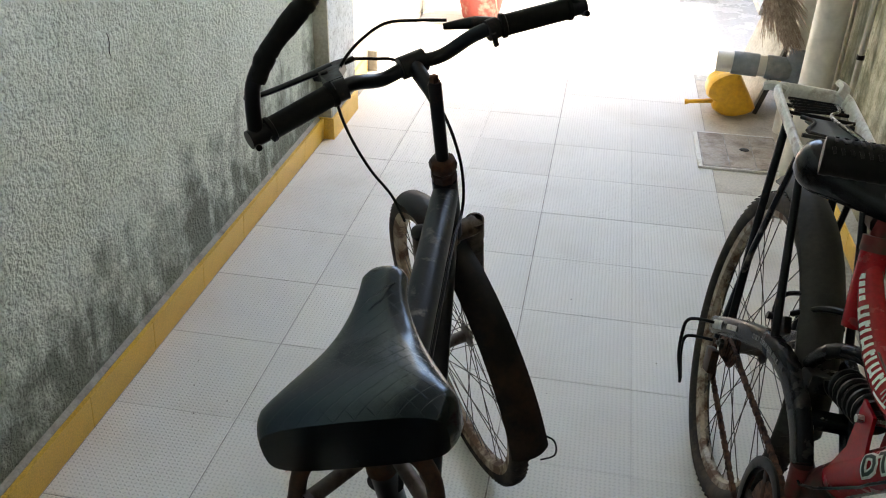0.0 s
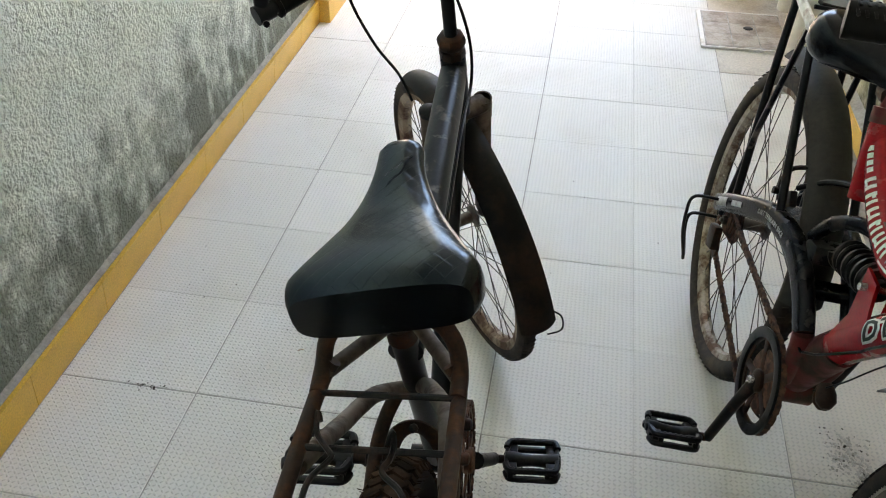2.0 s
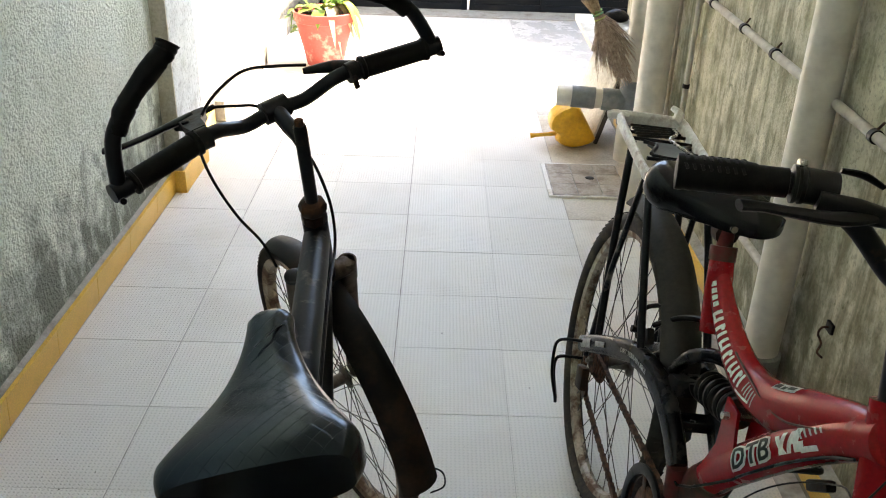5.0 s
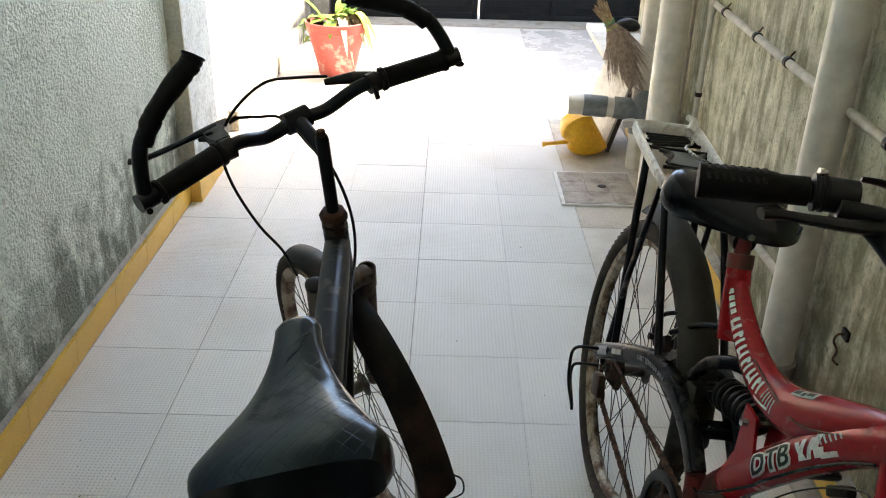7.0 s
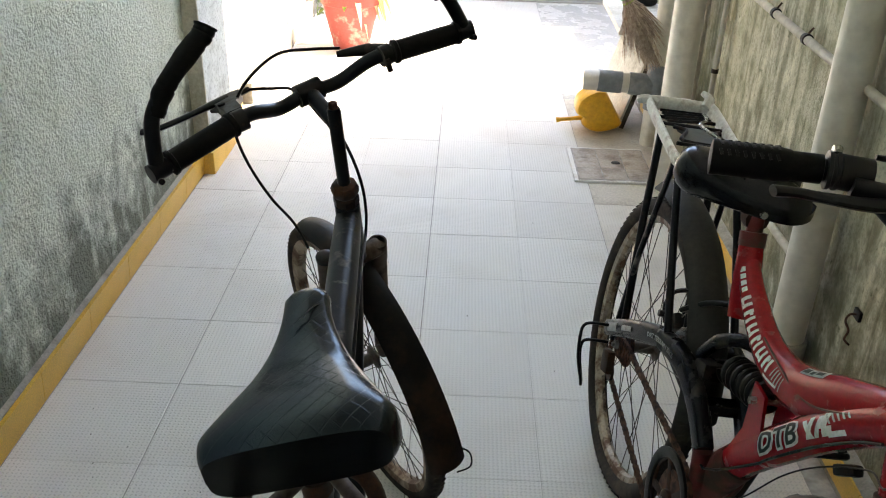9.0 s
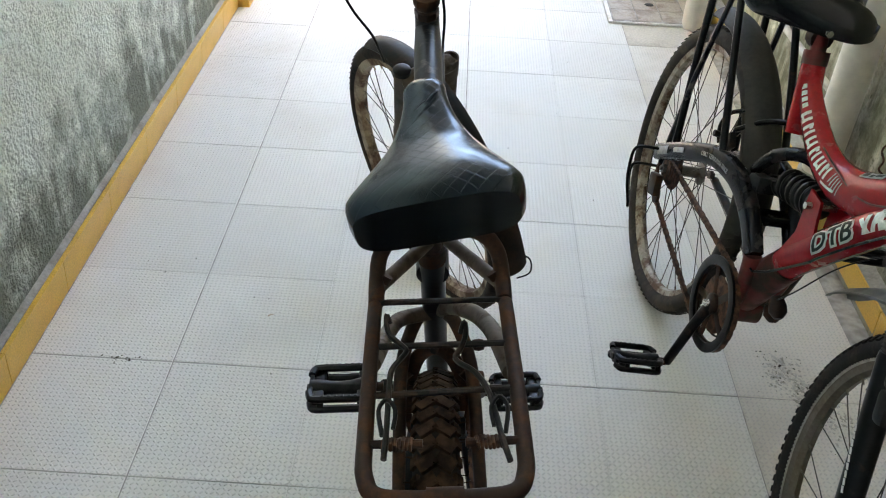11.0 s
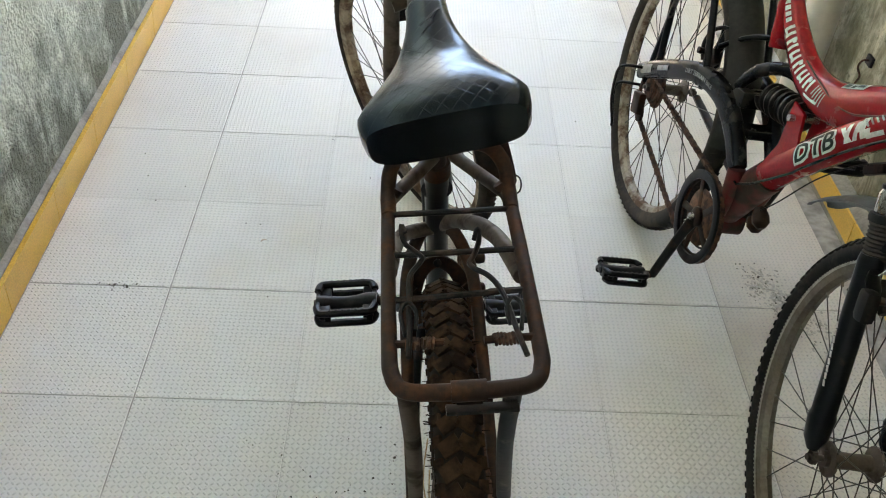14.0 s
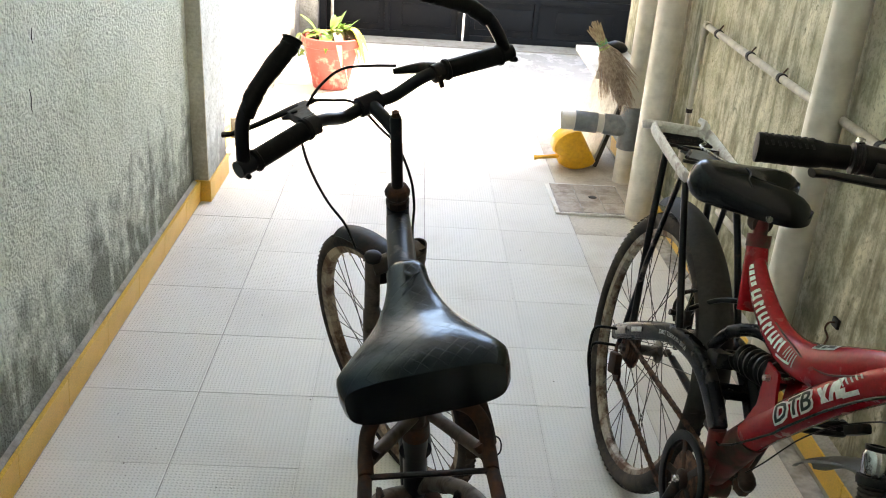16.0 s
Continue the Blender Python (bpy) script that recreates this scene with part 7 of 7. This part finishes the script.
# ---- the gate and what stands round it ----
GY = 5.52
for x0, x1, left in ((-0.808, 0.293, True), (0.309, 1.62, False)):
    w = x1 - x0
    g = thing("gate_leaf", Matrix.Translation((x0, GY, 0.0125)), "black painted steel gate leaf with pressed panels, closed", "gate", "gate leaves")
    part("sheet", cube((w / 2, 0.0, 0.95), (w, 0.003, 1.9)), "gate", g)
    for x in (0.022, w - 0.022):
        part("stile", cube((x, -0.012, 0.95), (0.044, 0.03, 1.9), bevel=0.003), "gate", g)
    if left:
        part("stile", cube((w * 0.47, -0.012, 0.95), (0.04, 0.03, 1.9), bevel=0.003), "gate", g)
    else:
        part("stile", cube((w * 0.42, -0.012, 0.95), (0.04, 0.03, 1.9), bevel=0.003), "gate", g)
    for z in (0.024, 0.33, 1.2, 1.87):
        part("rail", cube((w / 2, -0.013, z), (w - 0.01, 0.026, 0.045), bevel=0.003), "gate", g)
    nx = 2
    for i in range(nx):
        for z0, z1 in ((0.07, 0.285), (0.38, 1.15)):
            cx = w * (0.245 + 0.5 * i) if left else w * (0.23 + 0.48 * i)
            part("panel", cube((cx, -0.006, (z0 + z1) / 2), (w * 0.34, 0.014, z1 - z0 - 0.05), bevel=0.006), "gate", g, "raised pressed panel")
structure("threshold", cube((0.40, GY - 0.06, 0.006), (2.42, 0.38, 0.012), bevel=0.004), "cement", "grey cement threshold strip under the gate")
structure("wall_gate_west", cube((-0.936, GY, 1.2), (0.25, 0.24, 2.4)), "wall_far", "cream gate pillar")
structure("wall_gate_east", cube((1.72, GY, 1.2), (0.2, 0.24, 2.4)), "wall_far", "cream gate pillar")
structure("gate_post", cube((-0.775, GY - 0.06, 1.062), (0.05, 0.03, 2.1)), "gate", "thin black hinge post of the gate")
structure("gate_stop", tube([(-0.705, GY - 0.062, 0.012), (-0.705, GY - 0.062, 1.7)], 0.011, 12), "board", "thin pale upright rod beside the hinge post")
# out of view: a slab added to shade the floor before the gate
structure("gate_canopy", cube((1.75, 5.72, 2.66), (2.6, 1.2, 0.12)), "ceil", "unseen plain plaster slab added over the gate to cast shade")
structure("backdrop_wall", cube((0.3, 9.5, 1.6), (14, 0.2, 3.2)), "wall_far", "pale wall across the lane beyond the gate")

# cement strip along the boundary wall where the tiles end
strip = structure("pavement_strip", cube((0.778, 2.426, -0.0065), (0.352, 1.248, 0.012), bevel=0.0015), "cement_strip", "rough stained cement strip between tiles and wall")
structure("pavement_yard", cube((1.222, 4.29, -0.0065), (1.24, 2.48, 0.013), bevel=0.0015), "yard_floor", "pale cement yard beside the tiles")

# grit and droppings strewn on the tiles
rng = random.Random(21)
bm = bmesh.new()
for cx, cy, sx, sy, k in ((-0.23, -0.62, 0.10, 0.16, 130), (-0.12, -0.72, 0.05, 0.17, 230), (-0.05, -0.82, 0.025, 0.12, 120), (0.115, -0.78, 0.02, 0.10, 60), (0.1, -0.75, 0.08, 0.12, 50), (-0.72, 0.0, 0.02, 0.006, 26), (-0.4, 0.12, 0.16, 0.2, 16), (0.5, -0.8, 0.16, 0.15, 18), (0.690, 0.10, 0.018, 0.030, 14), (0.715, 0.060, 0.022, 0.030, 24), (0.745, 0.02, 0.022, 0.026, 14), (0.78, -0.04, 0.03, 0.05, 12), (-0.5, 0.7, 0.25, 0.5, 14), (0.2, 0.5, 0.3, 0.6, 14)):
    for _ in range(k):
        x, y, s = rng.gauss(cx, sx), rng.gauss(cy, sy), rng.uniform(0.0006, 0.0024) * (1.9 if rng.random() < 0.06 else 1)
        box(bm, (x, y, s * 0.3), (s * rng.uniform(1, 2.2), s, s * 0.7), Matrix.Rotation(rng.uniform(0, 3.1), 4, "Z"))
pale = bmesh.new()
for cx, cy, sx, sy, k in ((0.715, 0.075, 0.020, 0.028, 130), (0.750, 0.02, 0.022, 0.030, 150), (0.79, -0.05, 0.020, 0.04, 80)):
    for _ in range(k):
        x, y, s = rng.gauss(cx, sx), rng.gauss(cy, sy), rng.uniform(0.0015, 0.0050)
        box(pale, (x, y, 0.0002), (s * rng.uniform(1, 2.4), s, 0.0016), Matrix.Rotation(rng.gauss(-0.9, 0.5), 4, "Z"))
tagged(part("cement_crumbs", pale, "cement_pale", smooth=False), "pale dried cement crumbs smeared on the tiles", "cement crumbs", kind="stuff")
grit = tagged(part("grit", bm, "soil", smooth=False), "dark grit and dirt crumbs strewn on the tiles", "grit", kind="stuff")
tagged(part("dry_leaf", tube([(-0.43, 0.16, 0.002), (-0.425, 0.166, 0.003), (-0.418, 0.166, 0.002)], [0.003, 0.005, 0.003], 8, 3, flat=0.3), "straw"), "tiny dry brown leaf on the tiles", "leaf")

# ---- floor tiles, last: one object a tile on shared meshes ----
def slab_mesh(name, sx, sy, mat, th=0.009, ease=0.0012):
    bm = cube((0, 0, -th / 2), (sx, sy, th), bevel=ease)
    me = bpy.data.meshes.new(name)
    bm.to_mesh(me)
    bm.free()
    me.materials.append(M[mat])
    return me


T, GAP = 0.300, 0.0016
tile_me = slab_mesh("tile", T - GAP, T - GAP, "tile", ease=0.0008)
SHIFT_X = (-0.0014, 0.0002, -0.0006, 0.0012, 0.0004)    # the joints beside the middle and the second column gape
rng = random.Random(5)
for col in range(5):
    for row in range(-14, 18):
        cx, cy = -0.75 + col * T + SHIFT_X[col], 0.15 + row * T + (0.0008 if row >= 0 else -0.0008) + (0.0006 if row % 4 == 0 else 0.0)
        dz = rng.uniform(-0.0006, 0.0006)
        shared("tile", tile_me, floor_bed, Matrix.Translation((cx + rng.uniform(-0.0002, 0.0002), cy, dz)) @ Matrix.Rotation(rng.uniform(-0.001, 0.001), 4, "Z"))
dirty_me = slab_mesh("tile", T - GAP, T - GAP, "tile_dirty", ease=0.0008)
for row in range(-14, 6):
    shared("tile", dirty_me, floor_bed, Matrix.Translation((0.7512, 0.15 + row * T + (0.0008 if row >= 0 else -0.0008), rng.uniform(-0.001, 0.0))) @ Matrix.Rotation(rng.uniform(-0.001, 0.001), 4, "Z"))
kerb_me = slab_mesh("skirting_tile", 0.2992, 0.088, "yellow", 0.011, 0.0012)
kerb_me2 = slab_mesh("skirting_tile", 0.298, 0.082, "yellow", 0.011, 0.0015)
for k in range(20):
    y = -3.9 + 0.30 * k + 0.06
    if y < 1.97:
        shared("skirting_tile", kerb_me, kerb_w, Matrix.Translation((XL + 0.0235 + rng.uniform(0, 0.0006), y, 0.0405)) @ Matrix.Rotation(radians(4), 4, "Y") @ Matrix(((0, 0, 1, 0), (1, 0, 0, 0), (0, 1, 0, 0), (0, 0, 0, 1))))
for k in range(23):
    shared("skirting_tile", kerb_me2, kerb_e, Matrix.Translation((XR - 0.032, -3.84 + 0.30 * k, 0.042)) @ Matrix.Rotation(radians(-4), 4, "Y") @ Matrix(((0, 0, -1, 0), (1, 0, 0, 0), (0, 1, 0, 0), (0, 0, 0, 1))))

# hairline cracks in the rough-cast
for pts in (((0.567, 0.805), (0.571, 0.785), (0.565, 0.765), (0.568, 0.752)), ((0.62, 0.93), (0.612, 0.91), (0.616, 0.895))):
    part("crack", tube([(XL + 0.0005, y, z) for y, z in pts], [0.0007] + [0.0013] * (len(pts) - 2) + [0.0006], 5, 4), "cable", wall_w)
